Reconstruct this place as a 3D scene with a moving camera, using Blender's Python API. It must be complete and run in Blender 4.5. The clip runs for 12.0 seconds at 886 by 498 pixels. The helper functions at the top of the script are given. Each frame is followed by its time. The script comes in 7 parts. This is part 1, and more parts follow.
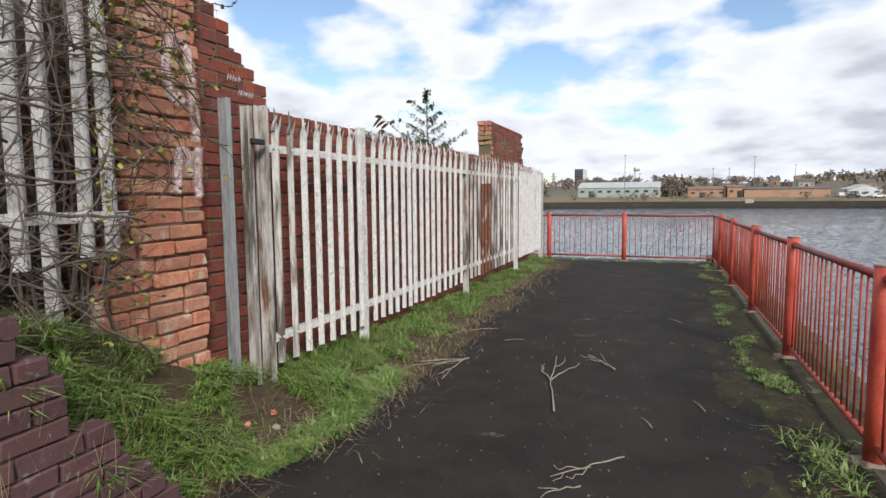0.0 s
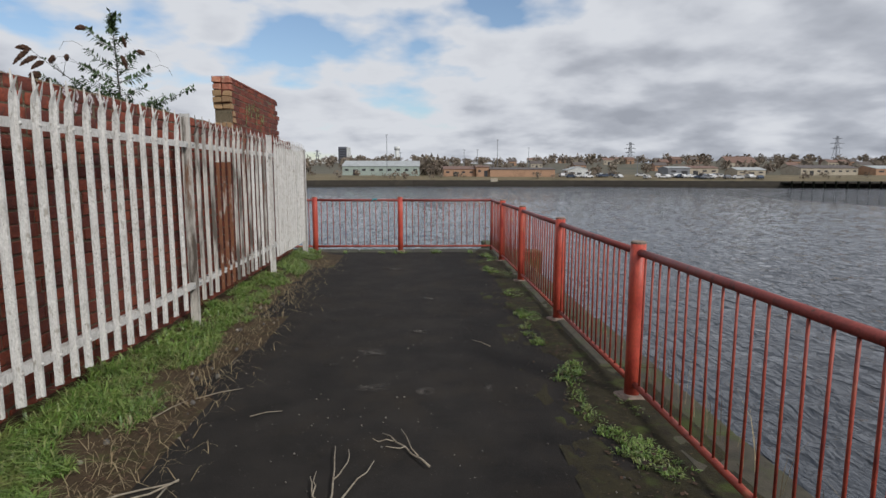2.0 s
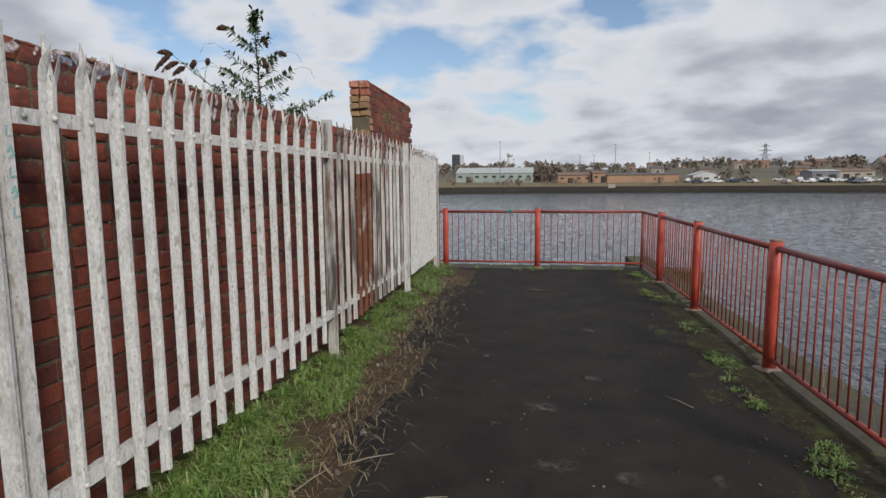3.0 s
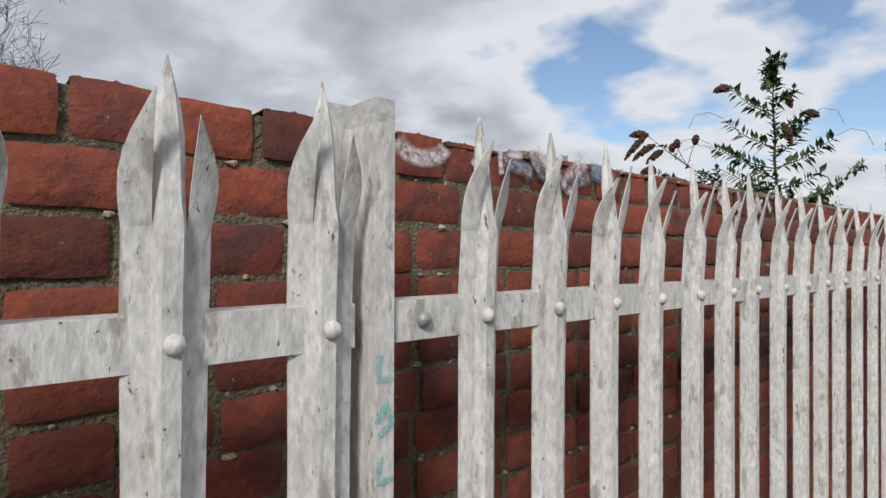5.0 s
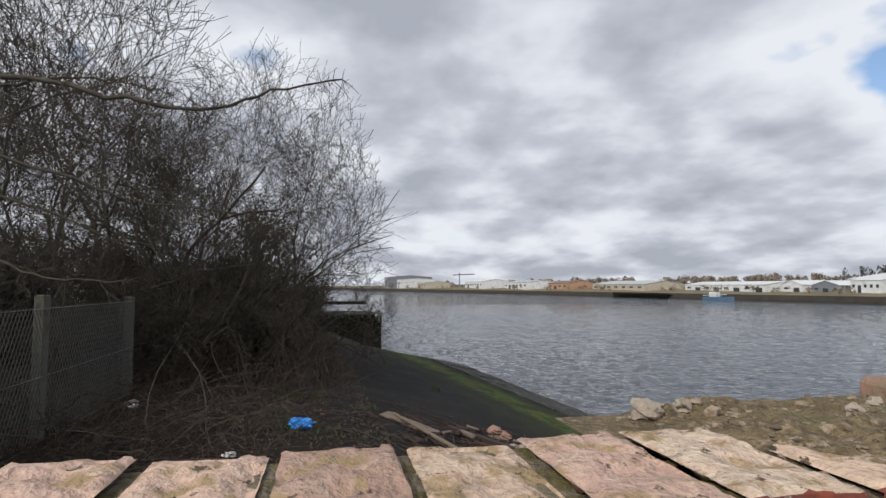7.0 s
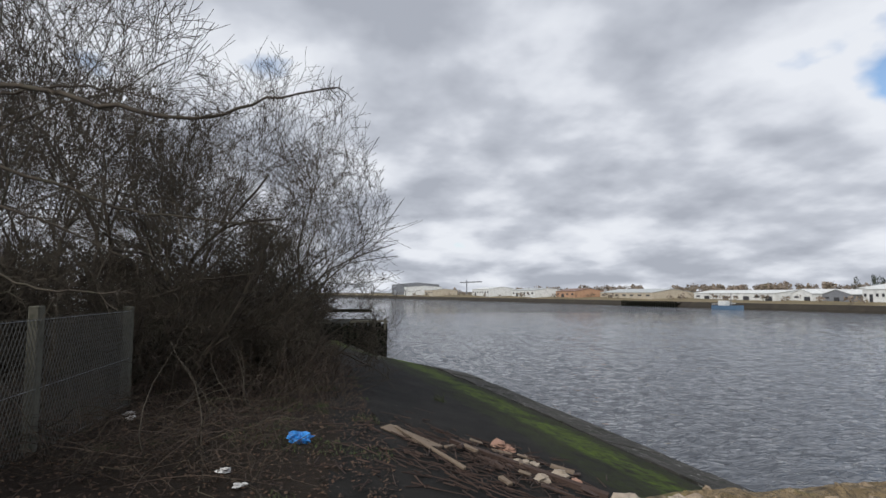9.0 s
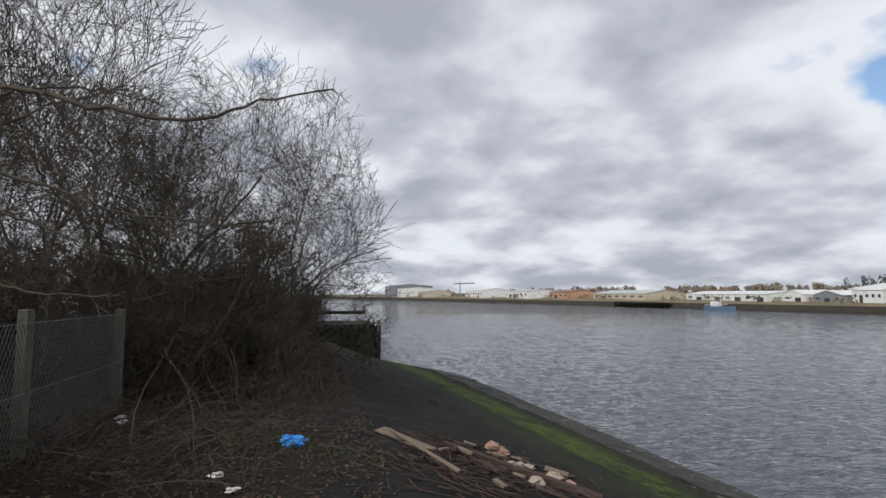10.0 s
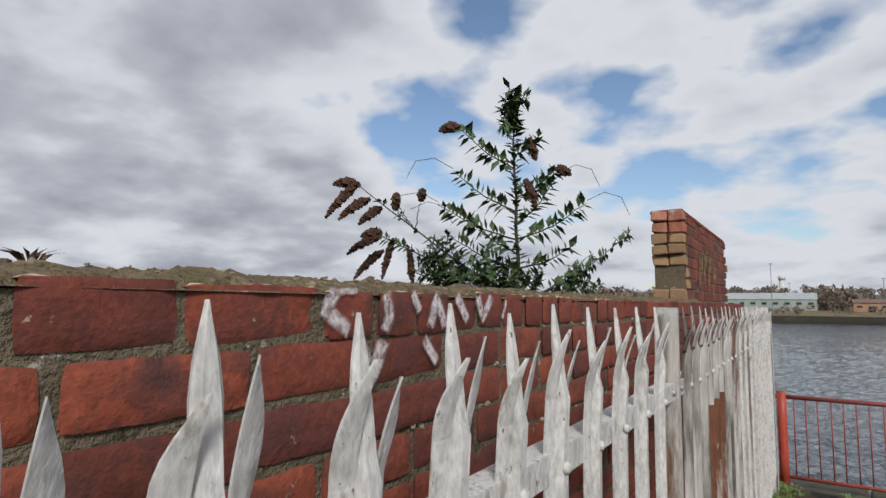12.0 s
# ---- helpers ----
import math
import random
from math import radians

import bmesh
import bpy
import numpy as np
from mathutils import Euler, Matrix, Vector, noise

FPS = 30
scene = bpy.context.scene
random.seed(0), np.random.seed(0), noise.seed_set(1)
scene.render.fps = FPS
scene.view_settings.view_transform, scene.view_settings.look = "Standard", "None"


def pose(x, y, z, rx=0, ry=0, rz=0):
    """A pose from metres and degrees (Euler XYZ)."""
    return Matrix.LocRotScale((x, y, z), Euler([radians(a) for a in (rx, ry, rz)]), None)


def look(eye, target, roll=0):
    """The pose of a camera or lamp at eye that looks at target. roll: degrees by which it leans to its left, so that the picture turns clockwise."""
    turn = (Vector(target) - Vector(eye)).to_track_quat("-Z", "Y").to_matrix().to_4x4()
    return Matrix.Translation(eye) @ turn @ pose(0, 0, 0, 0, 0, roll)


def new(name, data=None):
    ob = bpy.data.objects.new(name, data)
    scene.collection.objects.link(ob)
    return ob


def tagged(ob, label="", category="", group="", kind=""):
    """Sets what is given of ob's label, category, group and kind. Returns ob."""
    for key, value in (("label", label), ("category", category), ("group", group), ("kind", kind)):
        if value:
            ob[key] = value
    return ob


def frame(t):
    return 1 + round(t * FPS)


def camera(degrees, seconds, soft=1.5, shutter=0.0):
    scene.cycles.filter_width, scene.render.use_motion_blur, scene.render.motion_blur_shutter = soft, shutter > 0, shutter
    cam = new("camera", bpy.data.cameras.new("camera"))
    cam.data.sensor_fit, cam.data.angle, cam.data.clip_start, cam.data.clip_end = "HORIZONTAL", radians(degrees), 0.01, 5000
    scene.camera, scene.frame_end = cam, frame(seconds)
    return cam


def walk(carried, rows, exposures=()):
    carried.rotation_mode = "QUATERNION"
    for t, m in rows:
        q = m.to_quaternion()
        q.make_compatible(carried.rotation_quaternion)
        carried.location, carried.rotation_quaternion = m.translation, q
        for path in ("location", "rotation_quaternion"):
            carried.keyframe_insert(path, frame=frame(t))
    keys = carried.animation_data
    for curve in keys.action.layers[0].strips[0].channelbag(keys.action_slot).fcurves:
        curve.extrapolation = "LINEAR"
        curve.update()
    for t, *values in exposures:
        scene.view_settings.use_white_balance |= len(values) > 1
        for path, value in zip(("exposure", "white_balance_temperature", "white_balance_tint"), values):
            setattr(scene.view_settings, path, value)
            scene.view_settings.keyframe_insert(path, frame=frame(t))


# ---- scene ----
cam = camera(76.2, 12.0)
PATH = [
    (0, (2.431, -0.545, 1.457), (1.718, 1.315, 1.274), -0.5),
    (0.5, (2.286, -0.033, 1.49), (1.854, 1.908, 1.281), -0.2),
    (1, (2.266, 0.496, 1.495), (2.131, 2.475, 1.244), -0.1),
    (1.5, (2.174, 0.992, 1.476), (2.243, 2.974, 1.216), 0.1),
    (2, (2.068, 1.459, 1.533), (2.154, 3.44, 1.269), 0.1),
    (2.5, (1.879, 1.962, 1.585), (1.819, 3.944, 1.325), 0.0),
    (2.7, (1.75, 2.131, 1.576), (1.599, 4.109, 1.321), -0.2),
    (4.3, (1.002, 3.159, 1.646), (-0.135, 4.803, 1.575), -0.1),
    (4.5, (0.888, 3.261, 1.699), (-0.38, 4.806, 1.653), -0.0),
    (5, (0.578, 3.499, 1.876), (-0.952, 4.786, 1.892), 0.2),
    (5.3, (0.437, 3.614, 2.003), (-1.233, 4.713, 2.05), 0.4),
    (5.5, (0.376, 3.645, 2.054), (-1.358, 4.638, 2.126), 0.5),
    (6, (0.248, 3.702, 2.194), (-1.613, 4.431, 2.276), 0.0),
    (6.5, (0.178, 3.805, 2.23), (-1.746, 4.341, 2.339), 0.3),
    (7, (0.132, 3.878, 2.26), (-1.821, 4.291, 2.388), 0.1),
    (7.2, (0.095, 3.89, 2.283), (-1.863, 4.279, 2.418), -0.1),
    (9, (0.001, 3.986, 2.315), (-1.955, 4.373, 2.469), 0.3),
    (9.5, (-0.011, 3.994, 2.324), (-1.971, 4.363, 2.473), 0.3),
    (10, (-0.018, 3.978, 2.328), (-1.969, 4.388, 2.487), 0.2),
    (10.5, (0.015, 3.98, 2.304), (-1.883, 4.586, 2.484), 0.1),
    (11, (0.117, 4.081, 2.279), (-1.636, 5.027, 2.465), 0.1),
    (11.3, (0.19, 4.227, 2.233), (-1.423, 5.393, 2.429), -0.0),
    (11.5, (0.253, 4.341, 2.207), (-1.237, 5.659, 2.413), 0.3),
    (11.7, (0.304, 4.489, 2.153), (-1.04, 5.956, 2.36), 0.7),
    (12, (0.383, 4.713, 2.072), (-0.699, 6.384, 2.264), 0.5),
]
walk(cam, [(t, look(eye, target, roll)) for t, eye, target, roll in PATH],
     exposures=[(0.0, 0.28, 6250, 10), (1.0, 0.03, 6250, 10), (2.0, -0.28, 6250, 10), (3.0, -0.26, 6250, 10), (4.5, -0.09, 6250, 10), (5.5, -0.18, 6250, 10), (6.5, 0.0, 6250, 10), (9.5, 0.0, 6250, 10), (11.0, -0.1, 6250, 10), (12.0, -0.26, 6250, 10)])

# ---------------------------------------------------------------- light
SUN_AZ, SUN_EL = radians(140), radians(36)  # the sun stands behind and to the right of the path, veiled by cloud
world = bpy.data.worlds.new("cloudy_sky")
scene.world = world
world.use_nodes = True
WT = world.node_tree
WT.nodes.clear()


def wnode(kind, **inputs):
    n = WT.nodes.new(kind)
    for k, v in inputs.items():
        n.inputs[k.replace("_", " ")].default_value = v
    return n


def wmath(op, a, b=None, clamp=False):
    n = WT.nodes.new("ShaderNodeMath")
    n.operation, n.use_clamp = op, clamp
    for i, s in enumerate((a, b)):
        if s is None:
            continue
        if isinstance(s, (int, float)):
            n.inputs[i].default_value = s
        else:
            WT.links.new(s, n.inputs[i])
    return n.outputs[0]


def wramp(fac, stops):
    n = WT.nodes.new("ShaderNodeValToRGB")
    el = n.color_ramp.elements
    while len(el) < len(stops):
        el.new(0.5)
    for e, (p, c) in zip(el, stops):
        e.position, e.color = p, (*c, 1) if len(c) == 3 else c
    WT.links.new(fac, n.inputs[0])
    return n.outputs[0]


sky = WT.nodes.new("ShaderNodeTexSky")
sky.sky_type, sky.sun_disc, sky.sun_elevation, sky.sun_rotation = "NISHITA", False, SUN_EL, SUN_AZ
coords = WT.nodes.new("ShaderNodeTexCoord")
split = WT.nodes.new("ShaderNodeSeparateXYZ")
WT.links.new(coords.outputs["Generated"], split.inputs[0])
# a flat layer of broken cloud seen in perspective: grey bases, bright torn rims, soft veil towards the horizon
height = wmath("ADD", wmath("MAXIMUM", split.outputs[2], 0.0), 0.27)
flat = WT.nodes.new("ShaderNodeCombineXYZ")
WT.links.new(wmath("DIVIDE", split.outputs[0], height), flat.inputs[0])
WT.links.new(wmath("DIVIDE", split.outputs[1], height), flat.inputs[1])


def cloud_noise(offset, scale, detail, rough, distortion):
    shift = WT.nodes.new("ShaderNodeVectorMath")
    shift.operation = "ADD"
    shift.inputs[1].default_value = offset
    WT.links.new(flat.outputs[0], shift.inputs[0])
    n = wnode("ShaderNodeTexNoise", Scale=scale, Detail=detail, Roughness=rough, Distortion=distortion)
    WT.links.new(shift.outputs[0], n.inputs["Vector"])
    return n.outputs[0]


mass = cloud_noise((0.0, 0.0, 0.0), 1.0, 3.0, 0.5, 0.0)
puff = cloud_noise((7.3, 2.1, 4.0), 2.5, 4.0, 0.46, 0.0)
torn = cloud_noise((1.7, 9.4, 2.0), 4.5, 5.0, 0.5, 0.0)
# the cloud breaks into blue above the river ahead
toward = WT.nodes.new("ShaderNodeVectorMath")
toward.operation = "DOT_PRODUCT"
toward.inputs[1].default_value = Vector((-0.15, 0.83, 0.55)).normalized()
WT.links.new(coords.outputs["Generated"], toward.inputs[0])
lean = wmath("MINIMUM", wmath("MULTIPLY", wmath("MAXIMUM", wmath("SUBTRACT", toward.outputs["Value"], 0.80), 0.0), 1.7), 0.182)
body = wmath("ADD", wmath("MULTIPLY", puff, 0.62), wmath("ADD", wmath("MULTIPLY", mass, 0.28), wmath("MULTIPLY", torn, 0.22)))
thick = wmath("SUBTRACT", wmath("ADD", body, 0.055), lean)
cover = wramp(thick, [(0.375, (0, 0, 0)), (0.455, (1, 1, 1))])
depth = wmath("ADD", wmath("ADD", wmath("MULTIPLY", puff, 0.55), wmath("MULTIPLY", torn, 0.20)), wmath("SUBTRACT", wmath("MULTIPLY", mass, 0.30), wmath("MULTIPLY", lean, 0.75)))
tone = wramp(depth, [(0.425, (0.92, 0.93, 0.955)), (0.485, (0.80, 0.815, 0.855)), (0.54, (0.62, 0.64, 0.69)), (0.62, (0.46, 0.48, 0.53))])
bg_sky = wnode("ShaderNodeBackground", Strength=0.14)
bg_cloud = wnode("ShaderNodeBackground", Strength=0.90)
WT.links.new(sky.outputs[0], bg_sky.inputs[0])
WT.links.new(tone, bg_cloud.inputs[0])
blend = WT.nodes.new("ShaderNodeMixShader")
WT.links.new(cover, blend.inputs[0])
WT.links.new(bg_sky.outputs[0], blend.inputs[1])
WT.links.new(bg_cloud.outputs[0], blend.inputs[2])
WT.links.new(blend.outputs[0], WT.nodes.new("ShaderNodeOutputWorld").inputs[0])

sun = new("sun", bpy.data.lights.new("sun", "SUN"))
sun.data.energy, sun.data.angle, sun.data.color = 3.0, radians(12), (1.0, 0.95, 0.87)
sun.matrix_world = look((math.sin(SUN_AZ) * math.cos(SUN_EL) * 50, math.cos(SUN_AZ) * math.cos(SUN_EL) * 50, math.sin(SUN_EL) * 50), (0, 0, 0))


# ---------------------------------------------------------------- materials
def material(name, tones, scale=6.0, rough=0.8, bump=0.3, fine=60.0, metal=0.0, wear=None, wear_scale=3.0, wear_at=(0.55, 0.62),
             stretch=(1, 1, 1), vary="", band=None, wear2=None, wear2_scale=9.0, wear2_at=(0.6, 0.68), bump_dist=0.01, rough_var=0.15, holes=None, gloss=0.5, spray=False):
    """tones: colours mixed by a noise; wear: a second colour in patches; vary: 'object' or 'island' for a tone per piece."""
    m = bpy.data.materials.new(name)
    m.use_nodes = True
    t = m.node_tree
    b = t.nodes["Principled BSDF"]
    geo = t.nodes.new("ShaderNodeNewGeometry")
    mp = t.nodes.new("ShaderNodeMapping")
    mp.inputs["Scale"].default_value = stretch
    t.links.new(geo.outputs["Position"], mp.inputs[0])

    def noise_tex(s, detail=5, rough_=0.6):
        n = t.nodes.new("ShaderNodeTexNoise")
        n.inputs["Scale"].default_value, n.inputs["Detail"].default_value, n.inputs["Roughness"].default_value = s, detail, rough_
        t.links.new(mp.outputs[0], n.inputs["Vector"])
        return n.outputs[0]

    def ramp(fac, stops):
        n = t.nodes.new("ShaderNodeValToRGB")
        el = n.color_ramp.elements
        while len(el) < len(stops):
            el.new(0.5)
        for e, (p, c) in zip(el, stops):
            e.position, e.color = p, (*c, 1)
        t.links.new(fac, n.inputs[0])
        return n.outputs[0]

    def mix(fac, a, c, kind="MIX"):
        n = t.nodes.new("ShaderNodeMix")
        n.data_type, n.blend_type = "RGBA", kind
        for s, v in ((n.inputs[0], fac), (n.inputs[6], a), (n.inputs[7], c)):
            if isinstance(v, (int, float)):
                s.default_value = v
            elif isinstance(v, tuple):
                s.default_value = (*v, 1)
            else:
                t.links.new(v, s)
        return n.outputs[2]

    base = noise_tex(scale)
    step = 0.4 / max(1, len(tones) - 1)
    col = ramp(base, [(0.3 + step * i, c) for i, c in enumerate(tones)]) if len(tones) > 1 else None
    if vary:
        piece = t.nodes.new("ShaderNodeObjectInfo").outputs["Random"] if vary == "object" else geo.outputs["Random Per Island"]
        own = ramp(piece, [(i / max(1, len(tones) - 1), c) for i, c in enumerate(tones)])
        col = mix(0.35, own, col)
        shadev = ramp(piece, [(0.0, (0.75, 0.75, 0.75)), (0.37, (1.1, 1.1, 1.1)), (0.62, (0.85, 0.85, 0.88)), (1.0, (1.15, 1.1, 1.05))])
        col = mix(1.0, col, shadev, "MULTIPLY")
    if col is None:
        col = mix(0.0, tones[0], tones[0])
    grain = noise_tex(fine, 3)
    col = mix(1.0, col, ramp(grain, [(0.25, (0.72, 0.72, 0.72)), (0.75, (1.22, 1.22, 1.22))]), "MULTIPLY")
    if wear:
        col = mix(ramp(noise_tex(wear_scale, 7, 0.65), [(wear_at[0], (0, 0, 0)), (wear_at[1], (1, 1, 1))]), col, wear)
    if wear2:
        col = mix(ramp(noise_tex(wear2_scale, 6, 0.7), [(wear2_at[0], (0, 0, 0)), (wear2_at[1], (1, 1, 1))]), col, wear2)
    if band:
        # patches along the distance kept in the mesh ("across"): (from, to, softness, colour)
        at = t.nodes.new("ShaderNodeAttribute")
        at.attribute_name = "across"
        wob = t.nodes.new("ShaderNodeMath")
        wob.operation = "MULTIPLY_ADD"
        t.links.new(noise_tex(1.1, 5), wob.inputs[0])
        wob.inputs[1].default_value = 1.6
        t.links.new(at.outputs["Fac"], wob.inputs[2])
        for lo, hi, colour in band:
            r = t.nodes.new("ShaderNodeMapRange")
            r.inputs["From Min"].default_value, r.inputs["From Max"].default_value = lo, hi
            t.links.new(wob.outputs[0], r.inputs[0])
            fac = ramp(r.outputs[0], [(0.0, (0, 0, 0)), (0.25, (1, 1, 1)), (0.75, (1, 1, 1)), (1.0, (0, 0, 0))])
            fac = mix(1.0, fac, ramp(noise_tex(5, 6, 0.7), [(0.38, (0, 0, 0)), (0.55, (1, 1, 1))]), "MULTIPLY")
            fac = mix(1.0, fac, ramp(noise_tex(0.9, 4, 0.6), [(0.36, (0.15, 0.15, 0.15)), (0.5, (1, 1, 1))]), "MULTIPLY")
            col = mix(fac, col, colour)
    t.links.new(col, b.inputs["Base Color"])
    b.inputs["Metallic"].default_value = metal
    b.inputs["Specular IOR Level"].default_value = gloss
    rr = t.nodes.new("ShaderNodeMapRange")
    rr.inputs["To Min"].default_value, rr.inputs["To Max"].default_value = max(0.02, rough - rough_var), min(1, rough + rough_var)
    t.links.new(grain, rr.inputs[0])
    t.links.new(rr.outputs[0], b.inputs["Roughness"])
    if bump:
        h = mix(0.5, base, grain)
        bp = t.nodes.new("ShaderNodeBump")
        bp.inputs["Strength"].default_value, bp.inputs["Distance"].default_value = bump, bump_dist
        t.links.new(h, bp.inputs["Height"])
        t.links.new(bp.outputs[0], b.inputs["Normal"])
    if holes:
        # thin paint: the surface beneath shows through in specks
        see = t.nodes.new("ShaderNodeBsdfTransparent")
        mx = t.nodes.new("ShaderNodeMixShader")
        through_ = ramp(noise_tex(holes, 6, 0.7), [(0.38, (0.25, 0.25, 0.25)), (0.58, (0.95, 0.95, 0.95))])
        if spray:
            at = t.nodes.new("ShaderNodeAttribute")
            at.attribute_name = "cover"
            through_ = mix(1.0, through_, at.outputs["Color"], "MULTIPLY")
        t.links.new(through_, mx.inputs[0])
        t.links.new(see.outputs[0], mx.inputs[1])
        t.links.new(b.outputs[0], mx.inputs[2])
        t.links.new(mx.outputs[0], t.nodes["Material Output"].inputs[0])
    return m


BRICK = [(0.105, 0.031, 0.025), (0.20, 0.047, 0.027), (0.28, 0.066, 0.032), (0.125, 0.036, 0.028), (0.235, 0.055, 0.029), (0.165, 0.049, 0.034)]
M_BRICK = material("red_brick", BRICK, 14, 0.88, 0.6, 90, vary="object", wear=(0.085, 0.034, 0.03), wear_scale=7, wear_at=(0.50, 0.66), wear2=(0.34, 0.28, 0.21), wear2_scale=28, wear2_at=(0.655, 0.695), bump_dist=0.010)
M_BRICKS = material("red_brickwork", BRICK, 22, 0.88, 0.85, 100, vary="island", wear=(0.12, 0.045, 0.04), wear_scale=10, wear_at=(0.50, 0.70), wear2=(0.34, 0.28, 0.21), wear2_scale=28, wear2_at=(0.655, 0.695), bump_dist=0.010)
# wear2 on the brick tops: the dark of crevices, painted as random spots
M_BRICK_TOP = material("weathered_brick", [(0.42, 0.25, 0.19), (0.53, 0.40, 0.29), (0.48, 0.31, 0.24), (0.60, 0.49, 0.37), (0.50, 0.36, 0.26)], 24, 0.92, 1.0, 70, vary="object",
                       wear=(0.30, 0.21, 0.11), wear_scale=20, wear_at=(0.52, 0.61), wear2=(0.085, 0.055, 0.032), wear2_scale=34, wear2_at=(0.60, 0.635), bump_dist=0.018)
M_DULLBRICK = material("dull_brown_brick", [(0.22, 0.13, 0.085), (0.30, 0.19, 0.13), (0.26, 0.15, 0.10)], 20, 0.92, 0.8, 80, vary="object", wear=(0.20, 0.16, 0.09), wear_scale=16, wear_at=(0.54, 0.62))
M_OLDBRICK = material("worn_brickwork", [(0.42, 0.15, 0.085), (0.54, 0.25, 0.15), (0.38, 0.11, 0.07), (0.56, 0.34, 0.22), (0.46, 0.16, 0.09)], 8, 0.9, 0.6, 120,
                      vary="object", wear=(0.50, 0.40, 0.29), wear_scale=7, wear_at=(0.58, 0.66))
M_YELLOW = material("buff_broken_brick", [(0.40, 0.27, 0.14), (0.34, 0.20, 0.11)], 9, 0.9, 0.7, 100, vary="object")
M_DARKBRICK = material("purple_brick", [(0.075, 0.036, 0.036), (0.11, 0.05, 0.048), (0.06, 0.033, 0.036)], 12, 0.75, 0.4, 140, vary="object",
                       wear=(0.26, 0.24, 0.23), wear_scale=13, wear_at=(0.60, 0.72))
M_MORTAR = material("old_mortar", [(0.125, 0.098, 0.060), (0.170, 0.138, 0.090), (0.085, 0.070, 0.042)], 18, 0.95, 1.0, 120, bump_dist=0.02,
                    wear=(0.44, 0.40, 0.34), wear_scale=21, wear_at=(0.635, 0.68))
M_RUBBLE = material("mossy_mortar_bed", [(0.052, 0.036, 0.018), (0.205, 0.150, 0.082), (0.115, 0.084, 0.043), (0.25, 0.185, 0.11)], 20, 0.95, 1.0, 80, bump_dist=0.03,
                    wear=(0.11, 0.10, 0.030), wear_scale=8, wear_at=(0.55, 0.66), wear2=(0.34, 0.275, 0.19), wear2_scale=36, wear2_at=(0.58, 0.64))
M_MOSS = material("joint_moss", [(0.055, 0.04, 0.014), (0.12, 0.095, 0.03), (0.035, 0.026, 0.012)], 60, 0.95, 1.0, 200, bump_dist=0.01)
M_STONE = material("pale_mortar_lump", [(0.323, 0.2635, 0.1955), (0.408, 0.3485, 0.272)], 20, 0.95, 0.8, 150, vary="island")
M_PALE = material("weathered_cream_paint", [(0.47, 0.455, 0.43), (0.60, 0.585, 0.56), (0.66, 0.645, 0.62), (0.53, 0.515, 0.485)], 17, 0.5, 0.7, 130, stretch=(1, 1, 0.42),
                  wear=(0.37, 0.345, 0.305), wear_scale=34, wear_at=(0.555, 0.64), wear2=(0.10, 0.092, 0.08), wear2_scale=85, wear2_at=(0.64, 0.665), bump_dist=0.005)
M_PALE_DARK = material("stained_grey_paint", [(0.40, 0.38, 0.35), (0.56, 0.53, 0.49), (0.25, 0.23, 0.21)], 5, 0.65, 0.3, 90, stretch=(1, 1, 0.15),
                       wear=(0.10, 0.085, 0.07), wear_scale=9, wear_at=(0.46, 0.60), wear2=(0.17, 0.075, 0.035), wear2_scale=7, wear2_at=(0.57, 0.66), bump_dist=0.004)
M_RUST = material("rusted_steel", [(0.13, 0.05, 0.025), (0.19, 0.075, 0.035), (0.09, 0.035, 0.02)], 16, 0.9, 0.6, 120, stretch=(1, 1, 0.3),
                  wear=(0.42, 0.38, 0.34), wear_scale=9, wear_at=(0.54, 0.62))
M_GALV = material("galvanised_steel", [(0.30, 0.32, 0.32), (0.40, 0.41, 0.41), (0.22, 0.24, 0.25)], 8, 0.5, 0.2, 80, stretch=(1, 1, 0.2), metal=0.4,
                  wear=(0.09, 0.08, 0.07), wear_scale=8, wear_at=(0.60, 0.72))
M_HEAD = material("scuffed_grey_steel", [(0.432, 0.432, 0.42), (0.552, 0.546, 0.528), (0.336, 0.336, 0.324)], 12, 0.6, 0.3, 100, wear=(0.16, 0.15, 0.14), wear_scale=18, wear_at=(0.56, 0.64))
M_RED = material("faded_red_paint", [(0.42, 0.055, 0.04), (0.52, 0.085, 0.05), (0.36, 0.04, 0.032)], 9, 0.5, 0.25, 90, stretch=(1, 1, 0.4),
                 wear=(0.50, 0.19, 0.11), wear_scale=11, wear_at=(0.6, 0.72), wear2=(0.10, 0.035, 0.02), wear2_scale=20, wear2_at=(0.66, 0.7), bump_dist=0.004)
M_RED_DULL = material("dull_red_paint", [(0.20, 0.045, 0.04), (0.27, 0.055, 0.045), (0.15, 0.04, 0.036)], 12, 0.55, 0.25, 90,
                      wear=(0.07, 0.04, 0.03), wear_scale=22, wear_at=(0.58, 0.68), bump_dist=0.003)
M_RED_BAR = material("orange_red_bar_paint", [(0.25, 0.037, 0.028), (0.34, 0.058, 0.033), (0.18, 0.030, 0.026)], 7, 0.55, 0.25, 90,
                     wear=(0.36, 0.15, 0.07), wear_scale=5, wear_at=(0.58, 0.72), bump_dist=0.003)
M_CAP = material("cement_cap", [(0.20, 0.15, 0.12), (0.28, 0.21, 0.17)], 30, 0.95, 0.6, 150)
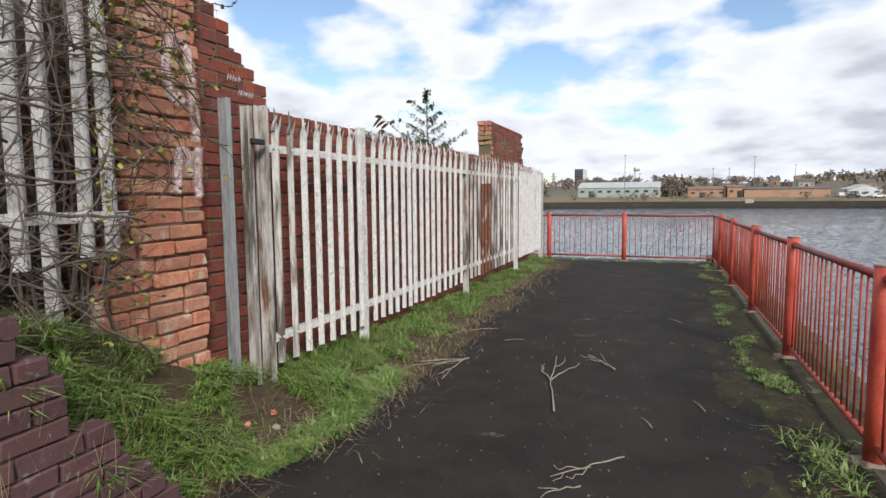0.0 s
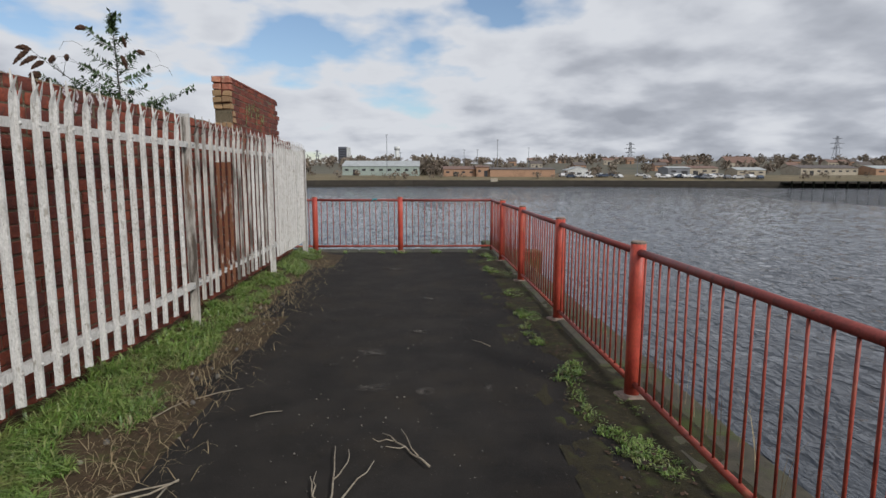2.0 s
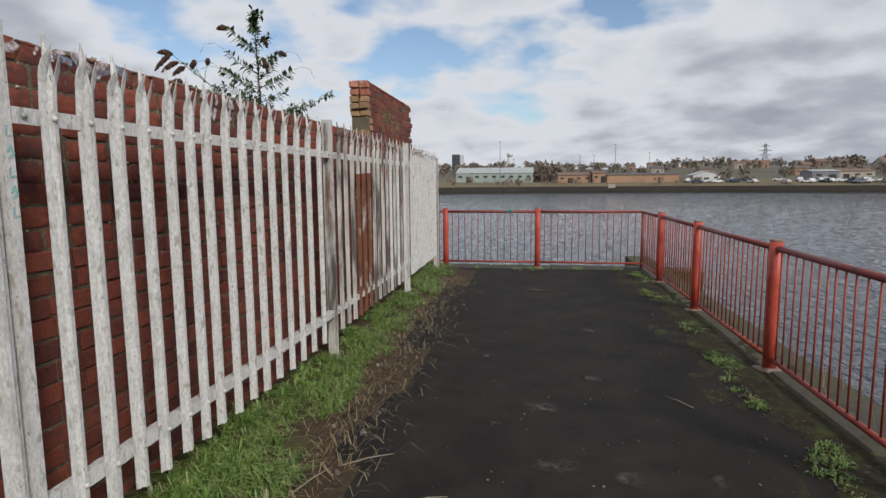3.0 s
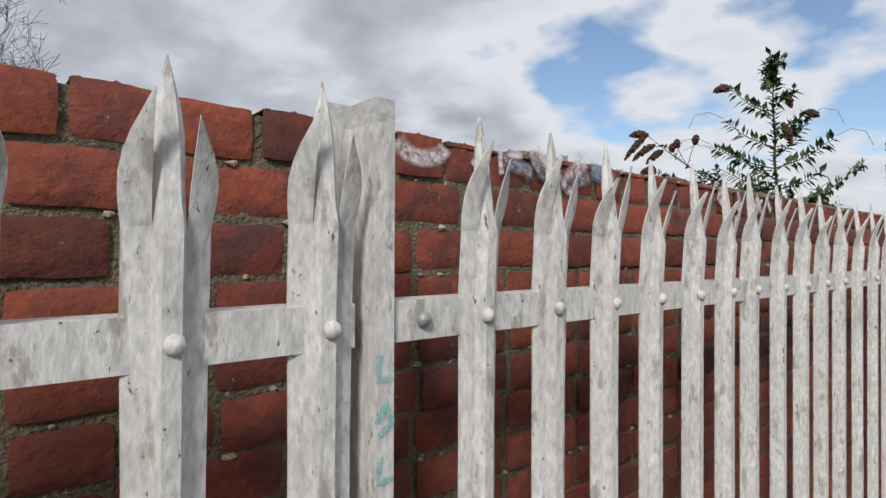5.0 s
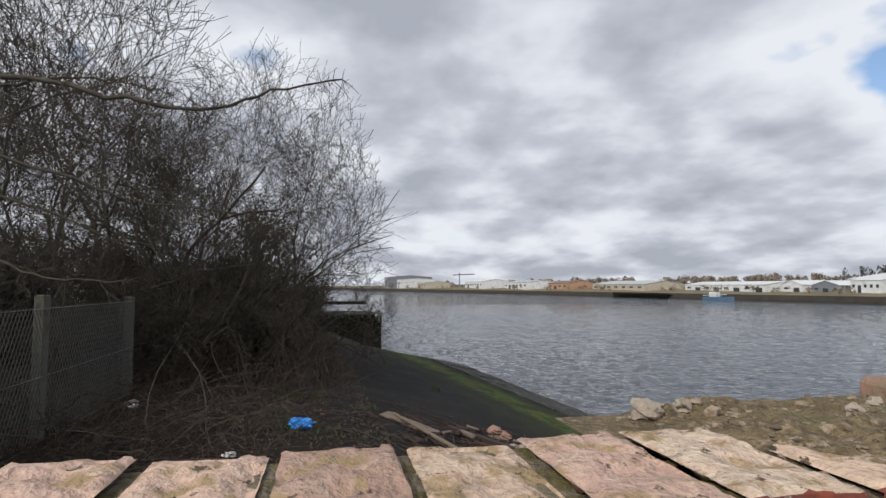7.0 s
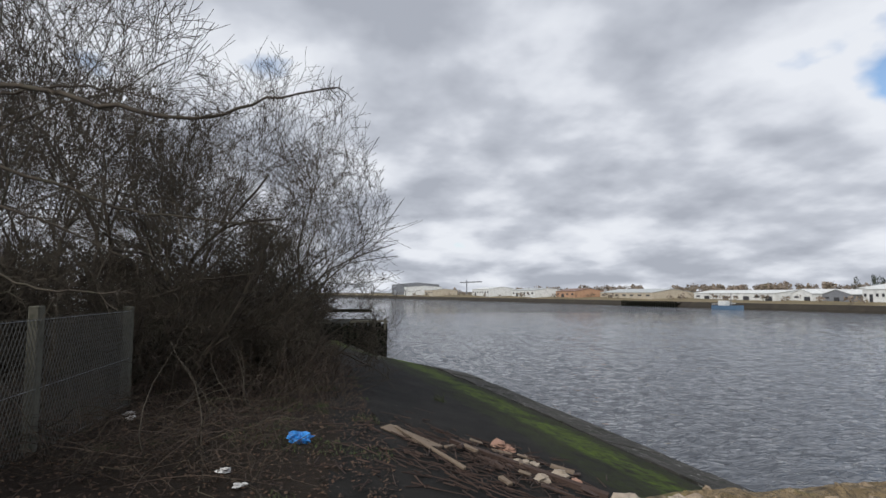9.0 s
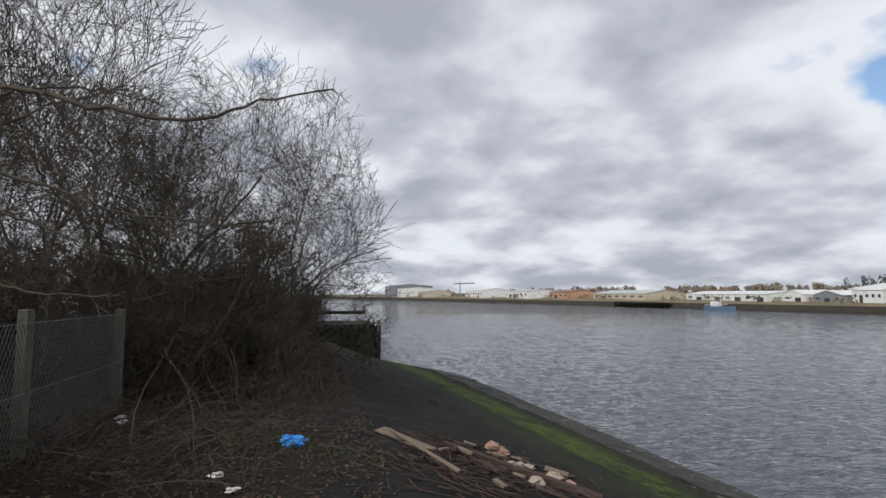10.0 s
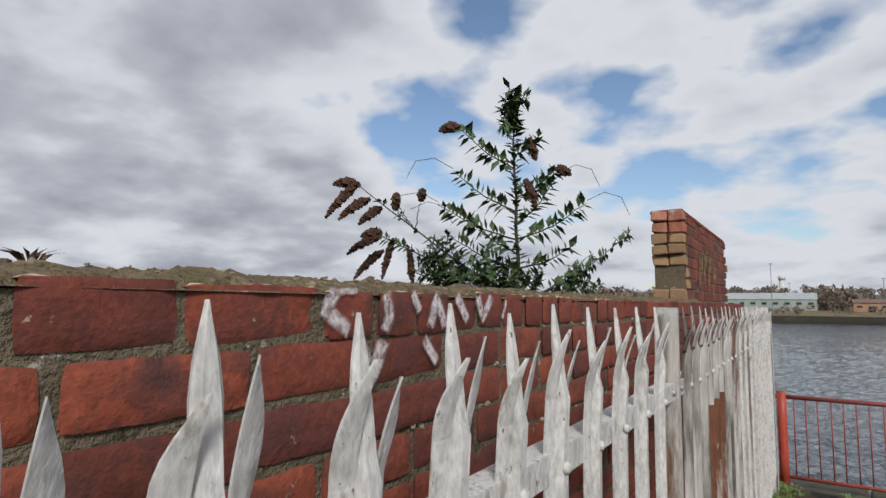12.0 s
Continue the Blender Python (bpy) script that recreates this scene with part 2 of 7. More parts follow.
M_ASPHALT = material("worn_asphalt", [(0.0190, 0.0172, 0.0157), (0.0262, 0.0235, 0.0212), (0.0360, 0.0318, 0.0280)], 2.6, 0.9, 0.9, 170, bump_dist=0.010, gloss=0.15,
                     wear=(0.036, 0.030, 0.024), wear_scale=1.4, wear_at=(0.50, 0.68), wear2=(0.13, 0.115, 0.098), wear2_scale=75, wear2_at=(0.635, 0.68))
M_PATCH = material("pale_worn_patch", [(0.12, 0.108, 0.096), (0.16, 0.145, 0.13)], 16, 0.95, 0.5, 180, holes=9, gloss=0.2, wear=(0.025, 0.022, 0.02), wear_scale=22, wear_at=(0.48, 0.58), spray=True)
M_SOIL = material("damp_soil", [(0.042, 0.030, 0.019), (0.075, 0.052, 0.031), (0.038, 0.034, 0.017)], 9, 0.95, 0.9, 90, bump_dist=0.02,
                  wear=(0.075, 0.10, 0.025), wear_scale=2.6, wear_at=(0.56, 0.70), wear2=(0.15, 0.12, 0.075), wear2_scale=38, wear2_at=(0.62, 0.67), gloss=0.2)
M_VERGE = material("mossy_verge", [(0.026, 0.022, 0.016), (0.044, 0.038, 0.020), (0.022, 0.020, 0.015)], 7, 0.95, 0.9, 90, bump_dist=0.015,
                   wear=(0.062, 0.080, 0.021), wear_scale=3.6, wear_at=(0.54, 0.68), wear2=(0.12, 0.08, 0.045), wear2_scale=30, wear2_at=(0.62, 0.67), gloss=0.2)
M_CONC = material("stained_concrete", [(0.045, 0.040, 0.029), (0.080, 0.069, 0.048), (0.034, 0.031, 0.022)], 5, 0.9, 0.7, 90, bump_dist=0.012,
                  wear=(0.060, 0.070, 0.024), wear_scale=2.4, wear_at=(0.48, 0.62))
M_CONC_POST = material("lichened_concrete", [(0.062, 0.058, 0.042), (0.090, 0.085, 0.064), (0.042, 0.042, 0.027)], 9, 0.9, 0.6, 90)
M_SLIP = material("slipway_tarmac", [(0.0112, 0.0112, 0.0104), (0.0176, 0.0168, 0.0156), (0.0272, 0.0248, 0.0224)], 0.9, 0.9, 0.7, 60, bump_dist=0.03, gloss=0.12,
                  wear=(0.011, 0.011, 0.010), wear_scale=1.4, wear_at=(0.56, 0.62), wear2=(0.05, 0.045, 0.036), wear2_scale=14, wear2_at=(0.64, 0.69),
                  band=[(2.5, 4.2, (0.028, 0.034, 0.012)), (3.4, 5.3, (0.066, 0.098, 0.014)), (4.7, 6.6, (0.026, 0.032, 0.012))])
M_COPING = material("slipway_edge_slabs", [(0.030, 0.029, 0.026), (0.048, 0.046, 0.041), (0.075, 0.072, 0.064)], 1.8, 0.9, 0.8, 60, bump_dist=0.03, gloss=0.2,
                    wear=(0.022, 0.024, 0.016), wear_scale=1.6, wear_at=(0.52, 0.62), wear2=(0.30, 0.30, 0.28), wear2_scale=5, wear2_at=(0.585, 0.66))
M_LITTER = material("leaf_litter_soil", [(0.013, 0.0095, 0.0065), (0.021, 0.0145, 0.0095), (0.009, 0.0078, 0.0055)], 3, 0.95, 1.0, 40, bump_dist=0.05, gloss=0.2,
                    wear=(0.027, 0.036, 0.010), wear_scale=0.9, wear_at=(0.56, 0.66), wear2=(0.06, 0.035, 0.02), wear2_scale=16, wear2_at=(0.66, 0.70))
M_DEADLEAF = material("dead_leaves", [(0.05, 0.026, 0.015), (0.085, 0.046, 0.025), (0.03, 0.018, 0.012), (0.12, 0.08, 0.05)], 3, 0.9, 0.2, 60, vary="island")
M_GRASS = material("grass", [(0.042, 0.098, 0.017), (0.13, 0.25, 0.042), (0.25, 0.36, 0.085), (0.07, 0.155, 0.026), (0.32, 0.32, 0.14), (0.105, 0.21, 0.034)], 3, 0.45, 0, 40, vary="island",
                   wear=(0.24, 0.22, 0.09), wear_scale=4.2, wear_at=(0.56, 0.72))
M_DRYGRASS = material("dry_grass", [(0.28, 0.22, 0.12), (0.36, 0.29, 0.17), (0.2, 0.15, 0.09)], 3, 0.85, 0, 40, vary="island")
M_BARK = material("bare_bark", [(0.029, 0.022, 0.016), (0.058, 0.045, 0.031), (0.046, 0.043, 0.026)], 3, 0.95, 0.5, 30, bump_dist=0.01)
M_BARK_PALE = material("pale_bark", [(0.045, 0.037, 0.027), (0.070, 0.058, 0.042), (0.032, 0.026, 0.020)], 5, 0.9, 0.4, 40)
M_BRAMBLE = material("bramble_stems", [(0.030, 0.019, 0.014), (0.056, 0.036, 0.024), (0.042, 0.038, 0.021)], 3, 0.9, 0.2, 40, vary="island")
M_TWIG = material("bleached_twig", [(0.24, 0.20, 0.145), (0.33, 0.285, 0.22), (0.17, 0.135, 0.095)], 20, 0.9, 0.4, 120)
M_LEAF = material("shrub_leaf", [(0.035, 0.075, 0.02), (0.06, 0.11, 0.035), (0.05, 0.085, 0.03)], 8, 0.6, 0, 60, vary="island")
M_SPIKE = material("dead_flower_spike", [(0.055, 0.026, 0.016), (0.10, 0.048, 0.026)], 30, 0.95, 0.5, 120)
M_WOOD = material("driftwood", [(0.10, 0.075, 0.055), (0.19, 0.145, 0.105), (0.065, 0.047, 0.036)], 6, 0.9, 0.6, 60, vary="island")
M_ROT = material("rotten_red_timber", [(0.030, 0.018, 0.014), (0.056, 0.033, 0.024), (0.022, 0.015, 0.013)], 6, 0.9, 0.6, 60, vary="island")
M_PINK = material("salmon_rubble", [(0.30, 0.16, 0.11), (0.38, 0.24, 0.17)], 12, 0.9, 0.5, 60, vary="island")
M_BLUE = material("blue_plastic_bag", [(0.03, 0.22, 0.62), (0.05, 0.30, 0.75)], 12, 0.4, 0.4, 60)
M_WHITE = material("white_spray_paint", [(0.68, 0.60, 0.61), (0.80, 0.74, 0.75)], 40, 0.7, 0.2, 160, holes=60, spray=True)
M_PAPER = material("dirty_paper", [(0.55, 0.54, 0.52), (0.70, 0.69, 0.68)], 20, 0.8, 0.4, 80)
M_PINKPAINT = material("pink_spray_paint", [(0.76, 0.56, 0.54), (0.86, 0.70, 0.68)], 16, 0.8, 0.2, 120, wear=(0.46, 0.20, 0.15), wear_scale=18, wear_at=(0.66, 0.74), holes=30, spray=True)
M_BLUEPAINT = material("blue_spray_paint", [(0.24, 0.32, 0.44), (0.30, 0.36, 0.46)], 40, 0.8, 0.2, 120, wear=(0.28, 0.09, 0.06), wear_scale=25, wear_at=(0.56, 0.62), holes=50, spray=True)
M_GREENPAINT = material("green_spray_paint", [(0.20, 0.26, 0.09), (0.28, 0.30, 0.13)], 20, 0.8, 0.2, 120, wear=(0.3, 0.1, 0.06), wear_scale=14, wear_at=(0.5, 0.58), holes=20, spray=True)
M_PILE = material("black_wet_timber", [(0.004, 0.0045, 0.0035), (0.008, 0.009, 0.0055), (0.006, 0.0055, 0.0045)], 2, 0.9, 0.6, 20, gloss=0.1)
M_BANK = material("muddy_quay_wall", [(0.0175, 0.014, 0.01), (0.03, 0.024, 0.017), (0.0225, 0.02, 0.013)], 0.35, 0.95, 0.3, 2, wear=(0.045, 0.037, 0.025), wear_scale=0.25, wear_at=(0.55, 0.7))
M_LAND = material("far_scrub", [(0.108, 0.09, 0.0468), (0.1728, 0.1332, 0.0684), (0.0864, 0.0756, 0.036)], 0.06, 0.95, 0, 0.7, wear=(0.22, 0.18, 0.11), wear_scale=0.09, wear_at=(0.58, 0.66))
M_HILL = material("far_hillside", [(0.085, 0.085, 0.06), (0.12, 0.105, 0.07), (0.07, 0.075, 0.05)], 0.02, 0.95, 0, 0.3)
# bare woods: tones lightened, so that distance haze is in the colour
M_WOODS = material("hazed_bare_woods", [(0.17, 0.14, 0.11), (0.23, 0.18, 0.14), (0.15, 0.14, 0.10)], 0.05, 0.95, 0, 1.5, vary="island")
M_PINES = material("far_dark_pines", [(0.035, 0.045, 0.035), (0.05, 0.06, 0.045)], 0.1, 0.95, 0, 1.5, vary="island")


def plain(name, colour, rough=0.7, metal=0.0, scale=0.5):
    dark = tuple(c * 0.78 for c in colour)
    return material(name, [dark, colour, tuple(min(1, c * 1.08) for c in colour)], scale, rough, 0, 4, metal=metal)


M_SHED_W = plain("white_cladding", (0.62, 0.63, 0.62))
M_SHED_G = plain("pale_green_cladding", (0.34, 0.40, 0.36))
M_SHED_R = plain("grey_roof_sheet", (0.42, 0.44, 0.44))
M_SHED_B = plain("buff_brick_shed", (0.40, 0.24, 0.15))
M_SHED_T = plain("tan_cladding", (0.42, 0.37, 0.29))
M_ROOF_D = plain("dark_roof", (0.12, 0.10, 0.09))
M_ROOF_BR = plain("brown_tile_roof", (0.20, 0.12, 0.09))
M_DARK = plain("dark_opening", (0.035, 0.035, 0.04))
M_STEELGREY = plain("grey_steelwork", (0.22, 0.23, 0.25), 0.5, 0.3)
M_TOWER = plain("dark_tower_cladding", (0.10, 0.11, 0.14))
M_HULL = plain("blue_hull", (0.06, 0.11, 0.18))
M_HULLR = plain("red_hull", (0.18, 0.05, 0.045))
M_TYRE = plain("black_rubber", (0.02, 0.02, 0.02))
M_CARW = plain("white_car_paint", (0.7, 0.7, 0.7), 0.3)
M_CARD = plain("dark_car_paint", (0.06, 0.08, 0.12), 0.3)

# river water: dark body, its blue tint standing in for reflected sky, rippled gloss
M_WATER = bpy.data.materials.new("river_water")
M_WATER.use_nodes = True
_t = M_WATER.node_tree
_b = _t.nodes["Principled BSDF"]
_b.inputs["Base Color"].default_value = (0.056, 0.062, 0.073, 1)
_b.inputs["Roughness"].default_value = 0.05
_b.inputs["IOR"].default_value = 1.33
_g = _t.nodes.new("ShaderNodeNewGeometry")
_m = _t.nodes.new("ShaderNodeMapping")
_m.inputs["Scale"].default_value = (1.0, 0.42, 1.0)
_m.inputs["Rotation"].default_value = (0, 0, 0.2)
_t.links.new(_g.outputs["Position"], _m.inputs[0])
_n1, _n2 = _t.nodes.new("ShaderNodeTexNoise"), _t.nodes.new("ShaderNodeTexNoise")
for n, s, d in ((_n1, 1.8, 3), (_n2, 5.0, 3)):
    n.inputs["Scale"].default_value, n.inputs["Detail"].default_value = s, d
    n.inputs["Distortion"].default_value = 0.6
    _t.links.new(_m.outputs[0], n.inputs["Vector"])
_b1, _b2 = _t.nodes.new("ShaderNodeBump"), _t.nodes.new("ShaderNodeBump")
_b1.inputs["Strength"].default_value, _b1.inputs["Distance"].default_value = 1.0, 0.32
_b2.inputs["Strength"].default_value, _b2.inputs["Distance"].default_value = 1.0, 0.13
_t.links.new(_n1.outputs[0], _b1.inputs["Height"])
_t.links.new(_n2.outputs[0], _b2.inputs["Height"])
_t.links.new(_b1.outputs[0], _b2.inputs["Normal"])
_t.links.new(_b2.outputs[0], _b.inputs["Normal"])


# ---------------------------------------------------------------- mesh helpers
rnd = random.Random(7)
R = rnd.uniform


class Geo:
    """Vertices and faces gathered for one mesh."""

    def __init__(self):
        self.v, self.f = [], []

    def add(self, verts, faces):
        o = len(self.v)
        self.v += [tuple(p) for p in verts]
        self.f += [tuple(i + o for i in f) for f in faces]
        return self

    def box(self, x0, y0, z0, x1, y1, z1):
        p = [(x, y, z) for z in (z0, z1) for y in (y0, y1) for x in (x0, x1)]
        return self.add(p, [(0, 2, 3, 1), (4, 5, 7, 6), (0, 1, 5, 4), (2, 6, 7, 3), (0, 4, 6, 2), (1, 3, 7, 5)])

    def chip(self, cx, cy, cz, sx, sy, sz, c=0.006, jit=0.0, rz=0.0, ry=0.0, rx=0.0):
        """A box with chamfered edges and uneven corners."""
        pts = []
        m = pose(cx, cy, cz, rx, ry, rz)
        for k in range(8):
            d = [1 if k >> i & 1 else -1 for i in range(3)]
            base = [d[i] * (sx, sy, sz)[i] / 2 + R(-jit, jit) for i in range(3)]
            for i in range(3):
                q = [base[j] - (d[j] * c if j != i else 0) for j in range(3)]
                pts.append(m @ Vector(q))
        f = []
        for ax in range(3):
            for sd in (0, 1):
                ks = [k for k in range(8) if (k >> ax & 1) == sd]
                o = [ks[0], ks[1], ks[3], ks[2]]
                quad = [k * 3 + ax for k in o]
                f.append(quad if (sd == 1) != (ax == 1) else quad[::-1])
        for ax in range(3):
            a, b = [(1, 2), (0, 2), (0, 1)][ax]
            for sa in (0, 1):
                for sb in (0, 1):
                    k0 = (sa << a) | (sb << b)
                    k1 = k0 | (1 << ax)
                    f.append((k0 * 3 + a, k1 * 3 + a, k1 * 3 + b, k0 * 3 + b))
        for k in range(8):
            f.append((k * 3, k * 3 + 1, k * 3 + 2))
        return self.add(pts, f)

    def tube(self, pts, radii, n=6, cap=True):
        pts = [Vector(p) for p in pts]
        if isinstance(radii, (int, float)):
            radii = [radii] * len(pts)
        ring = []
        for i, p in enumerate(pts):
            d = (pts[min(i + 1, len(pts) - 1)] - pts[max(i - 1, 0)]).normalized()
            u = d.cross(Vector((0.31, 0.17, 0.93)) if abs(d.z) < 0.9 else Vector((1, 0, 0))).normalized()
            w = d.cross(u)
            for k in range(n):
                a = 2 * math.pi * k / n
                ring.append(p + (u * math.cos(a) + w * math.sin(a)) * radii[i])
        f = [(i * n + k, i * n + (k + 1) % n, (i + 1) * n + (k + 1) % n, (i + 1) * n + k) for i in range(len(pts) - 1) for k in range(n)]
        if cap:
            f += [tuple(range(n))[::-1], tuple(range((len(pts) - 1) * n, len(pts) * n))]
        return self.add(ring, f)

    def grid(self, xs, ys, fn):
        o = [(x, y, fn(x, y)) for y in ys for x in xs]
        n = len(xs)
        return self.add(o, [(j * n + i, j * n + i + 1, (j + 1) * n + i + 1, (j + 1) * n + i) for j in range(len(ys) - 1) for i in range(n - 1)])

    def blob(self, c, r, seed=0, rough=0.25, n=7, squash=1.0):
        pts, f = [], []
        for i in range(n + 1):
            th = math.pi * i / n
            for k in range(n + 2):
                ph = 2 * math.pi * k / (n + 2)
                d = Vector((math.sin(th) * math.cos(ph), math.sin(th) * math.sin(ph), math.cos(th)))
                s = 1 + rough * noise.noise(d * 1.7 + Vector((seed * 3.1, seed, 0)))*2
                pts.append((c[0] + d.x * r * s, c[1] + d.y * r * s, c[2] + d.z * r * s * squash))
        w = n + 2
        f = [(i * w + k, (i + 1) * w + k, (i + 1) * w + (k + 1) % w, i * w + (k + 1) % w) for i in range(n) for k in range(w)]
        return self.add(pts, f)

    def mesh(self, name, mat, smooth=False):
        me = bpy.data.meshes.new(name)
        me.from_pydata(self.v, [], self.f)
        me.validate()
        me.materials.append(mat)
        if smooth:
            me.polygons.foreach_set("use_smooth", [True] * len(me.polygons))
        return me


def part(name, geo, mat, parent=None, label="", loc=None, rot=None, smooth=False):
    me = geo.mesh(name, mat, smooth) if isinstance(geo, Geo) else geo
    ob = new(name, me)
    if parent is not None:
        ob.parent = parent
    if loc:
        ob.location = loc
    if rot:
        ob.rotation_euler = rot
    return tagged(ob, label)


def thing(name, label, category, group="", kind="", at=(0, 0, 0), rz=0.0):
    ob = new(name)
    ob.empty_display_size = 0.1
    ob.location, ob.rotation_euler = at, (0, 0, rz)
    return tagged(ob, label, category, group, kind)


def spread(a, b, n):
    return [a + (b - a) * i / (n - 1) for i in range(n)]


def interp(x, table):
    return float(np.interp(x, [p[0] for p in table], [p[1] for p in table]))


# ---------------------------------------------------------------- ground and water
WATER = -3.1


def steps(first, last, fine, grow):
    """Coordinates from first to last, fine near 0 and coarser with distance."""
    out, x = [first], first
    while x < last:
        x += fine * (1 + abs(x) / grow)
        out.append(min(x, last))
    return out


river = Geo()
wx, wy = [-4000, -1200, -400] + steps(-150, 70, 0.17, 22) + [300, 1000, 4000], [-1500, -200] + steps(-4, 190, 0.17, 26) + [500, 1500, 4500]


def wave(x, y):
    if not (-150 < x < 70 and -4 < y < 190):
        return WATER
    p = Vector((0.5 * (0.96 * x + 0.28 * y), 0.96 * y - 0.28 * x, 0.0))  # crests lie across the river
    d = max(0.0, 1 - math.hypot(x, y) / 230)
    return WATER + d * (0.06 * noise.noise(p * 0.9) + 0.075 * noise.noise(p * 2.8 + Vector((3, 1, 5))) + 0.045 * noise.noise(p * 6.0))


river.grid(wx, wy, wave)
part("river", river, M_WATER, smooth=True)
tagged(bpy.data.objects["river"], "grey rippled river water under a cloudy sky", "river", kind="structure")

EDGE = [(-60, 5), (-46, 6.6), (-41, 7.9), (-36.5, 10.2), (-34, 12.0), (-28, 12.7), (-22, 13.3), (-16.5, 13.8), (-12, 14.2), (0.5, 14.9)]


def slip_top(x):
    return max(-1.3, 0.15 - max(0.0, -8 - x) * 0.045)


def back_z(x, y):
    """Height of the ground behind the brick wall."""
    e = interp(x, EDGE)
    t = slip_top(x)
    if y > 4.6:
        k = min(1.0, (y - 4.6) / max(0.5, e - 4.6))
        return t + (-2.5 - t) * k
    return t + min(1.3, (4.6 - y) * 0.09) + 0.10 * noise.noise(Vector((x * 0.5, y * 0.5, 0))) * min(1, 4.6 - y)


def path_z(x, y):
    """Height of the bank and verge beside the asphalt, on the path's side of the wall."""
    top = interp(y, [(0.5, 1.05), (0.88, 1.0), (1.18, 0.88), (1.45, 0.70), (1.97, 0.45), (2.3, 0.30), (2.8, 0.17), (12.5, 0.10)])
    out = interp(y, [(0.9, 0.62), (1.2, 0.50), (1.6, 0.38), (2.4, 0.42), (5, 0.36), (13, 0.30)])
    if y < 1.0:
        stepped = interp(y, [(0.4, 1.0), (0.55, 0.93), (0.66, 0.74), (0.8, 0.50), (1.0, 0.30)])
        k = max(0.0, min(1.0, (x - 0.15) / 0.25))
        return (top - 0.06) * (1 - k) + min(top - 0.06, stepped) * k if x < 0.51 else 0.0
    k = max(0.0, min(1.0, (out - x) / (out + 0.1)))
    k = k * k * (3 - 2 * k) if y < 2.6 else k
    return top * k + 0.02 * noise.noise(Vector((x * 6, y * 6, 1))) * (k > 0)


g = Geo().grid(spread(0.15, 3.42, 24), spread(-14, 12.5, 120), lambda x, y: 0.003 * noise.noise(Vector((x * 0.8, y * 0.8, 3))))
tagged(part("path", g, M_ASPHALT), "dark worn asphalt riverside path with pale scuffs", "path", kind="structure")
g = Geo().grid(spread(-0.30, 0.66, 26), spread(1.0, 12.5, 220), path_z)
g.grid(spread(-0.9, 0.50, 22), spread(-6, 1.02, 60), path_z)
tagged(part("verge", g, M_SOIL, smooth=True), "earth verge and bank with moss along the fence", "verge", kind="structure")
g = Geo().grid(spread(2.86, 3.74, 26), spread(-14, 12.6, 260),
               lambda x, y: 0.028 * min(1, max(0, (x - 3.15 - 0.20 * noise.noise(Vector((0, y * 1.3, 5))) - 0.08 * noise.noise(Vector((x * 3, y * 5, 8)))) * 6)) - 0.004 + 0.016 * noise.noise(Vector((x * 9, y * 9, 2))) + 0.014 * noise.noise(Vector((x * 2.5, y * 1.6, 12))))
tagged(part("verge_edge", g, M_VERGE, smooth=True), "mossy dirt strip beside the railing", "verge", kind="structure")
# quay body with its concrete edge
g = Geo()
yy = -14.0
while yy < 12.9:
    ln = R(1.1, 1.6)
    g.chip(3.72, yy + ln / 2, -0.22, 0.46, ln - 0.012, 0.5 + R(-0.02, 0.02), 0.02, 0.008)
    yy += ln
xx = -0.3
while xx < 3.9:
    ln = R(1.0, 1.5)
    g.chip(xx + ln / 2, 12.72, -0.24, ln - 0.012, 0.46, 0.5, 0.02, 0.008)
    xx += ln
g.box(-0.28, -14, -6, 3.88, 12.90, -0.42)
g.box(-0.28, -14, -0.42, 3.4, 12.46, -0.03)
g.box(-0.28, -60, -6, 12, -14, -0.03)
tagged(part("quay", g, M_CONC), "stained concrete quay edge stones above the river", "quay", kind="structure")

# slipway and rough ground behind the wall
xs = spread(-62, -0.4, 150)
rows, across = [], []
geo = Geo()
NS = 34
for x in xs:
    e = interp(x, EDGE)
    for j in range(NS):
        y = e - 1.85 - (e - 1.85 - 4.0) * (j / (NS - 1)) ** 1.1
        across.append(e - y)
        z = back_z(x, y) - (0.16 if e - y < 2.0 else 0) + 0.035 * noise.noise(Vector((x * 0.7, y * 0.7, 9)))
        rows.append((x, y, z))
geo.add(rows, [(i * NS + j, (i + 1) * NS + j, (i + 1) * NS + j + 1, i * NS + j + 1) for i in range(len(xs) - 1) for j in range(NS - 1)])
me = geo.mesh("slipway", M_SLIP, True)
att = me.attributes.new("across", "FLOAT", "POINT")
att.data.foreach_set("value", across)
tagged(new("slipway", me), "dark wet tarmac slipway with a green moss band", "slipway", kind="structure")
# edge slabs along the slipway
x = -58.0
while x < -1:
    ln = R(1.6, 2.6)
    x1 = min(-0.6, x + ln)
    e0, e1 = interp(x, EDGE), interp(x1, EDGE)
    dz = R(0.0, 0.06)
    q = Geo()
    a, b = 1.9, 0.0
    top = [(x + 0.02, e0 - a, back_z(x, e0 - a) + dz), (x1 - 0.02, e1 - a, back_z(x1, e1 - a) + dz), (x1 - 0.02, e1, -2.5 + dz), (x + 0.02, e0, -2.5 + dz)]
    q.add(top + [(p[0], p[1], p[2] - (0.3 if k < 2 else 2.0)) for k, p in enumerate(top)],
          [(0, 1, 2, 3), (3, 2, 6, 7), (0, 3, 7, 4), (1, 5, 6, 2), (0, 4, 5, 1)])
    part("slab", q, M_COPING, bpy.data.objects["slipway"])
    x = x1
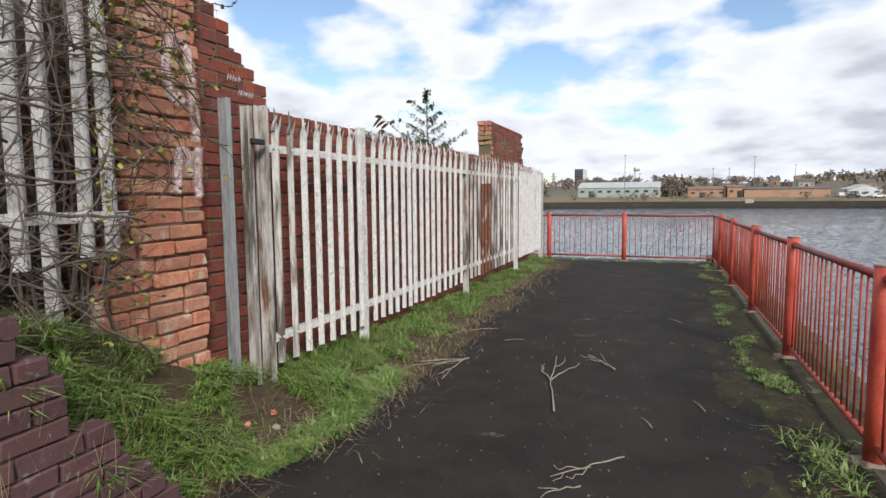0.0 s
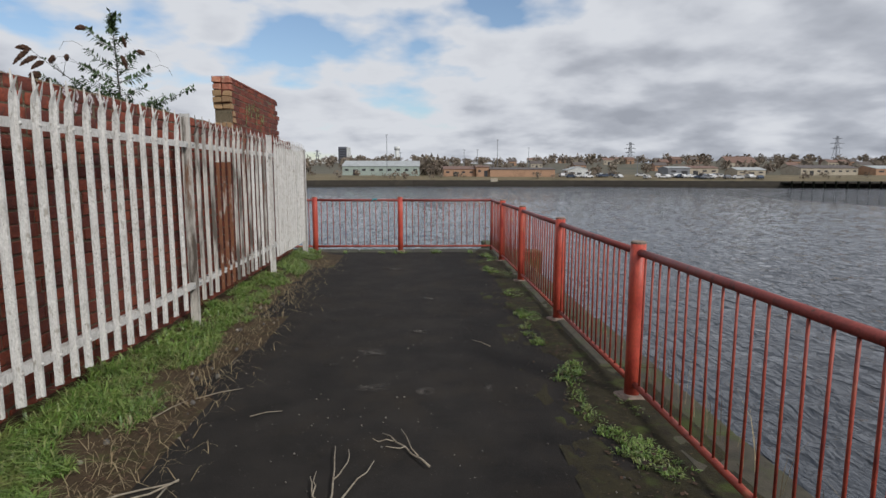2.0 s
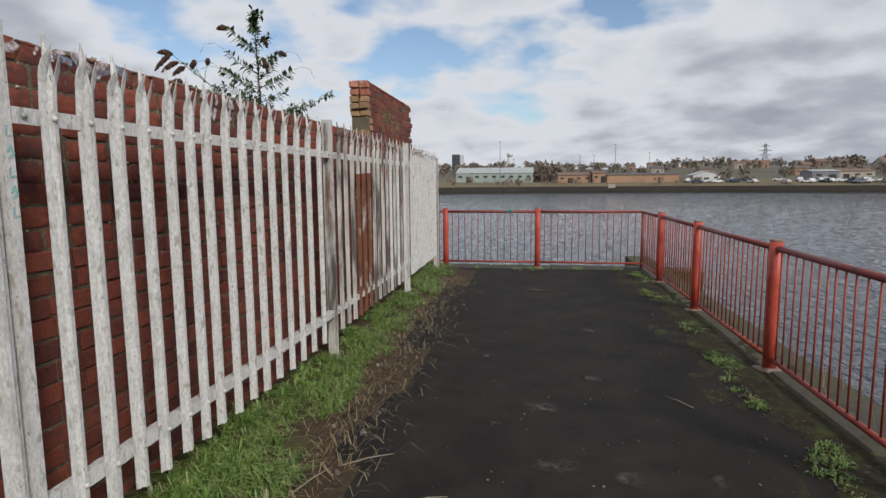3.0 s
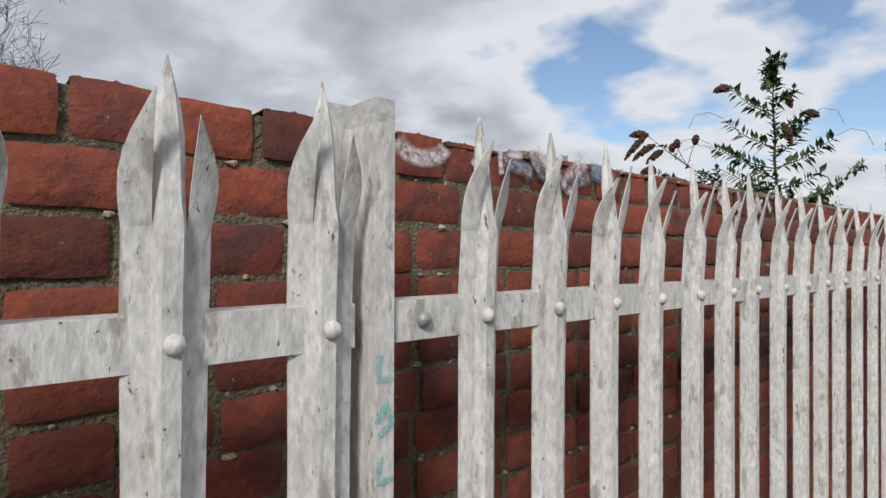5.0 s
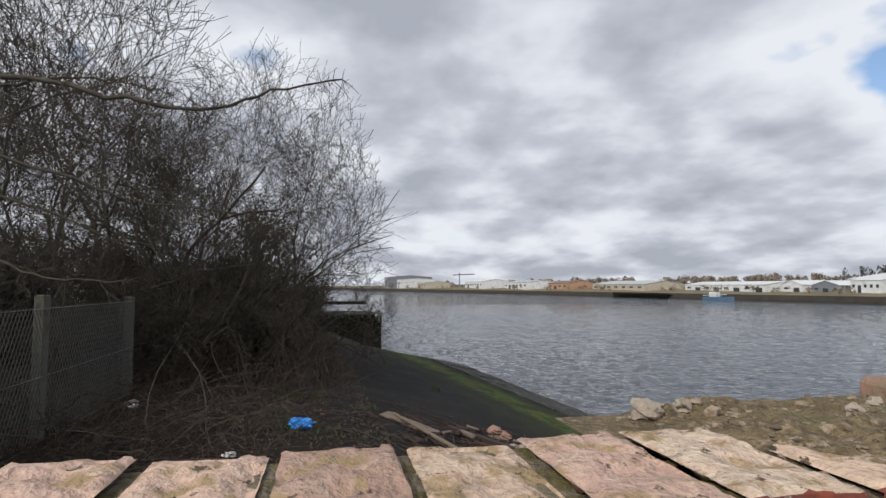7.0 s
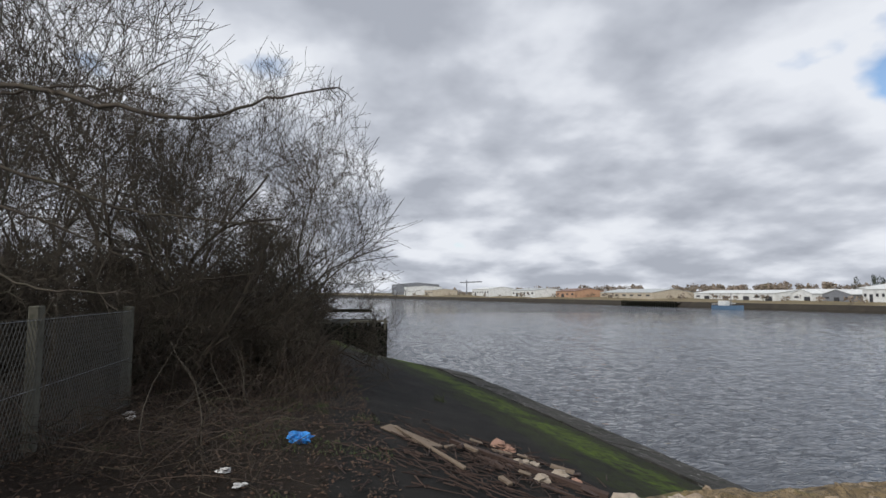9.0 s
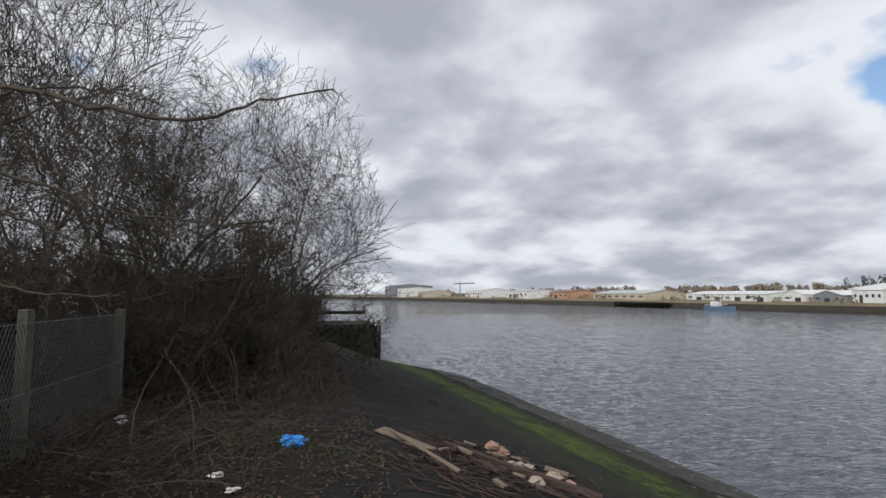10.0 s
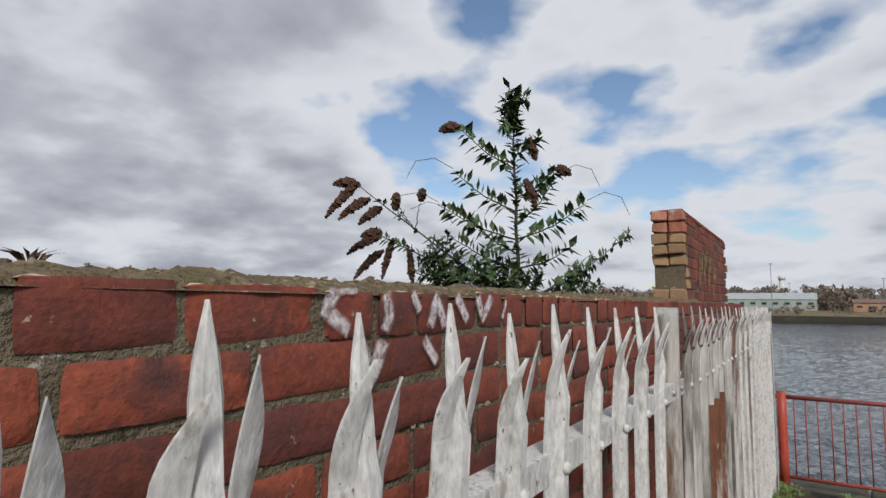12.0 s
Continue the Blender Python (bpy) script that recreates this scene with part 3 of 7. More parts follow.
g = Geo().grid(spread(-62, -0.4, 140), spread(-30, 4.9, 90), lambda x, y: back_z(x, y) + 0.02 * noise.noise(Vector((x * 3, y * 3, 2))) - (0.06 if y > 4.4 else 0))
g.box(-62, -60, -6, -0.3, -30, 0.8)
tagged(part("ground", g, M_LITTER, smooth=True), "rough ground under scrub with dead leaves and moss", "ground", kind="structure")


# ---------------------------------------------------------------- the brick wall
FACE, COURSE, TOP = -0.25, 0.0862, 2.097
wall_core = Geo()
wall_core.box(-0.456, 3.0, -4, FACE - 0.010, 4.22, TOP - 0.012)
wall_core.box(-0.575, 4.22, -4, FACE - 0.010, 12.0, TOP - 0.014)
wall_core.box(-0.575, 0.2, -4, FACE - 0.010, 3.0, TOP - 0.07)
for k in range(1, 16):
    wall_core.box(-0.45, 1.4, TOP - 0.07 + COURSE * (k - 1), FACE - 0.010, 3.03 - 0.087 * k, TOP - 0.07 + COURSE * k)
# plain block added behind the old fence, as backing for the dark between pales
wall_core.box(-0.85, -12, -3, -0.62, 1.5, 2.6)
brick_wall = part("wall_quay", wall_core, M_MORTAR)
tagged(brick_wall, "old red brick wall, broken stepped top, thick mortar joints", "wall", kind="structure")



def rough_brick(sx, sy, sz, mat, top=None):
    """A brick with an uneven, chipped face (towards the path) and, for the top course, a crumbled upper side."""
    g = Geo().chip(-0.004, 0, -0.007 if top else 0, sx - 0.010, sy - 0.002, sz - (0.016 if top else 0.006), 0.005, 0.002)
    k = R(0, 50)
    ny, nz = max(6, int(sy / 0.016)), 6
    hy, hz = sy / 2, sz / 2
    v = []
    for j in range(nz + 1):
        for i in range(ny + 1):
            y, z = -hy + sy * i / ny, -hz + sz * j / nz
            edge = min(hy - abs(y), hz - abs(z))
            n1 = noise.noise(Vector((y * 35 + k, z * 35, k)))
            x = sx / 2 + 0.0032 * n1 + 0.0016 * noise.noise(Vector((y * 110, z * 110, k)))
            if edge < 1e-5:
                x = sx / 2 - 0.005
                corner = max(0.0, 1 - math.hypot(hy - abs(y), hz - abs(z)) / 0.022)
                y, z = y * 0.99 + 0.003 * noise.noise(Vector((z * 40, k, y * 20))) - math.copysign(0.003 * corner, y), z * 0.98 + 0.003 * noise.noise(Vector((y * 22, k, z * 20))) - math.copysign(0.002 * corner, z)
            elif edge < 0.014 and n1 > 0.34:
                x -= 0.006
            v.append((x, y, z))
    w = ny + 1
    g.add(v, [(j * w + i, j * w + i + 1, (j + 1) * w + i + 1, (j + 1) * w + i) for j in range(nz) for i in range(ny)])
    base = len(g.f)
    if top:
        fx = [0, 0.03] + [0.03 + 0.94 * q / 20 for q in range(1, 20)] + [0.97, 1]
        fy = [0, 0.045] + [0.045 + 0.91 * q / 13 for q in range(1, 13)] + [0.955, 1]
        nx, ny = len(fx) - 1, len(fy) - 1
        w = ny + 1
        v = []
        for j in range(nx + 1):
            for i in range(ny + 1):
                x, y = -sx / 2 + sx * fx[j], -hy + sy * fy[i]
                flake = noise.noise(Vector((x * 26, y * 30, k)))
                z = hz + 0.0035 * noise.noise(Vector((x * 16, y * 24, k + 9))) + 0.0022 * noise.noise(Vector((x * 85, y * 90, k))) - (0.0035 if flake > 0.12 else 0.0) - (0.003 if flake > 0.3 else 0.0)
                if i in (0, ny) or j in (0, nx):
                    z = hz - 0.004
                    x, y = x * 0.958, y * (0.975 + 0.03 * noise.noise(Vector((x * 30, k, sy))))
                elif i in (1, ny - 1) or j in (1, nx - 1):
                    x += 0.003 * noise.noise(Vector((y * 60, k, 1)))
                    y += 0.003 * noise.noise(Vector((x * 40, k, 7)))
                    z -= 0.0022 + 0.003 * noise.noise(Vector((x * 50, y * 50, k + 5)))
                v.append((x, y, z))
        g.add(v, [(j * w + i, (j + 1) * w + i, (j + 1) * w + i + 1, j * w + i + 1) for j in range(nx) for i in range(ny)])
    me = bpy.data.meshes.new("brick")
    me.from_pydata(g.v, [], g.f)
    me.materials.append(mat)
    if top:
        me.materials.append(top)
        for poly in me.polygons:
            q = poly.index - base
            if q >= 0 and q // ny < nx - 1:
                poly.material_index = 1
    me.polygons.foreach_set("use_smooth", [p.index >= 26 for p in me.polygons])
    return me


stretcher = [rough_brick(0.104, 0.232, 0.076, M_BRICK) for _ in range(7)]
header = [rough_brick(0.215, 0.111, 0.076, M_BRICK) for _ in range(6)]
header_top = [rough_brick(0.221, 0.112, 0.079, M_BRICK, M_BRICK_TOP) for _ in range(7)]
rest = Geo()
singles = 0
for i in range(-15, 24):
    z = TOP - COURSE * (i + 0.5) + 0.002
    heads = i in (0, 5, 10, 15, 20)
    y_end = 11.95 if i >= 0 else 3.03 + 0.087 * i
    y = 1.2 if i >= -1 else 1.45
    y += (i % 2) * 0.12
    if i == 0:
        y = 3.711 - 0.1228 * 17
    while y < y_end - 0.05:
        ln = 0.1228 if heads else (0.244 if rnd.random() < 0.86 else 0.124)
        stretch_y = 1.0
        if i == 0 and abs(y - 4.939) < 0.03:
            ln, stretch_y = 0.180, 1.5
        elif i == 0 and abs(y - 5.119) < 0.03:
            ln, stretch_y = 0.240, 2.05
        if i < 0 and y + ln > y_end:
            ln = 0.124
        dx, dz, dt = R(-0.006, 0.005), R(-0.004, 0.004), R(-1.3, 1.3)
        cy = y + ln / 2
        near = i >= 0 and 3.15 < cy < 7.0 and z > 1.36
        if near and singles < 300:
            me = rnd.choice(header if ln < 0.2 else stretcher)
            depth = 0.1105 if i == 0 else 0.1075 if ln < 0.2 else 0.052
            if i == 0:
                me = rnd.choice(header_top)
            bk = part("brick", me, None, brick_wall, loc=(FACE - depth + dx, cy, z + dz), rot=(radians(dt), 0, radians(dt * 0.7)))
            bk.scale = (1, stretch_y * R(0.97, 1.02), 1)
            singles += 1
        else:
            rest.chip(FACE - 0.052 + dx, cy, z + dz, 0.104, ln - 0.012, 0.074, 0.004, 0.003, rx=dt)
        y += ln
rest_ob = part("brickwork", rest, M_BRICKS, brick_wall)
rest_ob["kind"] = "stuff"
# bed of old mortar with lumps
def bed(x, y):
    e = min(1.0, (x + 0.582) / 0.05, (-0.252 - x) / 0.05)
    s = min(1.0, max(0.0, (y - 4.30 - 0.5 * (x + 0.42)) / 0.10))
    return TOP - 0.012 + s * 0.008 * (e > 0.3) + s * max(0.0, e) * (0.016 + 0.014 * noise.noise(Vector((x * 9, y * 7, 4))) + 0.008 * noise.noise(Vector((x * 34, y * 34, 1))) + 0.006 * noise.noise(Vector((x * 80, y * 80, 2))))


mb = part("mortar_bed", Geo().grid(spread(-0.582, -0.252, 34), spread(4.18, 9.1, 420), bed), M_RUBBLE, brick_wall, "lumpy mossy mortar bed")
for k in range(42):
    y0 = 4.66 + 0.236 * k
    if y0 > 8.8:
        break
    q = Geo().chip(-0.535 + R(-0.01, 0.01), y0 + 0.112, TOP + (-0.004 if k == 0 else -0.016) + R(-0.004, 0.004), 0.10, 0.218, 0.05, 0.008, 0.005)
    part("brick", q, M_DULLBRICK, brick_wall)
lump = Geo()
for k in range(560):
    y, x = 4.33 + 4.6 * rnd.random() ** 1.7, R(-0.55, -0.275)
    r = R(0.002, 0.006) if k > 40 else R(0.006, 0.010)
    lump.blob((x, y, bed(x, y) + r * 0.15), r * R(0.5, 1.3), k, 0.5, 4, R(0.4, 0.8))
lo = part("mortar_crumbs", lump, material("mortar_crumb", [(0.12, 0.088, 0.052), (0.21, 0.16, 0.105), (0.33, 0.27, 0.20)], 30, 0.95, 0.6, 120, vary="island"), brick_wall)
lo["kind"] = "stuff"
for (x, y, r) in ((-0.53, 4.285, 0.019), (-0.515, 4.325, 0.012), (-0.40, 4.46, 0.009), (-0.33, 4.54, 0.009), (-0.47, 4.57, 0.010), (-0.36, 4.70, 0.015), (-0.31, 4.64, 0.009)):
    tagged(part("stone", Geo().blob((x, y, bed(x, y) + r * 0.55), r, x * 50, 0.35, 8, 0.75), M_STONE), "pale broken lump of mortar on the wall", "stone", "stones on the wall")
moss = Geo().grid(spread(-0.450, -0.266, 24), spread(3.05, 4.26, 130), lambda x, y: TOP - 0.013 + 0.008 * noise.noise(Vector((x * 40, y * 40, 6))))
part("joint_moss", moss, M_MOSS, brick_wall, "brown moss in the joints")
# thicker mortar sat on the face: pale dabs
dabs = Geo()
for k in range(150):
    i = rnd.randrange(1, 9)
    y = R(3.2, 7.5)
    z = TOP - COURSE * i + R(-0.005, 0.005)
    dabs.blob((FACE - 0.010, y, z), R(0.004, 0.011), k, 0.4, 4, 0.6)
dd = part("mortar_dabs", dabs, M_STONE, brick_wall)
dd["kind"] = "stuff"

# worn pier in front of the wall's tall end
pier = part("wall_pier", Geo().box(-0.27, 1.66, -0.5, -0.14, 2.10, 3.4).box(-0.27, 1.42, -0.5, -0.14, 1.66, 1.0), M_MORTAR)
tagged(pier, "worn red brick pier with spalled faces beside the ivy", "wall", kind="structure")
for i in range(44):
    z = 0.02 + COURSE * (i + 0.5)
    left = 1.30 + 0.25 * min(1, max(0, (z - 0.9) / 0.5)) + R(-0.06, 0.05)
    y = left
    n = 0
    while y < 2.12:
        ln = 0.124 if (i % 2 == 0 and n == 0) or rnd.random() < 0.2 else 0.244
        ln = min(ln, 2.125 - y)
        if ln > 0.05:
            part("brick", Geo().chip(-0.16 + R(-0.016, 0.006), y + ln / 2, z, 0.09, ln - 0.013, 0.073, 0.008, 0.006, rx=R(-1, 1)), M_OLDBRICK, pier)
        y += ln
        n += 1

# tall remnant standing on the wall further on
rem_core = Geo().box(-0.585, 9.14, TOP - 0.02, -0.382, 11.5, 2.74)
remnant = part("wall_remnant", rem_core, M_MORTAR)
tagged(remnant, "tall broken remnant of brick wall with green graffiti", "wall", kind="structure")
for i in range(8):
    z = TOP + 0.012 + 0.083 * (i + 0.5)
    y = 9.1 + (0.10 if i in (1, 2) else 0.03 if i == 3 else 0) + R(-0.01, 0.01)
    first = True
    while y < 11.5:
        ln = 0.124 if first and i % 2 else 0.24
        q = Geo().chip(-0.43 + R(-0.003, 0.003), y + ln / 2, z, 0.104, ln - 0.011, 0.073, 0.004, 0.003)
        part("brick", q, M_BRICK, remnant)
        first = False
        y += ln
    for k in range(2):
        y0 = 9.1 + (0.11 if i in (1, 2) else 0.03 if i == 3 else 0)
        part("broken_brick", Geo().chip(-0.42 - 0.118 * k, y0 + 0.04, z, 0.112, 0.10 + R(-0.02, 0.02), 0.074, 0.008, 0.008), M_YELLOW if i < 6 else M_OLDBRICK, remnant)
part("coping", Geo().chip(-0.485, 10.3, 2.765, 0.225, 2.4, 0.035, 0.006, 0.004), M_BRICKS, remnant)


# ---------------------------------------------------------------- palisade fence
def pale_geo(low, top, lean):
    """One pressed steel pale in one piece: two flanges, a raised rib, and a slit, flared, three-pointed head."""
    g = Geo()
    th = 0.003
    split = top - 0.165
    zs = [low, low + 0.4, 1.0, 1.16, split - 0.25, split - 0.08, split] if low < 0.5 else [low, split - 0.4, split - 0.08, split]
    prof = [(-0.0375, -0.007), (-0.026, -0.002), (-0.0145, 0.0), (-0.0085, 0.015), (0.0085, 0.015), (0.0145, 0.0), (0.026, -0.002), (0.0375, -0.007)]
    known = {}

    def vert(p):
        key = (round(p[0], 6), round(p[1], 6), round(p[2], 6))
        if key not in known:
            known[key] = len(g.v)
            g.v.append(p)
        return known[key]

    def sheet(rows):
        n = len(rows[0])
        fr = [[vert(p) for p in r] for r in rows]
        bk = [[vert((p[0] - th, p[1], p[2])) for p in r] for r in rows]
        for i in range(len(rows) - 1):
            for k in range(n - 1):
                g.f.append((fr[i][k], fr[i][k + 1], fr[i + 1][k + 1], fr[i + 1][k]))
                g.f.append((bk[i][k], bk[i + 1][k], bk[i + 1][k + 1], bk[i][k + 1]))
            g.f.append((fr[i][0], fr[i + 1][0], bk[i + 1][0], bk[i][0]))
            g.f.append((fr[i][-1], bk[i][-1], bk[i + 1][-1], fr[i + 1][-1]))

    body = []
    for z in zs:
        bulge = 0.006 * max(0, (z - split + 0.1) / 0.1)
        body.append([(x + bulge, y * (1 + 0.06 * (z > split - 0.1)), z) for y, x in prof])
    sheet(body)
    seam = body[-1]
    # middle point: rises straight
    mid = [seam[2:6]]
    for s in (0.15, 0.3, 0.55, 0.72, 0.86, 1.0):
        w = 0.0142 if s < 0.62 else 0.0142 * (1 - s) / 0.38 + 0.0006
        x = 0.006 - 0.012 * s
        zz = split + 0.165 * s
        rib = 0.012 * (1 - s * 0.8)
        mid.append([(x, -w, zz), (x + rib, -w * 0.55, zz), (x + rib, w * 0.55, zz), (x, w, zz)])
    sheet(mid)
    # side points: leaf-shaped, curling forwards over the path
    for sd in (-1, 1):
        side = [[seam[5], seam[6], seam[7]] if sd > 0 else [seam[2], seam[1], seam[0]]]
        h = 0.112 + lean * sd
        for s in (0.12, 0.25, 0.4, 0.55, 0.7, 0.85, 1.0):
            inner = 0.0158 + 0.003 * s
            outer = interp(s, [(0, 0.0398), (0.2, 0.0430), (0.36, 0.0442), (0.5, 0.0425), (0.65, 0.0380), (0.8, 0.0300), (1.0, 0.0198)])
            x = 0.005 + 0.030 * s ** 1.5
            zz = split + h * s
            side.append([(x + 0.003, sd * inner, zz), (x + 0.002, sd * (inner + outer) / 2, zz), (x - 0.006 * (1 - s), sd * outer, zz)])
        sheet(side)
    return g


PALES = [pale_geo(0.32, 2.066, l) for l in (0.0, 0.012, -0.01)]
PALE_M = [p.mesh("pale", M_PALE, True) for p in PALES]
for me in PALE_M:
    me.set_sharp_from_angle(angle=radians(38))
PALE_D = [p.mesh("pale", M_PALE_DARK, True) for p in PALES]
PALE_R = [p.mesh("pale", M_PALE_DARK, True) for p in PALES]
for me in PALE_R:
    me.materials.append(M_RUST)
    for poly in me.polygons:
        if poly.center.z < 1.6:
            poly.material_index = 1

bolt_geo = Geo()
for ring_r, ring_x in ((0.011, 0.0), (0.0105, 0.005), (0.007, 0.009), (0.0005, 0.0105)):
    bolt_geo.v += [(ring_x, ring_r * math.cos(a * math.pi / 4), ring_r * math.sin(a * math.pi / 4)) for a in range(8)]
bolt_geo.f = [(i * 8 + k, i * 8 + (k + 1) % 8, i * 8 + 8 + (k + 1) % 8, i * 8 + 8 + k) for i in range(3) for k in range(8)]
BOLT = bolt_geo.mesh("bolt", M_PALE, True)
BOLT_D = bolt_geo.mesh("bolt", M_GALV, True)


def steel_post(top, low=-0.2, w=0.07, d=0.06):
    """An I-section fence post in one piece: two flanges across the fence line and a web."""
    t, x0, x1 = 0.004, -d + 0.008, 0.008
    h = w / 2
    ring = [(x0, -h), (x0 + t, -h), (x0 + t, -t / 2), (x1 - t, -t / 2), (x1 - t, -h), (x1, -h), (x1, h), (x1 - t, h), (x1 - t, t / 2), (x0 + t, t / 2), (x0 + t, h), (x0, h)]
    n = len(ring)
    return Geo().add([(x, y, z) for z in (low, top) for x, y in ring], [(i, (i + 1) % n, n + (i + 1) % n, n + i) for i in range(n)] + [(n, n + 1, n + 10, n + 11), (n + 2, n + 3, n + 8, n + 9), (n + 4, n + 5, n + 6, n + 7)])


def fence_panel(y0, y1, ys, post_top=2.065, dark=lambda y: 0, post_mat=None, top=1.79, low=0.50):
    f = thing("palisade_fence", "cream painted steel palisade fence panel, weathered, pointed pales", "fence", "palisade fence panels", at=(0, y0, 0))
    outline = [(0.006, -0.006), (0.006, 0.022), (0.0, 0.022), (0.0, 0.0), (-0.060, 0.0), (-0.060, -0.042), (-0.054, -0.042), (-0.054, -0.006)]

    def section(z0, z1):
        n = len(outline)
        return Geo().add([(x, y, z) for z in (z0, z1) for x, y in outline], [(i, (i + 1) % n, n + (i + 1) % n, n + i) for i in range(n)] + [(8, 9, 10, 11), (8, 11, 12, 15), (12, 13, 14, 15)])

    part("post", section(-0.2, post_top - 0.03), post_mat or M_PALE, f)
    part("post_head", section(post_top - 0.03, post_top), M_HEAD, f, "bare grey post head")
    for z, name in ((top, "top_rail"), (low, "bottom_rail")):
        r = Geo()
        r.box(-0.010, 0.03, z - 0.026, -0.004, y1 - y0 - 0.028, z + 0.026)
        r.box(-0.055, 0.03, z + 0.020, -0.010, y1 - y0 - 0.028, z + 0.026)
        part(name, r, M_PALE, f)
        for yb in (0.075, y1 - y0 - 0.06):
            part("bolt", BOLT_D, None, f, loc=(-0.003, yb, z))
    for y in ys:
        k = rnd.randrange(3)
        d = dark(y)
        p = part("pale", (PALE_M, PALE_D, PALE_R)[d][k], None, f, loc=(R(-0.002, 0.002), y - y0 + R(-0.002, 0.002), R(-0.008, 0.008)), rot=(R(-0.0022, 0.0022), 0, R(-0.09, 0.09)))
        for z in (top, low):
            part("bolt", BOLT, None, f, loc=(0.014, y - y0, z))
    return f


def stain(y):
    if 7.35 < y < 7.95:
        return 2
    if 6.7 < y < 9.3:
        return 1 if rnd.random() < 0.8 else 0
    return 0


fence_panel(2.56, 3.88, [2.66 + 0.1645 * k for k in range(8)], post_mat=M_PALE_DARK, dark=lambda y: int(y < 2.9))
fence_panel(3.88, 6.75, [interp(k, [(0, 4.055), (5, 4.84), (6, 4.983), (10, 5.68), (12, 6.06), (14, 6.48)]) for k in range(15)])
fence_panel(6.75, 9.62, [6.92 + 0.176 * k for k in range(15)], dark=stain, post_mat=M_PALE_DARK)
last = fence_panel(9.62, 11.9, [9.80 + 0.15 * k for k in range(14)])
endpost = Geo().box(0.012, -0.02, -0.2, 0.018, 0.045, 1.97)
endpost.box(-0.07, -0.003, -0.2, 0.012, 0.003, 1.96)
part("end_post", endpost, M_PALE, last, loc=(0, 2.3, 0))
# gate posts left standing by the wall's end
for yy, tp, mt, lb in ((2.21, 2.06, M_GALV, "grey weathered steel fence post standing alone"), (2.40, 2.04, M_PALE_DARK, "grey weathered steel post beside the fence end")):
    tagged(part("fence_post", steel_post(tp, -0.1, 0.042), mt, loc=(0, yy, 0)), lb, "post", "loose fence posts")
hinge = Geo().chip(0.02, 2.45, 1.82, 0.03, 0.12, 0.035, 0.004)
tagged(part("gate_hinge", hinge, M_TYRE), "black steel gate hinge bolted to the fence post", "hinge")

# older, higher run of the fence on the bank
hi = thing("palisade_fence", "old grey-white palisade fence on the bank, overgrown by climber", "fence", "palisade fence panels", at=(0.02, 0, 0))
hp = pale_geo(1.20, 3.5, 0.0).mesh("pale", M_PALE)
for y, dz in ((0.50, -0.03), (0.66, 0.02), (0.81, 0.01), (0.965, -0.03), (1.25, 0.0), (1.405, 0.015)):
    part("pale", hp, None, hi, loc=(0, y, dz), rot=(R(-0.012, 0.012), 0, R(-0.08, 0.08)))
part("pale", pale_geo(0.92, 3.5, 0.0), M_PALE, hi, loc=(-0.01, 1.10, 0), smooth=True)
part("bottom_rail", Geo().box(-0.012, 0.2, 1.355, -0.006, 1.50, 1.405), M_PALE, hi)
part("top_rail", Geo().box(-0.012, 0.2, 2.90, -0.006, 1.50, 2.95), M_PALE, hi)
part("post", Geo().box(-0.09, 0.28, 0.6, -0.03, 0.36, 3.3), M_GALV, hi)


# ---------------------------------------------------------------- red railing
bar_mesh = Geo().tube([(0, 0, 0.10), (0, 0, 0.55), (0, 0, 0.99)], 0.0075, 6).mesh("bar", M_RED_BAR, True)


def post_geo(h):
    g = Geo()
    g.tube([(0, 0, 0.0), (0, 0, 0.35), (0, 0, 0.7), (0, 0, h)], [0.052, 0.0505, 0.051, 0.0505], 14)
    return g


post_mesh = post_geo(1.055).mesh("post", M_RED, True)
cap_mesh = Geo().tube([(0, 0, -0.012), (0, 0, 0.004), (0, 0, 0.010)], [0.050, 0.051, 0.044], 12).mesh("cap", M_CAP)
foot_mesh = Geo().chip(0, 0, 0, 0.16, 0.20, 0.06, 0.015, 0.012).mesh("footing", M_CAP)


def rail_bay(a, b, cap=True, thin=False, bars=None):
    """One bay of railing from a to b (ground points); the post stands at a."""
    a, b = Vector(a), Vector(b)
    d = b - a
    L = d.length
    r = thing("railing", "red painted tubular steel railing bay, peeling and rusty", "railing", "riverside railing bays", at=(a.x, a.y, 0.02), rz=math.atan2(d.y, d.x))
    if thin:
        part("post", Geo().tube([(0, 0, 0), (0, 0, 1.0)], 0.024, 10), M_RED_DULL, r, smooth=True)
    else:
        part("post", post_mesh, None, r)
        part("cap", cap_mesh, None, r, "crumbling cement cap", loc=(0, 0, 1.062), rot=(0, 0, R(-0.2, 0.2)))
        part("footing", foot_mesh, None, r, "cement footing", loc=(0, 0.01, -0.01), rot=(0, 0, R(-0.15, 0.15)))
    sag = R(-0.006, 0.004)
    part("top_rail", Geo().tube([(0.0, 0, 1.0), (L / 2, 0, 1.0 + sag), (L, 0, 1.0)], 0.0245, 10), M_RED_DULL, r, smooth=True)
    part("bottom_rail", Geo().tube([(0.0, 0, 0.095), (L / 2, 0, 0.095 + sag), (L, 0, 0.095)], 0.020, 8), M_RED_BAR, r, smooth=True)
    n = bars or int((L - 0.1) / 0.115)
    for k in range(n):
        x = (k + 1) * L / (n + 1)
        part("bar", bar_mesh, None, r, loc=(x + R(-0.004, 0.004), 0, sag * 0.5), rot=(R(-0.008, 0.008), R(-0.006, 0.006), 0))
    return r


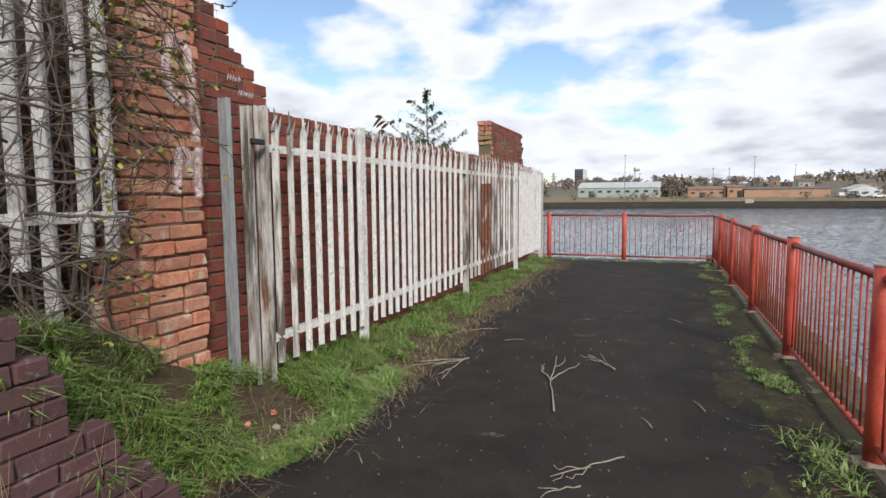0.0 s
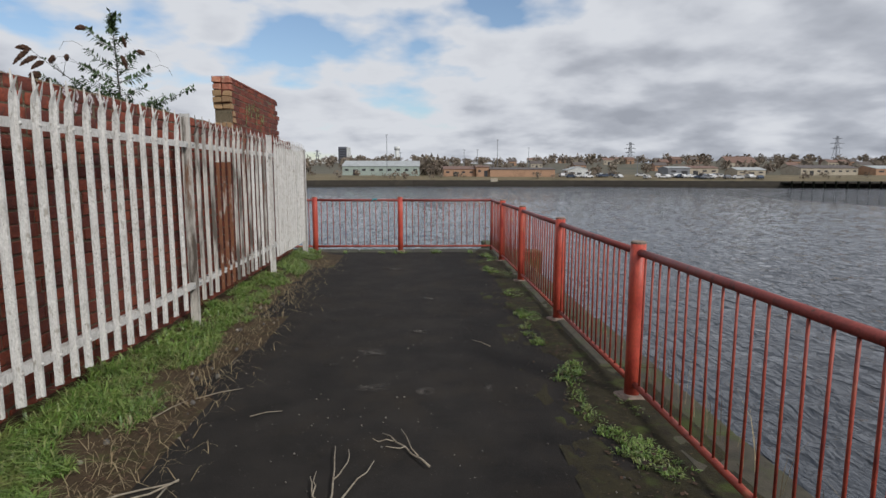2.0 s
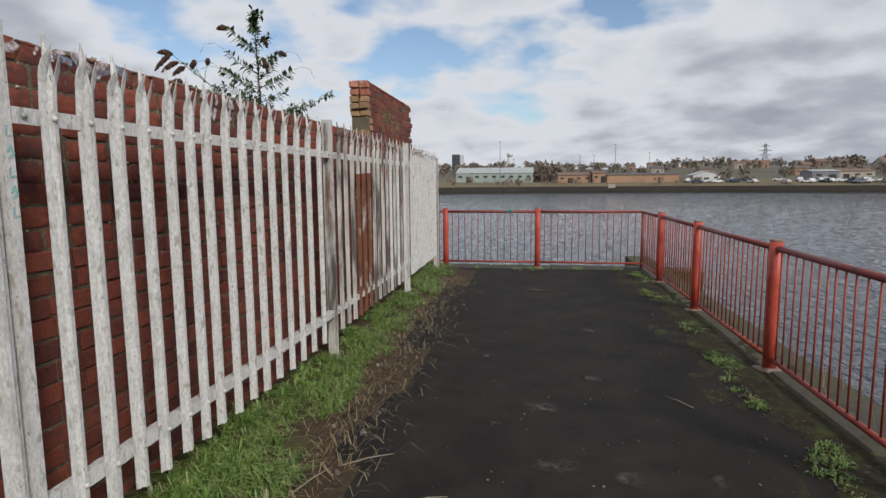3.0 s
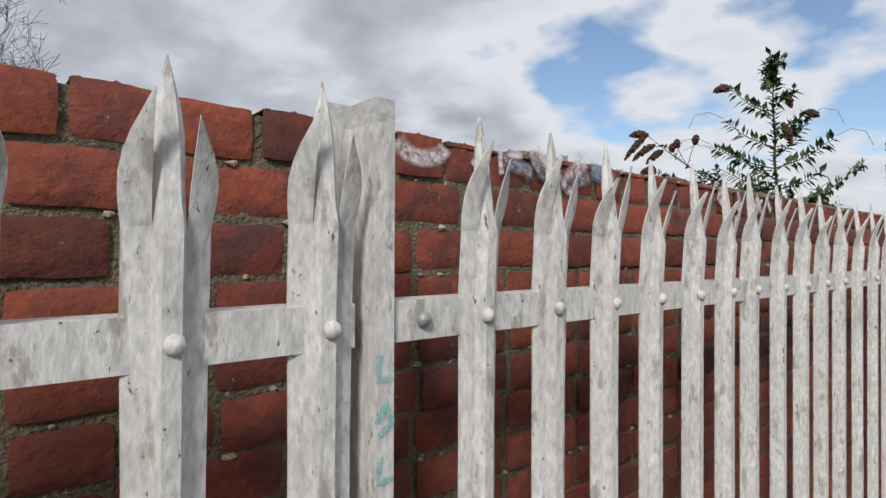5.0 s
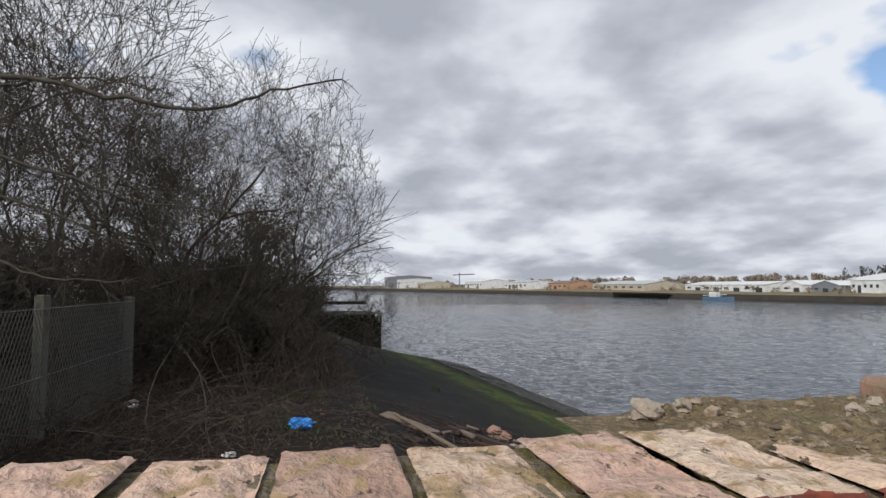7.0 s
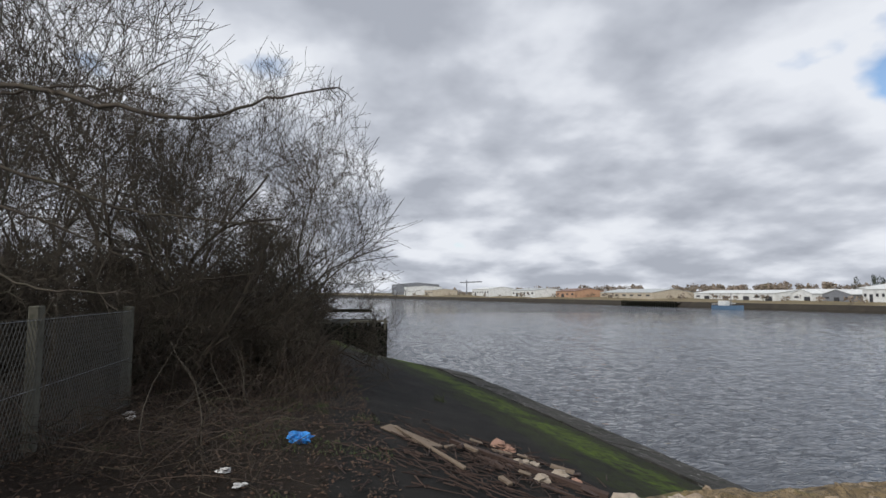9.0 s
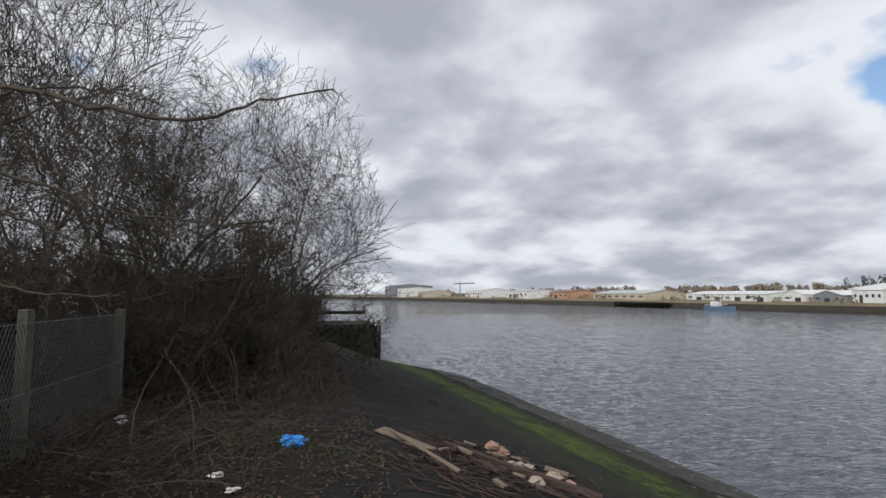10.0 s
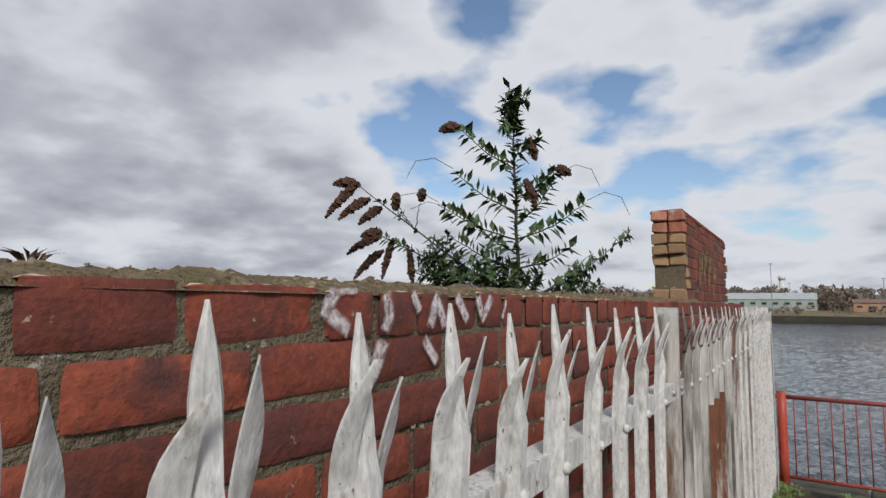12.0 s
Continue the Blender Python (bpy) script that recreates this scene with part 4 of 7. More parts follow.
RX = 3.53
ys = [-3.4, -1.2, 0.85, 2.98, 5.13, 7.21, 9.36, 11.25]
for y0, y1 in zip(ys, ys[1:]):
    rail_bay((RX, y0, 0), (RX, y1, 0))
rail_bay((RX, 11.25, 0), (3.51, 12.57, 0))
rail_bay((3.51, 12.57, 0), (1.71, 12.57, 0), thin=True)
rail_bay((1.71, 12.57, 0), (0.05, 12.57, 0))
rail_bay((0.05, 12.57, 0), (-0.55, 12.57, 0))
knot = Geo()
for k in range(5):
    knot.blob((1.17 + 0.02 * k, 12.56, 1.02 + 0.012 * (k % 3)), 0.022, k, 0.4, 5)
tagged(part("rag", knot, plain("teal_cloth", (0.03, 0.22, 0.24))), "small teal rag tied round the top rail", "rag")


# ---------------------------------------------------------------- the bank beside the path
M_DARKMORTAR = material("dark_mortar", [(0.10, 0.085, 0.075), (0.15, 0.13, 0.115)], 14, 0.95, 0.6, 120)
low_wall = part("wall_low", Geo().box(0.36, -4, -0.2, 0.53, 0.50, 0.96).box(0.36, 0.50, -0.2, 0.53, 0.66, 0.86).box(0.36, 0.66, -0.2, 0.53, 0.84, 0.62).box(0.36, 0.84, -0.2, 0.53, 0.98, 0.42), M_DARKMORTAR)
tagged(low_wall, "dark purple brick retaining wall stepping down to the path", "wall", kind="structure")
dark_st = [Geo().chip(0, 0, 0, 0.10, 0.222, 0.068, 0.006, 0.004).mesh("brick", M_DARKBRICK) for _ in range(4)]
dark_hd = [Geo().chip(0, 0, 0, 0.10, 0.108, 0.068, 0.006, 0.004).mesh("brick", M_DARKBRICK) for _ in range(3)]
for i in range(13):
    z = 0.03 + 0.0765 * (i + 0.5)
    end = interp(z, [(0.0, 1.30), (0.24, 1.20), (0.34, 1.09), (0.42, 1.07), (0.46, 0.96), (0.62, 0.92), (0.68, 0.76), (0.90, 0.75), (0.93, 0.61), (1.1, 0.61)])
    y = end
    n = 0
    while y > -0.6:
        ln = 0.117 if (i % 2 and n == 0) else 0.232
        part("brick", rnd.choice(dark_hd if ln < 0.2 else dark_st), None, low_wall, loc=(0.50 + R(-0.004, 0.004), y - ln / 2, z), rot=(R(-0.012, 0.012), 0, R(-0.02, 0.02)))
        y -= ln
        n += 1
nose = Geo()
for k in range(8):
    y = 0.58 - 0.078 * k
    nose.tube([(0.34, y, 1.06), (0.553, y, 1.06)], 0.036, 10)
nb = part("coping", nose, M_DARKBRICK, low_wall, "rounded dark brick coping")


def blade(g, x, y, z, h, w, lean, az):
    dx, dy = math.cos(az), math.sin(az)
    px, py = -dy * w, dx * w
    m, t = lean * h * 0.35, lean * h
    o = len(g.v)
    zt = z + h * (1 - 0.35 * lean)
    g.v += [(x - px, y - py, z - 0.01), (x + px, y + py, z - 0.01), (x + dx * m + px * 0.7, y + dy * m + py * 0.7, z + h * 0.55),
            (x + dx * m - px * 0.7, y + dy * m - py * 0.7, z + h * 0.55), (x + dx * t, y + dy * t, zt)]
    g.f += [(o, o + 1, o + 2, o + 3), (o + 3, o + 2, o + 4)]


grass, dry = Geo(), Geo()


def tuft(g, x, y, z, n, h, r):
    """Blades springing from one crown and falling outwards."""
    for _ in range(n):
        a = R(0, 6.283)
        q = r * rnd.random() ** 0.7
        blade(g, x + math.cos(a) * q, y + math.sin(a) * q, z, h * R(0.5, 1.3), R(0.0026, 0.0058), R(0.6, 2.0), a + R(-0.9, 0.9))


# thick on the bank, broken tufts with bare earth between them further on
for k in range(3600):
    y = 0.25 + 4.0 * rnd.random() ** 1.1
    reach = interp(y, [(0.2, 0.46), (1.0, 0.60), (1.6, 0.47), (2.3, 0.62), (3.2, 0.54), (4.3, 0.34)])
    x = -0.16 + (reach + 0.16) * rnd.random()
    c = noise.noise(Vector((x * 3.4, y * 2.6, 0.0)))
    bare = 1.85 < y < 2.55 and x < 0.42 and (x - 0.25) ** 2 / 0.05 + (y - 2.2) ** 2 / 0.08 < 1.1
    d = noise.noise(Vector((x * 9, y * 9, 5.0)))
    if bare or c < -0.22 or d < -0.28 or (y > 3.3 and x > 0.25 and c < 0.02):
        continue
    lush = interp(y, [(0.2, 0.72), (2.2, 0.8), (2.55, 1.15), (3.1, 1.05), (3.5, 0.75), (4.3, 0.7)])
    tuft(grass, x, y, path_z(x, y), rnd.randint(10, 24), R(0.045, 0.12) * (1.0 + 0.8 * c + 0.7 * d) * lush, R(0.012, 0.045))
for k in range(1900):
    y = 4.0 + 8.3 * rnd.random() ** 1.3
    reach = interp(y, [(4, 0.40), (6, 0.30), (12, 0.30)])
    x = -0.14 + (reach + 0.14) * rnd.random()
    c = noise.noise(Vector((x * 2.6, y * 1.7, 4.0))) + 0.5 * noise.noise(Vector((x * 9, y * 9, 1.0)))
    if c < (-0.22 if x < 0.22 else 0.05):
        continue
    tuft(grass, x, y, path_z(x, y), rnd.randint(7, 15), R(0.03, 0.085) * (1 + 0.6 * c), R(0.01, 0.035))
# low creeping growth by the railing
for k in range(2600):
    y = R(0.4, 12.2)
    x = 3.30 + rnd.gauss(0, 0.10)
    if 3.08 < x < 3.5 and noise.noise(Vector((x * 4, y * 1.7, 7))) > interp(y, [(0.4, 0.0), (3.5, 0.08), (12, 0.15)]):
        tuft(grass, x, y, 0.012, rnd.randint(8, 18), R(0.010, 0.034), R(0.015, 0.045))
for k in range(36):
    x, y = 3.32 + rnd.gauss(0, 0.07), 2.95 + rnd.gauss(0, 0.22)
    if x < 3.46:
        tuft(grass, x, y, 0.015, 10, R(0.035, 0.085), 0.03)
for k in range(90):
    x, y = R(0.0, 3.3), 12.42 + rnd.gauss(0, 0.05)
    if noise.noise(Vector((x * 1.6, 0, 7))) > 0.0:
        tuft(grass, x, y, 0.0, 12, R(0.04, 0.09), 0.03)
for k in range(900):
    y = 2.6 + 8.8 * rnd.random() ** 1.2
    x = R(-0.16, 0.16)
    if noise.noise(Vector((x * 2, y * 2.2, 9.0))) > interp(y, [(2.6, -0.2), (5, -0.05), (9, 0.12)]):
        tuft(grass, x, y, path_z(x, y), rnd.randint(7, 14), R(0.07, 0.17) * interp(y, [(2.6, 1.0), (4.5, 0.9), (6.5, 0.6), (11, 0.5)]), R(0.015, 0.04))
tagged(part("grass", grass, M_GRASS), "bright green grass tufts along fence and railing", "grass", kind="stuff")
for k in range(1900):
    y = 2.0 + 9.5 * rnd.random() ** 1.3
    x = interp(y, [(2, 0.45), (3, 0.56), (4.5, 0.48), (7, 0.40), (12, 0.36)]) - 0.03 + rnd.gauss(0, 0.18)
    if x > 0:
        blade(dry, x, y, max(0.0, path_z(x, y)) + R(0.002, 0.02), R(0.03, 0.09), R(0.0012, 0.0028), R(2.1, 2.8), R(0, 6.3))
for k in range(120):
    x, y = R(3.64, 3.9), R(2.5, 12)
    blade(dry, x, y, 0.02, R(0.15, 0.5), 0.002, R(0.1, 0.5), R(0, 6.3))
for k in range(170):
    y, x = R(0.3, 2.4), R(0.0, 0.56)
    blade(dry, x, y, path_z(x, y) + 0.02, R(0.12, 0.30), R(0.0012, 0.002), R(0.9, 2.0), R(-1, 1))
for k in range(26):
    y = R(0.5, 1.05)
    blade(dry, 0.56, y, R(0.25, 0.75), R(0.15, 0.4), 0.0014, R(0.2, 0.9), R(-1.6, 1.6))
fallen = Geo()
for k in range(1500):
    x, y = (3.2 + rnd.gauss(0, 0.13), R(0.5, 12)) if k % 2 else (interp(3 + k / 170, [(2, 0.5), (12, 0.36)]) + rnd.gauss(0, 0.12), 1.6 + 10 * rnd.random() ** 1.4)
    z = (max(0.0, path_z(x, y)) if x < 0.66 else 0.03 if x > 3.2 else 0.006) + 0.008
    a, q = R(0, 6.283), R(0.008, 0.022)
    c, w = Vector((math.cos(a), math.sin(a), R(-0.3, 0.3))) * q, Vector((-math.sin(a), math.cos(a), R(-0.3, 0.3))) * q * 0.6
    p = Vector((x, y, z))
    fallen.add([p - c, p + w, p + c, p - w], [(0, 1, 2, 3)])
tagged(part("fallen_leaves", fallen, M_DEADLEAF), "small brown dead leaves on the verges", "dead leaves", kind="stuff")
tagged(part("dead_grass", dry, M_DRYGRASS), "straw coloured dead grass stalks on the verge", "dead grass", kind="stuff")

# scuffs, grit and twigs on the asphalt
for x, y, w, d in ((1.67, 6.20, 0.30, 0.22), (1.74, 5.38, 0.34, 0.20), (2.08, 6.83, 0.22, 0.18), (1.69, 10.5, 0.5, 0.3), (2.57, 5.32, 0.10, 0.22), (2.33, 3.42, 0.26, 0.10), (1.50, 2.68, 0.22, 0.10), (1.2, 7.3, 0.16, 0.14), (2.2, 8.3, 0.2, 0.2), (2.1, 5.3, 0.2, 0.16), (1.35, 5.9, 0.12, 0.1)):
    q = Geo()
    n = 22
    rim = []
    for k in range(n):
        a = 2 * math.pi * k / n
        s = 1 + 0.45 * noise.noise(Vector((math.cos(a) * 1.5 + x * 9, math.sin(a) * 1.5, y)))
        rim.append((x + math.cos(a) * w / 2 * s, y + math.sin(a) * d / 2 * s, 0.005))
    q.add(rim + [(x, y, 0.006)], [(k, (k + 1) % n, n) for k in range(n)])
    me = q.mesh("scuff", M_PATCH)
    me.attributes.new("cover", "FLOAT", "POINT").data.foreach_set("value", [0.0] * n + [1.0])
    part("scuff", me, None, bpy.data.objects["path"], "pale scuffed patch")
grit = Geo()
for k in range(2200):
    x, y = R(0.3, 3.3), 0.5 + 9 * rnd.random() ** 1.8
    q = 0.0022 + 0.007 * rnd.random() ** 4
    grit.chip(x, y, 0.004 + q / 2, q * R(0.7, 1.5), q * R(0.7, 1.5), q, q * 0.2, q * 0.15, rz=R(0, 90))
for k in range(40):
    grit.blob((R(0.25, 0.6), R(1.8, 8), 0.03), R(0.008, 0.02), k, 0.3, 4)
M_GRIT = material("pale_grit", [(0.06, 0.053, 0.046), (0.12, 0.108, 0.094), (0.26, 0.24, 0.21)], 20, 0.95, 0.3, 150, vary="island")
tagged(part("grit", grit, M_GRIT), "pale grit and small stones scattered on asphalt", "grit", kind="stuff")


def forked(limbs, r, label):
    """A dead twig lying flat: each limb is (points, thickness share); limbs join at shared points."""
    g = Geo()
    for pts, share in limbs:
        fine = []
        for (xa, ya), (xb, yb) in zip(pts, pts[1:]):
            for q in range(3):
                fine.append((xa + (xb - xa) * q / 3 + R(-0.008, 0.008) * (q > 0), ya + (yb - ya) * q / 3 + R(-0.008, 0.008) * (q > 0), 0.012 + R(0, 0.02)))
        fine.append((*pts[-1], 0.015 + R(0, 0.03)))
        n = len(fine)
        g.tube(fine, [0.72 * r * share * (1 - 0.65 * k / n) + 0.0008 for k in range(n)], 5)
    return tagged(part("twig", g, M_TWIG, smooth=True), label, "twig", "fallen twigs on the path")


forked([([(1.80, 3.16), (1.74, 3.45), (1.66, 3.80)], 1.0), ([(1.66, 3.80), (1.56, 3.98), (1.52, 4.14)], 0.7), ([(1.66, 3.80), (1.64, 4.1), (1.60, 4.46)], 0.75), ([(1.66, 3.80), (1.72, 4.02), (1.83, 4.26)], 0.75), ([(1.64, 4.1), (1.69, 4.28), (1.68, 4.4)], 0.5), ([(1.56, 3.98), (1.54, 4.2)], 0.5)], 0.010, "bleached forked twig lying on the asphalt")
forked([([(0.45, 3.92), (0.65, 4.02), (0.88, 4.13)], 1.0), ([(0.88, 4.13), (0.72, 3.98), (0.59, 3.86)], 0.8), ([(0.84, 4.08), (0.83, 3.79), (0.86, 3.5)], 0.7), ([(0.83, 3.79), (0.78, 3.62)], 0.5), ([(0.72, 3.98), (0.66, 3.78)], 0.5)], 0.009, "dry branching twig lying near the grass")
forked([([(2.12, 4.22), (1.99, 4.45), (1.85, 4.63)], 1.0), ([(1.99, 4.45), (1.88, 4.42)], 0.6), ([(2.06, 4.33), (1.96, 4.66)], 0.6), ([(1.92, 4.53), (1.80, 4.52)], 0.5)], 0.008, "broken pale twig lying on the asphalt")
forked([([(2.28, 2.63), (2.17, 2.50), (2.09, 2.41), (1.94, 2.25)], 1.0), ([(2.09, 2.41), (2.0, 2.38), (1.94, 2.34)], 0.6), ([(2.12, 2.44), (2.09, 2.33), (2.02, 2.24)], 0.6), ([(2.0, 2.31), (1.96, 2.20)], 0.5)], 0.006, "long bleached twig lying on the asphalt")
forked([([(2.10, 2.19), (2.0, 2.14), (1.93, 2.04)], 1.0), ([(2.0, 2.14), (1.90, 2.12)], 0.6)], 0.005, "thin pale twig lying on the asphalt")
for x, y, a, s in ((0.62, 2.55, 2.6, 0.22), (1.0, 4.9, 0.4, 0.2), (2.75, 3.5, 1.9, 0.2), (2.42, 3.1, 2.0, 0.16), (0.55, 5.2, 0.6, 0.32), (0.45, 3.8, 0.5, 0.4), (2.7, 6.3, 2.2, 0.25), (0.4, 4.9, 1.2, 0.3)):
    q = Geo().tube([(x, y, 0.014), (x + math.cos(a) * s / 2, y + math.sin(a) * s / 2 + 0.01, 0.02), (x + math.cos(a) * s, y + math.sin(a) * s, 0.014)], [0.004, 0.0035, 0.002], 5)
    tagged(part("twig", q, M_TWIG, smooth=True), "thin dry stick on the ground", "twig", "fallen twigs on the path")

M_VINE = material("climber_bark", [(0.07, 0.052, 0.042), (0.13, 0.10, 0.08), (0.09, 0.07, 0.055)], 9, 0.9, 0.3, 60)
# climber over the old fence and the pier
ivy = Geo()
ivl = Geo()
rv = random.Random(11)
for k in range(420):
    p = Vector((rv.uniform(-0.14, 0.10), rv.uniform(0.35, 1.55), rv.uniform(0.85, 2.6)))
    a, e = rv.uniform(-0.6, 1.9), rv.uniform(-0.5, 1.2)
    thick = rv.random()
    r = 0.0018 + 0.006 * thick ** 5
    pts, rad = [p.copy()], [r]
    for s in range(rv.randint(6, 14)):
        a += rv.gauss(0, 0.35)
        e += rv.gauss(0, 0.35)
        p = p + Vector((0.25 * math.sin(a) * 0.3 + rv.uniform(-0.01, 0.012), math.cos(e) * 0.06, math.sin(e) * 0.065 - 0.006))
        p.x = min(0.24, max(-0.2 if p.y < 1.3 else 0.0, p.x))
        if p.y > 2.25 or (p.y > 1.5 and p.z < 1.5):
            break
        pts.append(p.copy())
        rad.append(r * (1 - 0.05 * s))
        if p.y > 1.15 and rv.random() < 0.3:
            for _ in range(2):
                d = Vector((rv.uniform(-1, 1), rv.uniform(-1, 1), rv.uniform(-1, 0.6))).normalized() * rv.uniform(0.016, 0.036)
                s2 = d.cross(Vector((0, 0.3, 1))).normalized() * d.length * 0.45
                ivl.add([p, p + d * 0.5 + s2, p + d, p + d * 0.5 - s2], [(0, 1, 2, 3)])
    if len(pts) > 2:
        ivy.tube(pts, rad, 4)
for k in range(46):
    y = rv.uniform(0.3, 1.45)
    pts = [Vector((-0.10 + rv.uniform(-0.05, 0.05), y, 0.75))]
    for s in range(12):
        pts.append(pts[-1] + Vector((rv.uniform(-0.03, 0.03), rv.gauss(0, 0.04), 0.20)))
    ivy.tube(pts, [0.010 - 0.0006 * s for s in range(13)], 5)
climber = thing("climber", "leafless tangled climber with a few yellow-green leaves on fence", "climbing plant")
part("tangle", ivy, M_VINE, climber, smooth=True)["kind"] = "stuff"
M_IVYLEAF = material("yellow_green_leaf", [(0.26, 0.27, 0.04), (0.36, 0.33, 0.06), (0.2, 0.24, 0.05)], 8, 0.6, 0, 60, vary="island")
part("foliage", ivl, M_IVYLEAF, climber)["kind"] = "stuff"

# rubbish by the wall's foot
for k, (x, y, mt, lb) in enumerate(((0.28, 2.2, M_STONE, "pale stone lying on the bank"), (0.34, 2.34, M_STONE, "pale stone lying on the bank"), (0.22, 2.02, M_OLDBRICK, "broken red brick lying on the bank"), (0.3, 1.86, M_OLDBRICK, "broken red brick lying on the bank"), (0.2, 2.28, M_OLDBRICK, "broken brick by the fence posts"))):
    tagged(part("rubble", Geo().blob((x, y, path_z(x, y) + 0.012), R(0.015, 0.03), k + 3, 0.35, 6, 0.7), mt), lb, "rubble", "rubble on the bank")


# ---------------------------------------------------------------- graffiti on the wall
def stroke(g, pts, w, x=FACE + 0.006):
    """A sprayed stroke through (y, z) points; returns how well each vertex is covered, thin at the rim."""
    pts = [Vector(p) for p in pts]
    smooth_pts = []
    for i in range(len(pts) - 1):
        smooth_pts += [pts[i].lerp(pts[i + 1], t) for t in (0, 0.33, 0.67)]
    pts = smooth_pts + [pts[-1]]
    pts = [pts[0] + (pts[0] - pts[1]).normalized() * w * 0.4] + pts + [pts[-1] + (pts[-1] - pts[-2]).normalized() * w * 0.4]
    o, cover = len(g.v), []
    for i, p in enumerate(pts):
        d = (pts[min(i + 1, len(pts) - 1)] - pts[max(i - 1, 0)]).normalized()
        n = Vector((-d.y, d.x)) * w
        rim = i in (0, len(pts) - 1)
        for q, c in ((0.75, 0.0), (0.34, 1.0), (-0.34, 1.0), (-0.75, 0.0)):
            g.v.append((x, p.x + n.x * q, p.y + n.y * q))
            cover.append(0.0 if rim else c)
    g.f += [(o + 4 * i + k, o + 4 * i + k + 1, o + 4 * i + k + 5, o + 4 * i + k + 4) for i in range(len(pts) - 1) for k in range(3)]
    return cover


def covered(me, cover):
    att = me.attributes.new("cover", "FLOAT", "POINT")
    att.data.foreach_set("value", cover)
    return me


def curve(c, ry, rz, a0, a1, n=9):
    return [(c[0] + ry * math.cos(radians(a0 + (a1 - a0) * k / (n - 1))), c[1] + rz * math.sin(radians(a0 + (a1 - a0) * k / (n - 1)))) for k in range(n)]


M_TEAL = material("teal_spray_paint", [(0.20, 0.52, 0.48), (0.32, 0.60, 0.55)], 40, 0.7, 0.2, 120, holes=70, spray=True)
graf = thing("graffiti", "white and blue spray paint scrawl on the brick wall", "graffiti")


def sprayed(mat, pts, w, x=FACE + 0.006, owner=None):
    q = Geo()
    cover = stroke(q, pts, w, x)
    part("paint_stroke", covered(q.mesh("paint_stroke", mat), cover), None, owner or graf)


sprayed(M_WHITE, curve((4.14, 2.078), 0.052, 0.026, 190, 350), 0.026)
sprayed(M_WHITE, [(4.268, 2.055), (4.278, 2.07), (4.29, 2.088)], 0.012)
sprayed(M_WHITE, [(4.345, 2.09), (4.347, 2.07), (4.350, 2.045)], 0.013)
sprayed(M_WHITE, curve((4.535, 2.10), 0.085, 0.052, 180, 262), 0.022)
sprayed(M_WHITE, [(4.46, 2.095), (4.485, 2.075), (4.51, 2.06), (4.535, 2.046)], 0.036)
sprayed(M_WHITE, [(4.625, 2.096), (4.61, 2.08), (4.595, 2.065), (4.58, 2.045), (4.57, 2.03)], 0.040)
sprayed(M_WHITE, [(4.36, 2.075), (4.385, 2.086), (4.41, 2.09)], 0.016)
sprayed(M_BLUEPAINT, [(4.36, 2.07), (4.40, 2.062), (4.44, 2.056)], 0.024)
sprayed(M_BLUEPAINT, [(4.47, 2.058), (4.49, 2.048), (4.51, 2.038)], 0.022)
sprayed(M_BLUEPAINT, [(4.57, 2.04), (4.61, 2.048), (4.65, 2.062)], 0.022)
sprayed(M_BLUEPAINT, [(4.67, 2.08), (4.70, 2.076), (4.73, 2.068), (4.755, 2.06)], 0.036)
sprayed(M_WHITE, [(5.37, 2.088), (5.35, 2.06), (5.40, 2.03)], 0.021)
sprayed(M_WHITE, [(5.37, 2.088), (5.42, 2.092)], 0.009)
sprayed(M_WHITE, [(5.50, 2.085), (5.51, 2.05), (5.50, 2.028)], 0.021)
sprayed(M_WHITE, [(5.58, 2.088), (5.60, 2.06)], 0.016)
sprayed(M_WHITE, [(5.64, 2.03), (5.66, 2.085), (5.69, 2.03)], 0.021)
sprayed(M_WHITE, [(5.74, 2.085), (5.78, 2.04)], 0.021)
sprayed(M_WHITE, [(5.83, 2.085), (5.85, 2.04), (5.89, 2.085)], 0.021)
sprayed(M_WHITE, [(5.97, 2.08), (5.95, 2.04)], 0.01)
sprayed(M_WHITE, [(5.43, 2.0), (5.465, 1.945), (5.49, 2.0)], 0.026)
sprayed(M_WHITE, [(5.62, 2.0), (5.66, 1.96)], 0.018)
# small tags high on the stepped end: unreadable, kept as short strokes
for (y0, z0, n) in ((2.50, 2.262, 5), (2.60, 2.175, 6)):
    for k in range(n):
        sprayed(M_WHITE, [(y0 + 0.026 * k, z0 - 0.022), (y0 + 0.010 + 0.026 * k, z0 + 0.020), (y0 + 0.022 + 0.026 * k, z0 - 0.012)], 0.006)
teal = thing("graffiti", "small teal spray paint letters on the fence post", "graffiti")
for k in range(5):
    z0 = 1.735 - 0.062 * k
    sprayed(M_TEAL, [(3.877, z0), (3.890, z0 + 0.022), (3.898, z0 - 0.004), (3.880, z0 - 0.016)] if k % 2 else [(3.880, z0 + 0.018), (3.878, z0 - 0.012), (3.897, z0 - 0.010)], 0.007, 0.0085, teal)
pink = thing("graffiti", "faded pink spray paint letters on the brick pier", "graffiti")
PX = -0.098
sprayed(M_PINKPAINT, curve((1.93, 2.18), 0.07, 0.17, 60, 300), 0.060, PX, pink)
sprayed(M_PINKPAINT, [(1.93, 2.34), (2.02, 2.30), (2.04, 2.05), (2.06, 1.9)], 0.060, PX, pink)
sprayed(M_PINKPAINT, [(1.90, 1.50), (1.91, 1.62), (1.93, 1.74), (1.98, 1.72), (2.0, 1.60)], 0.055, PX, pink)
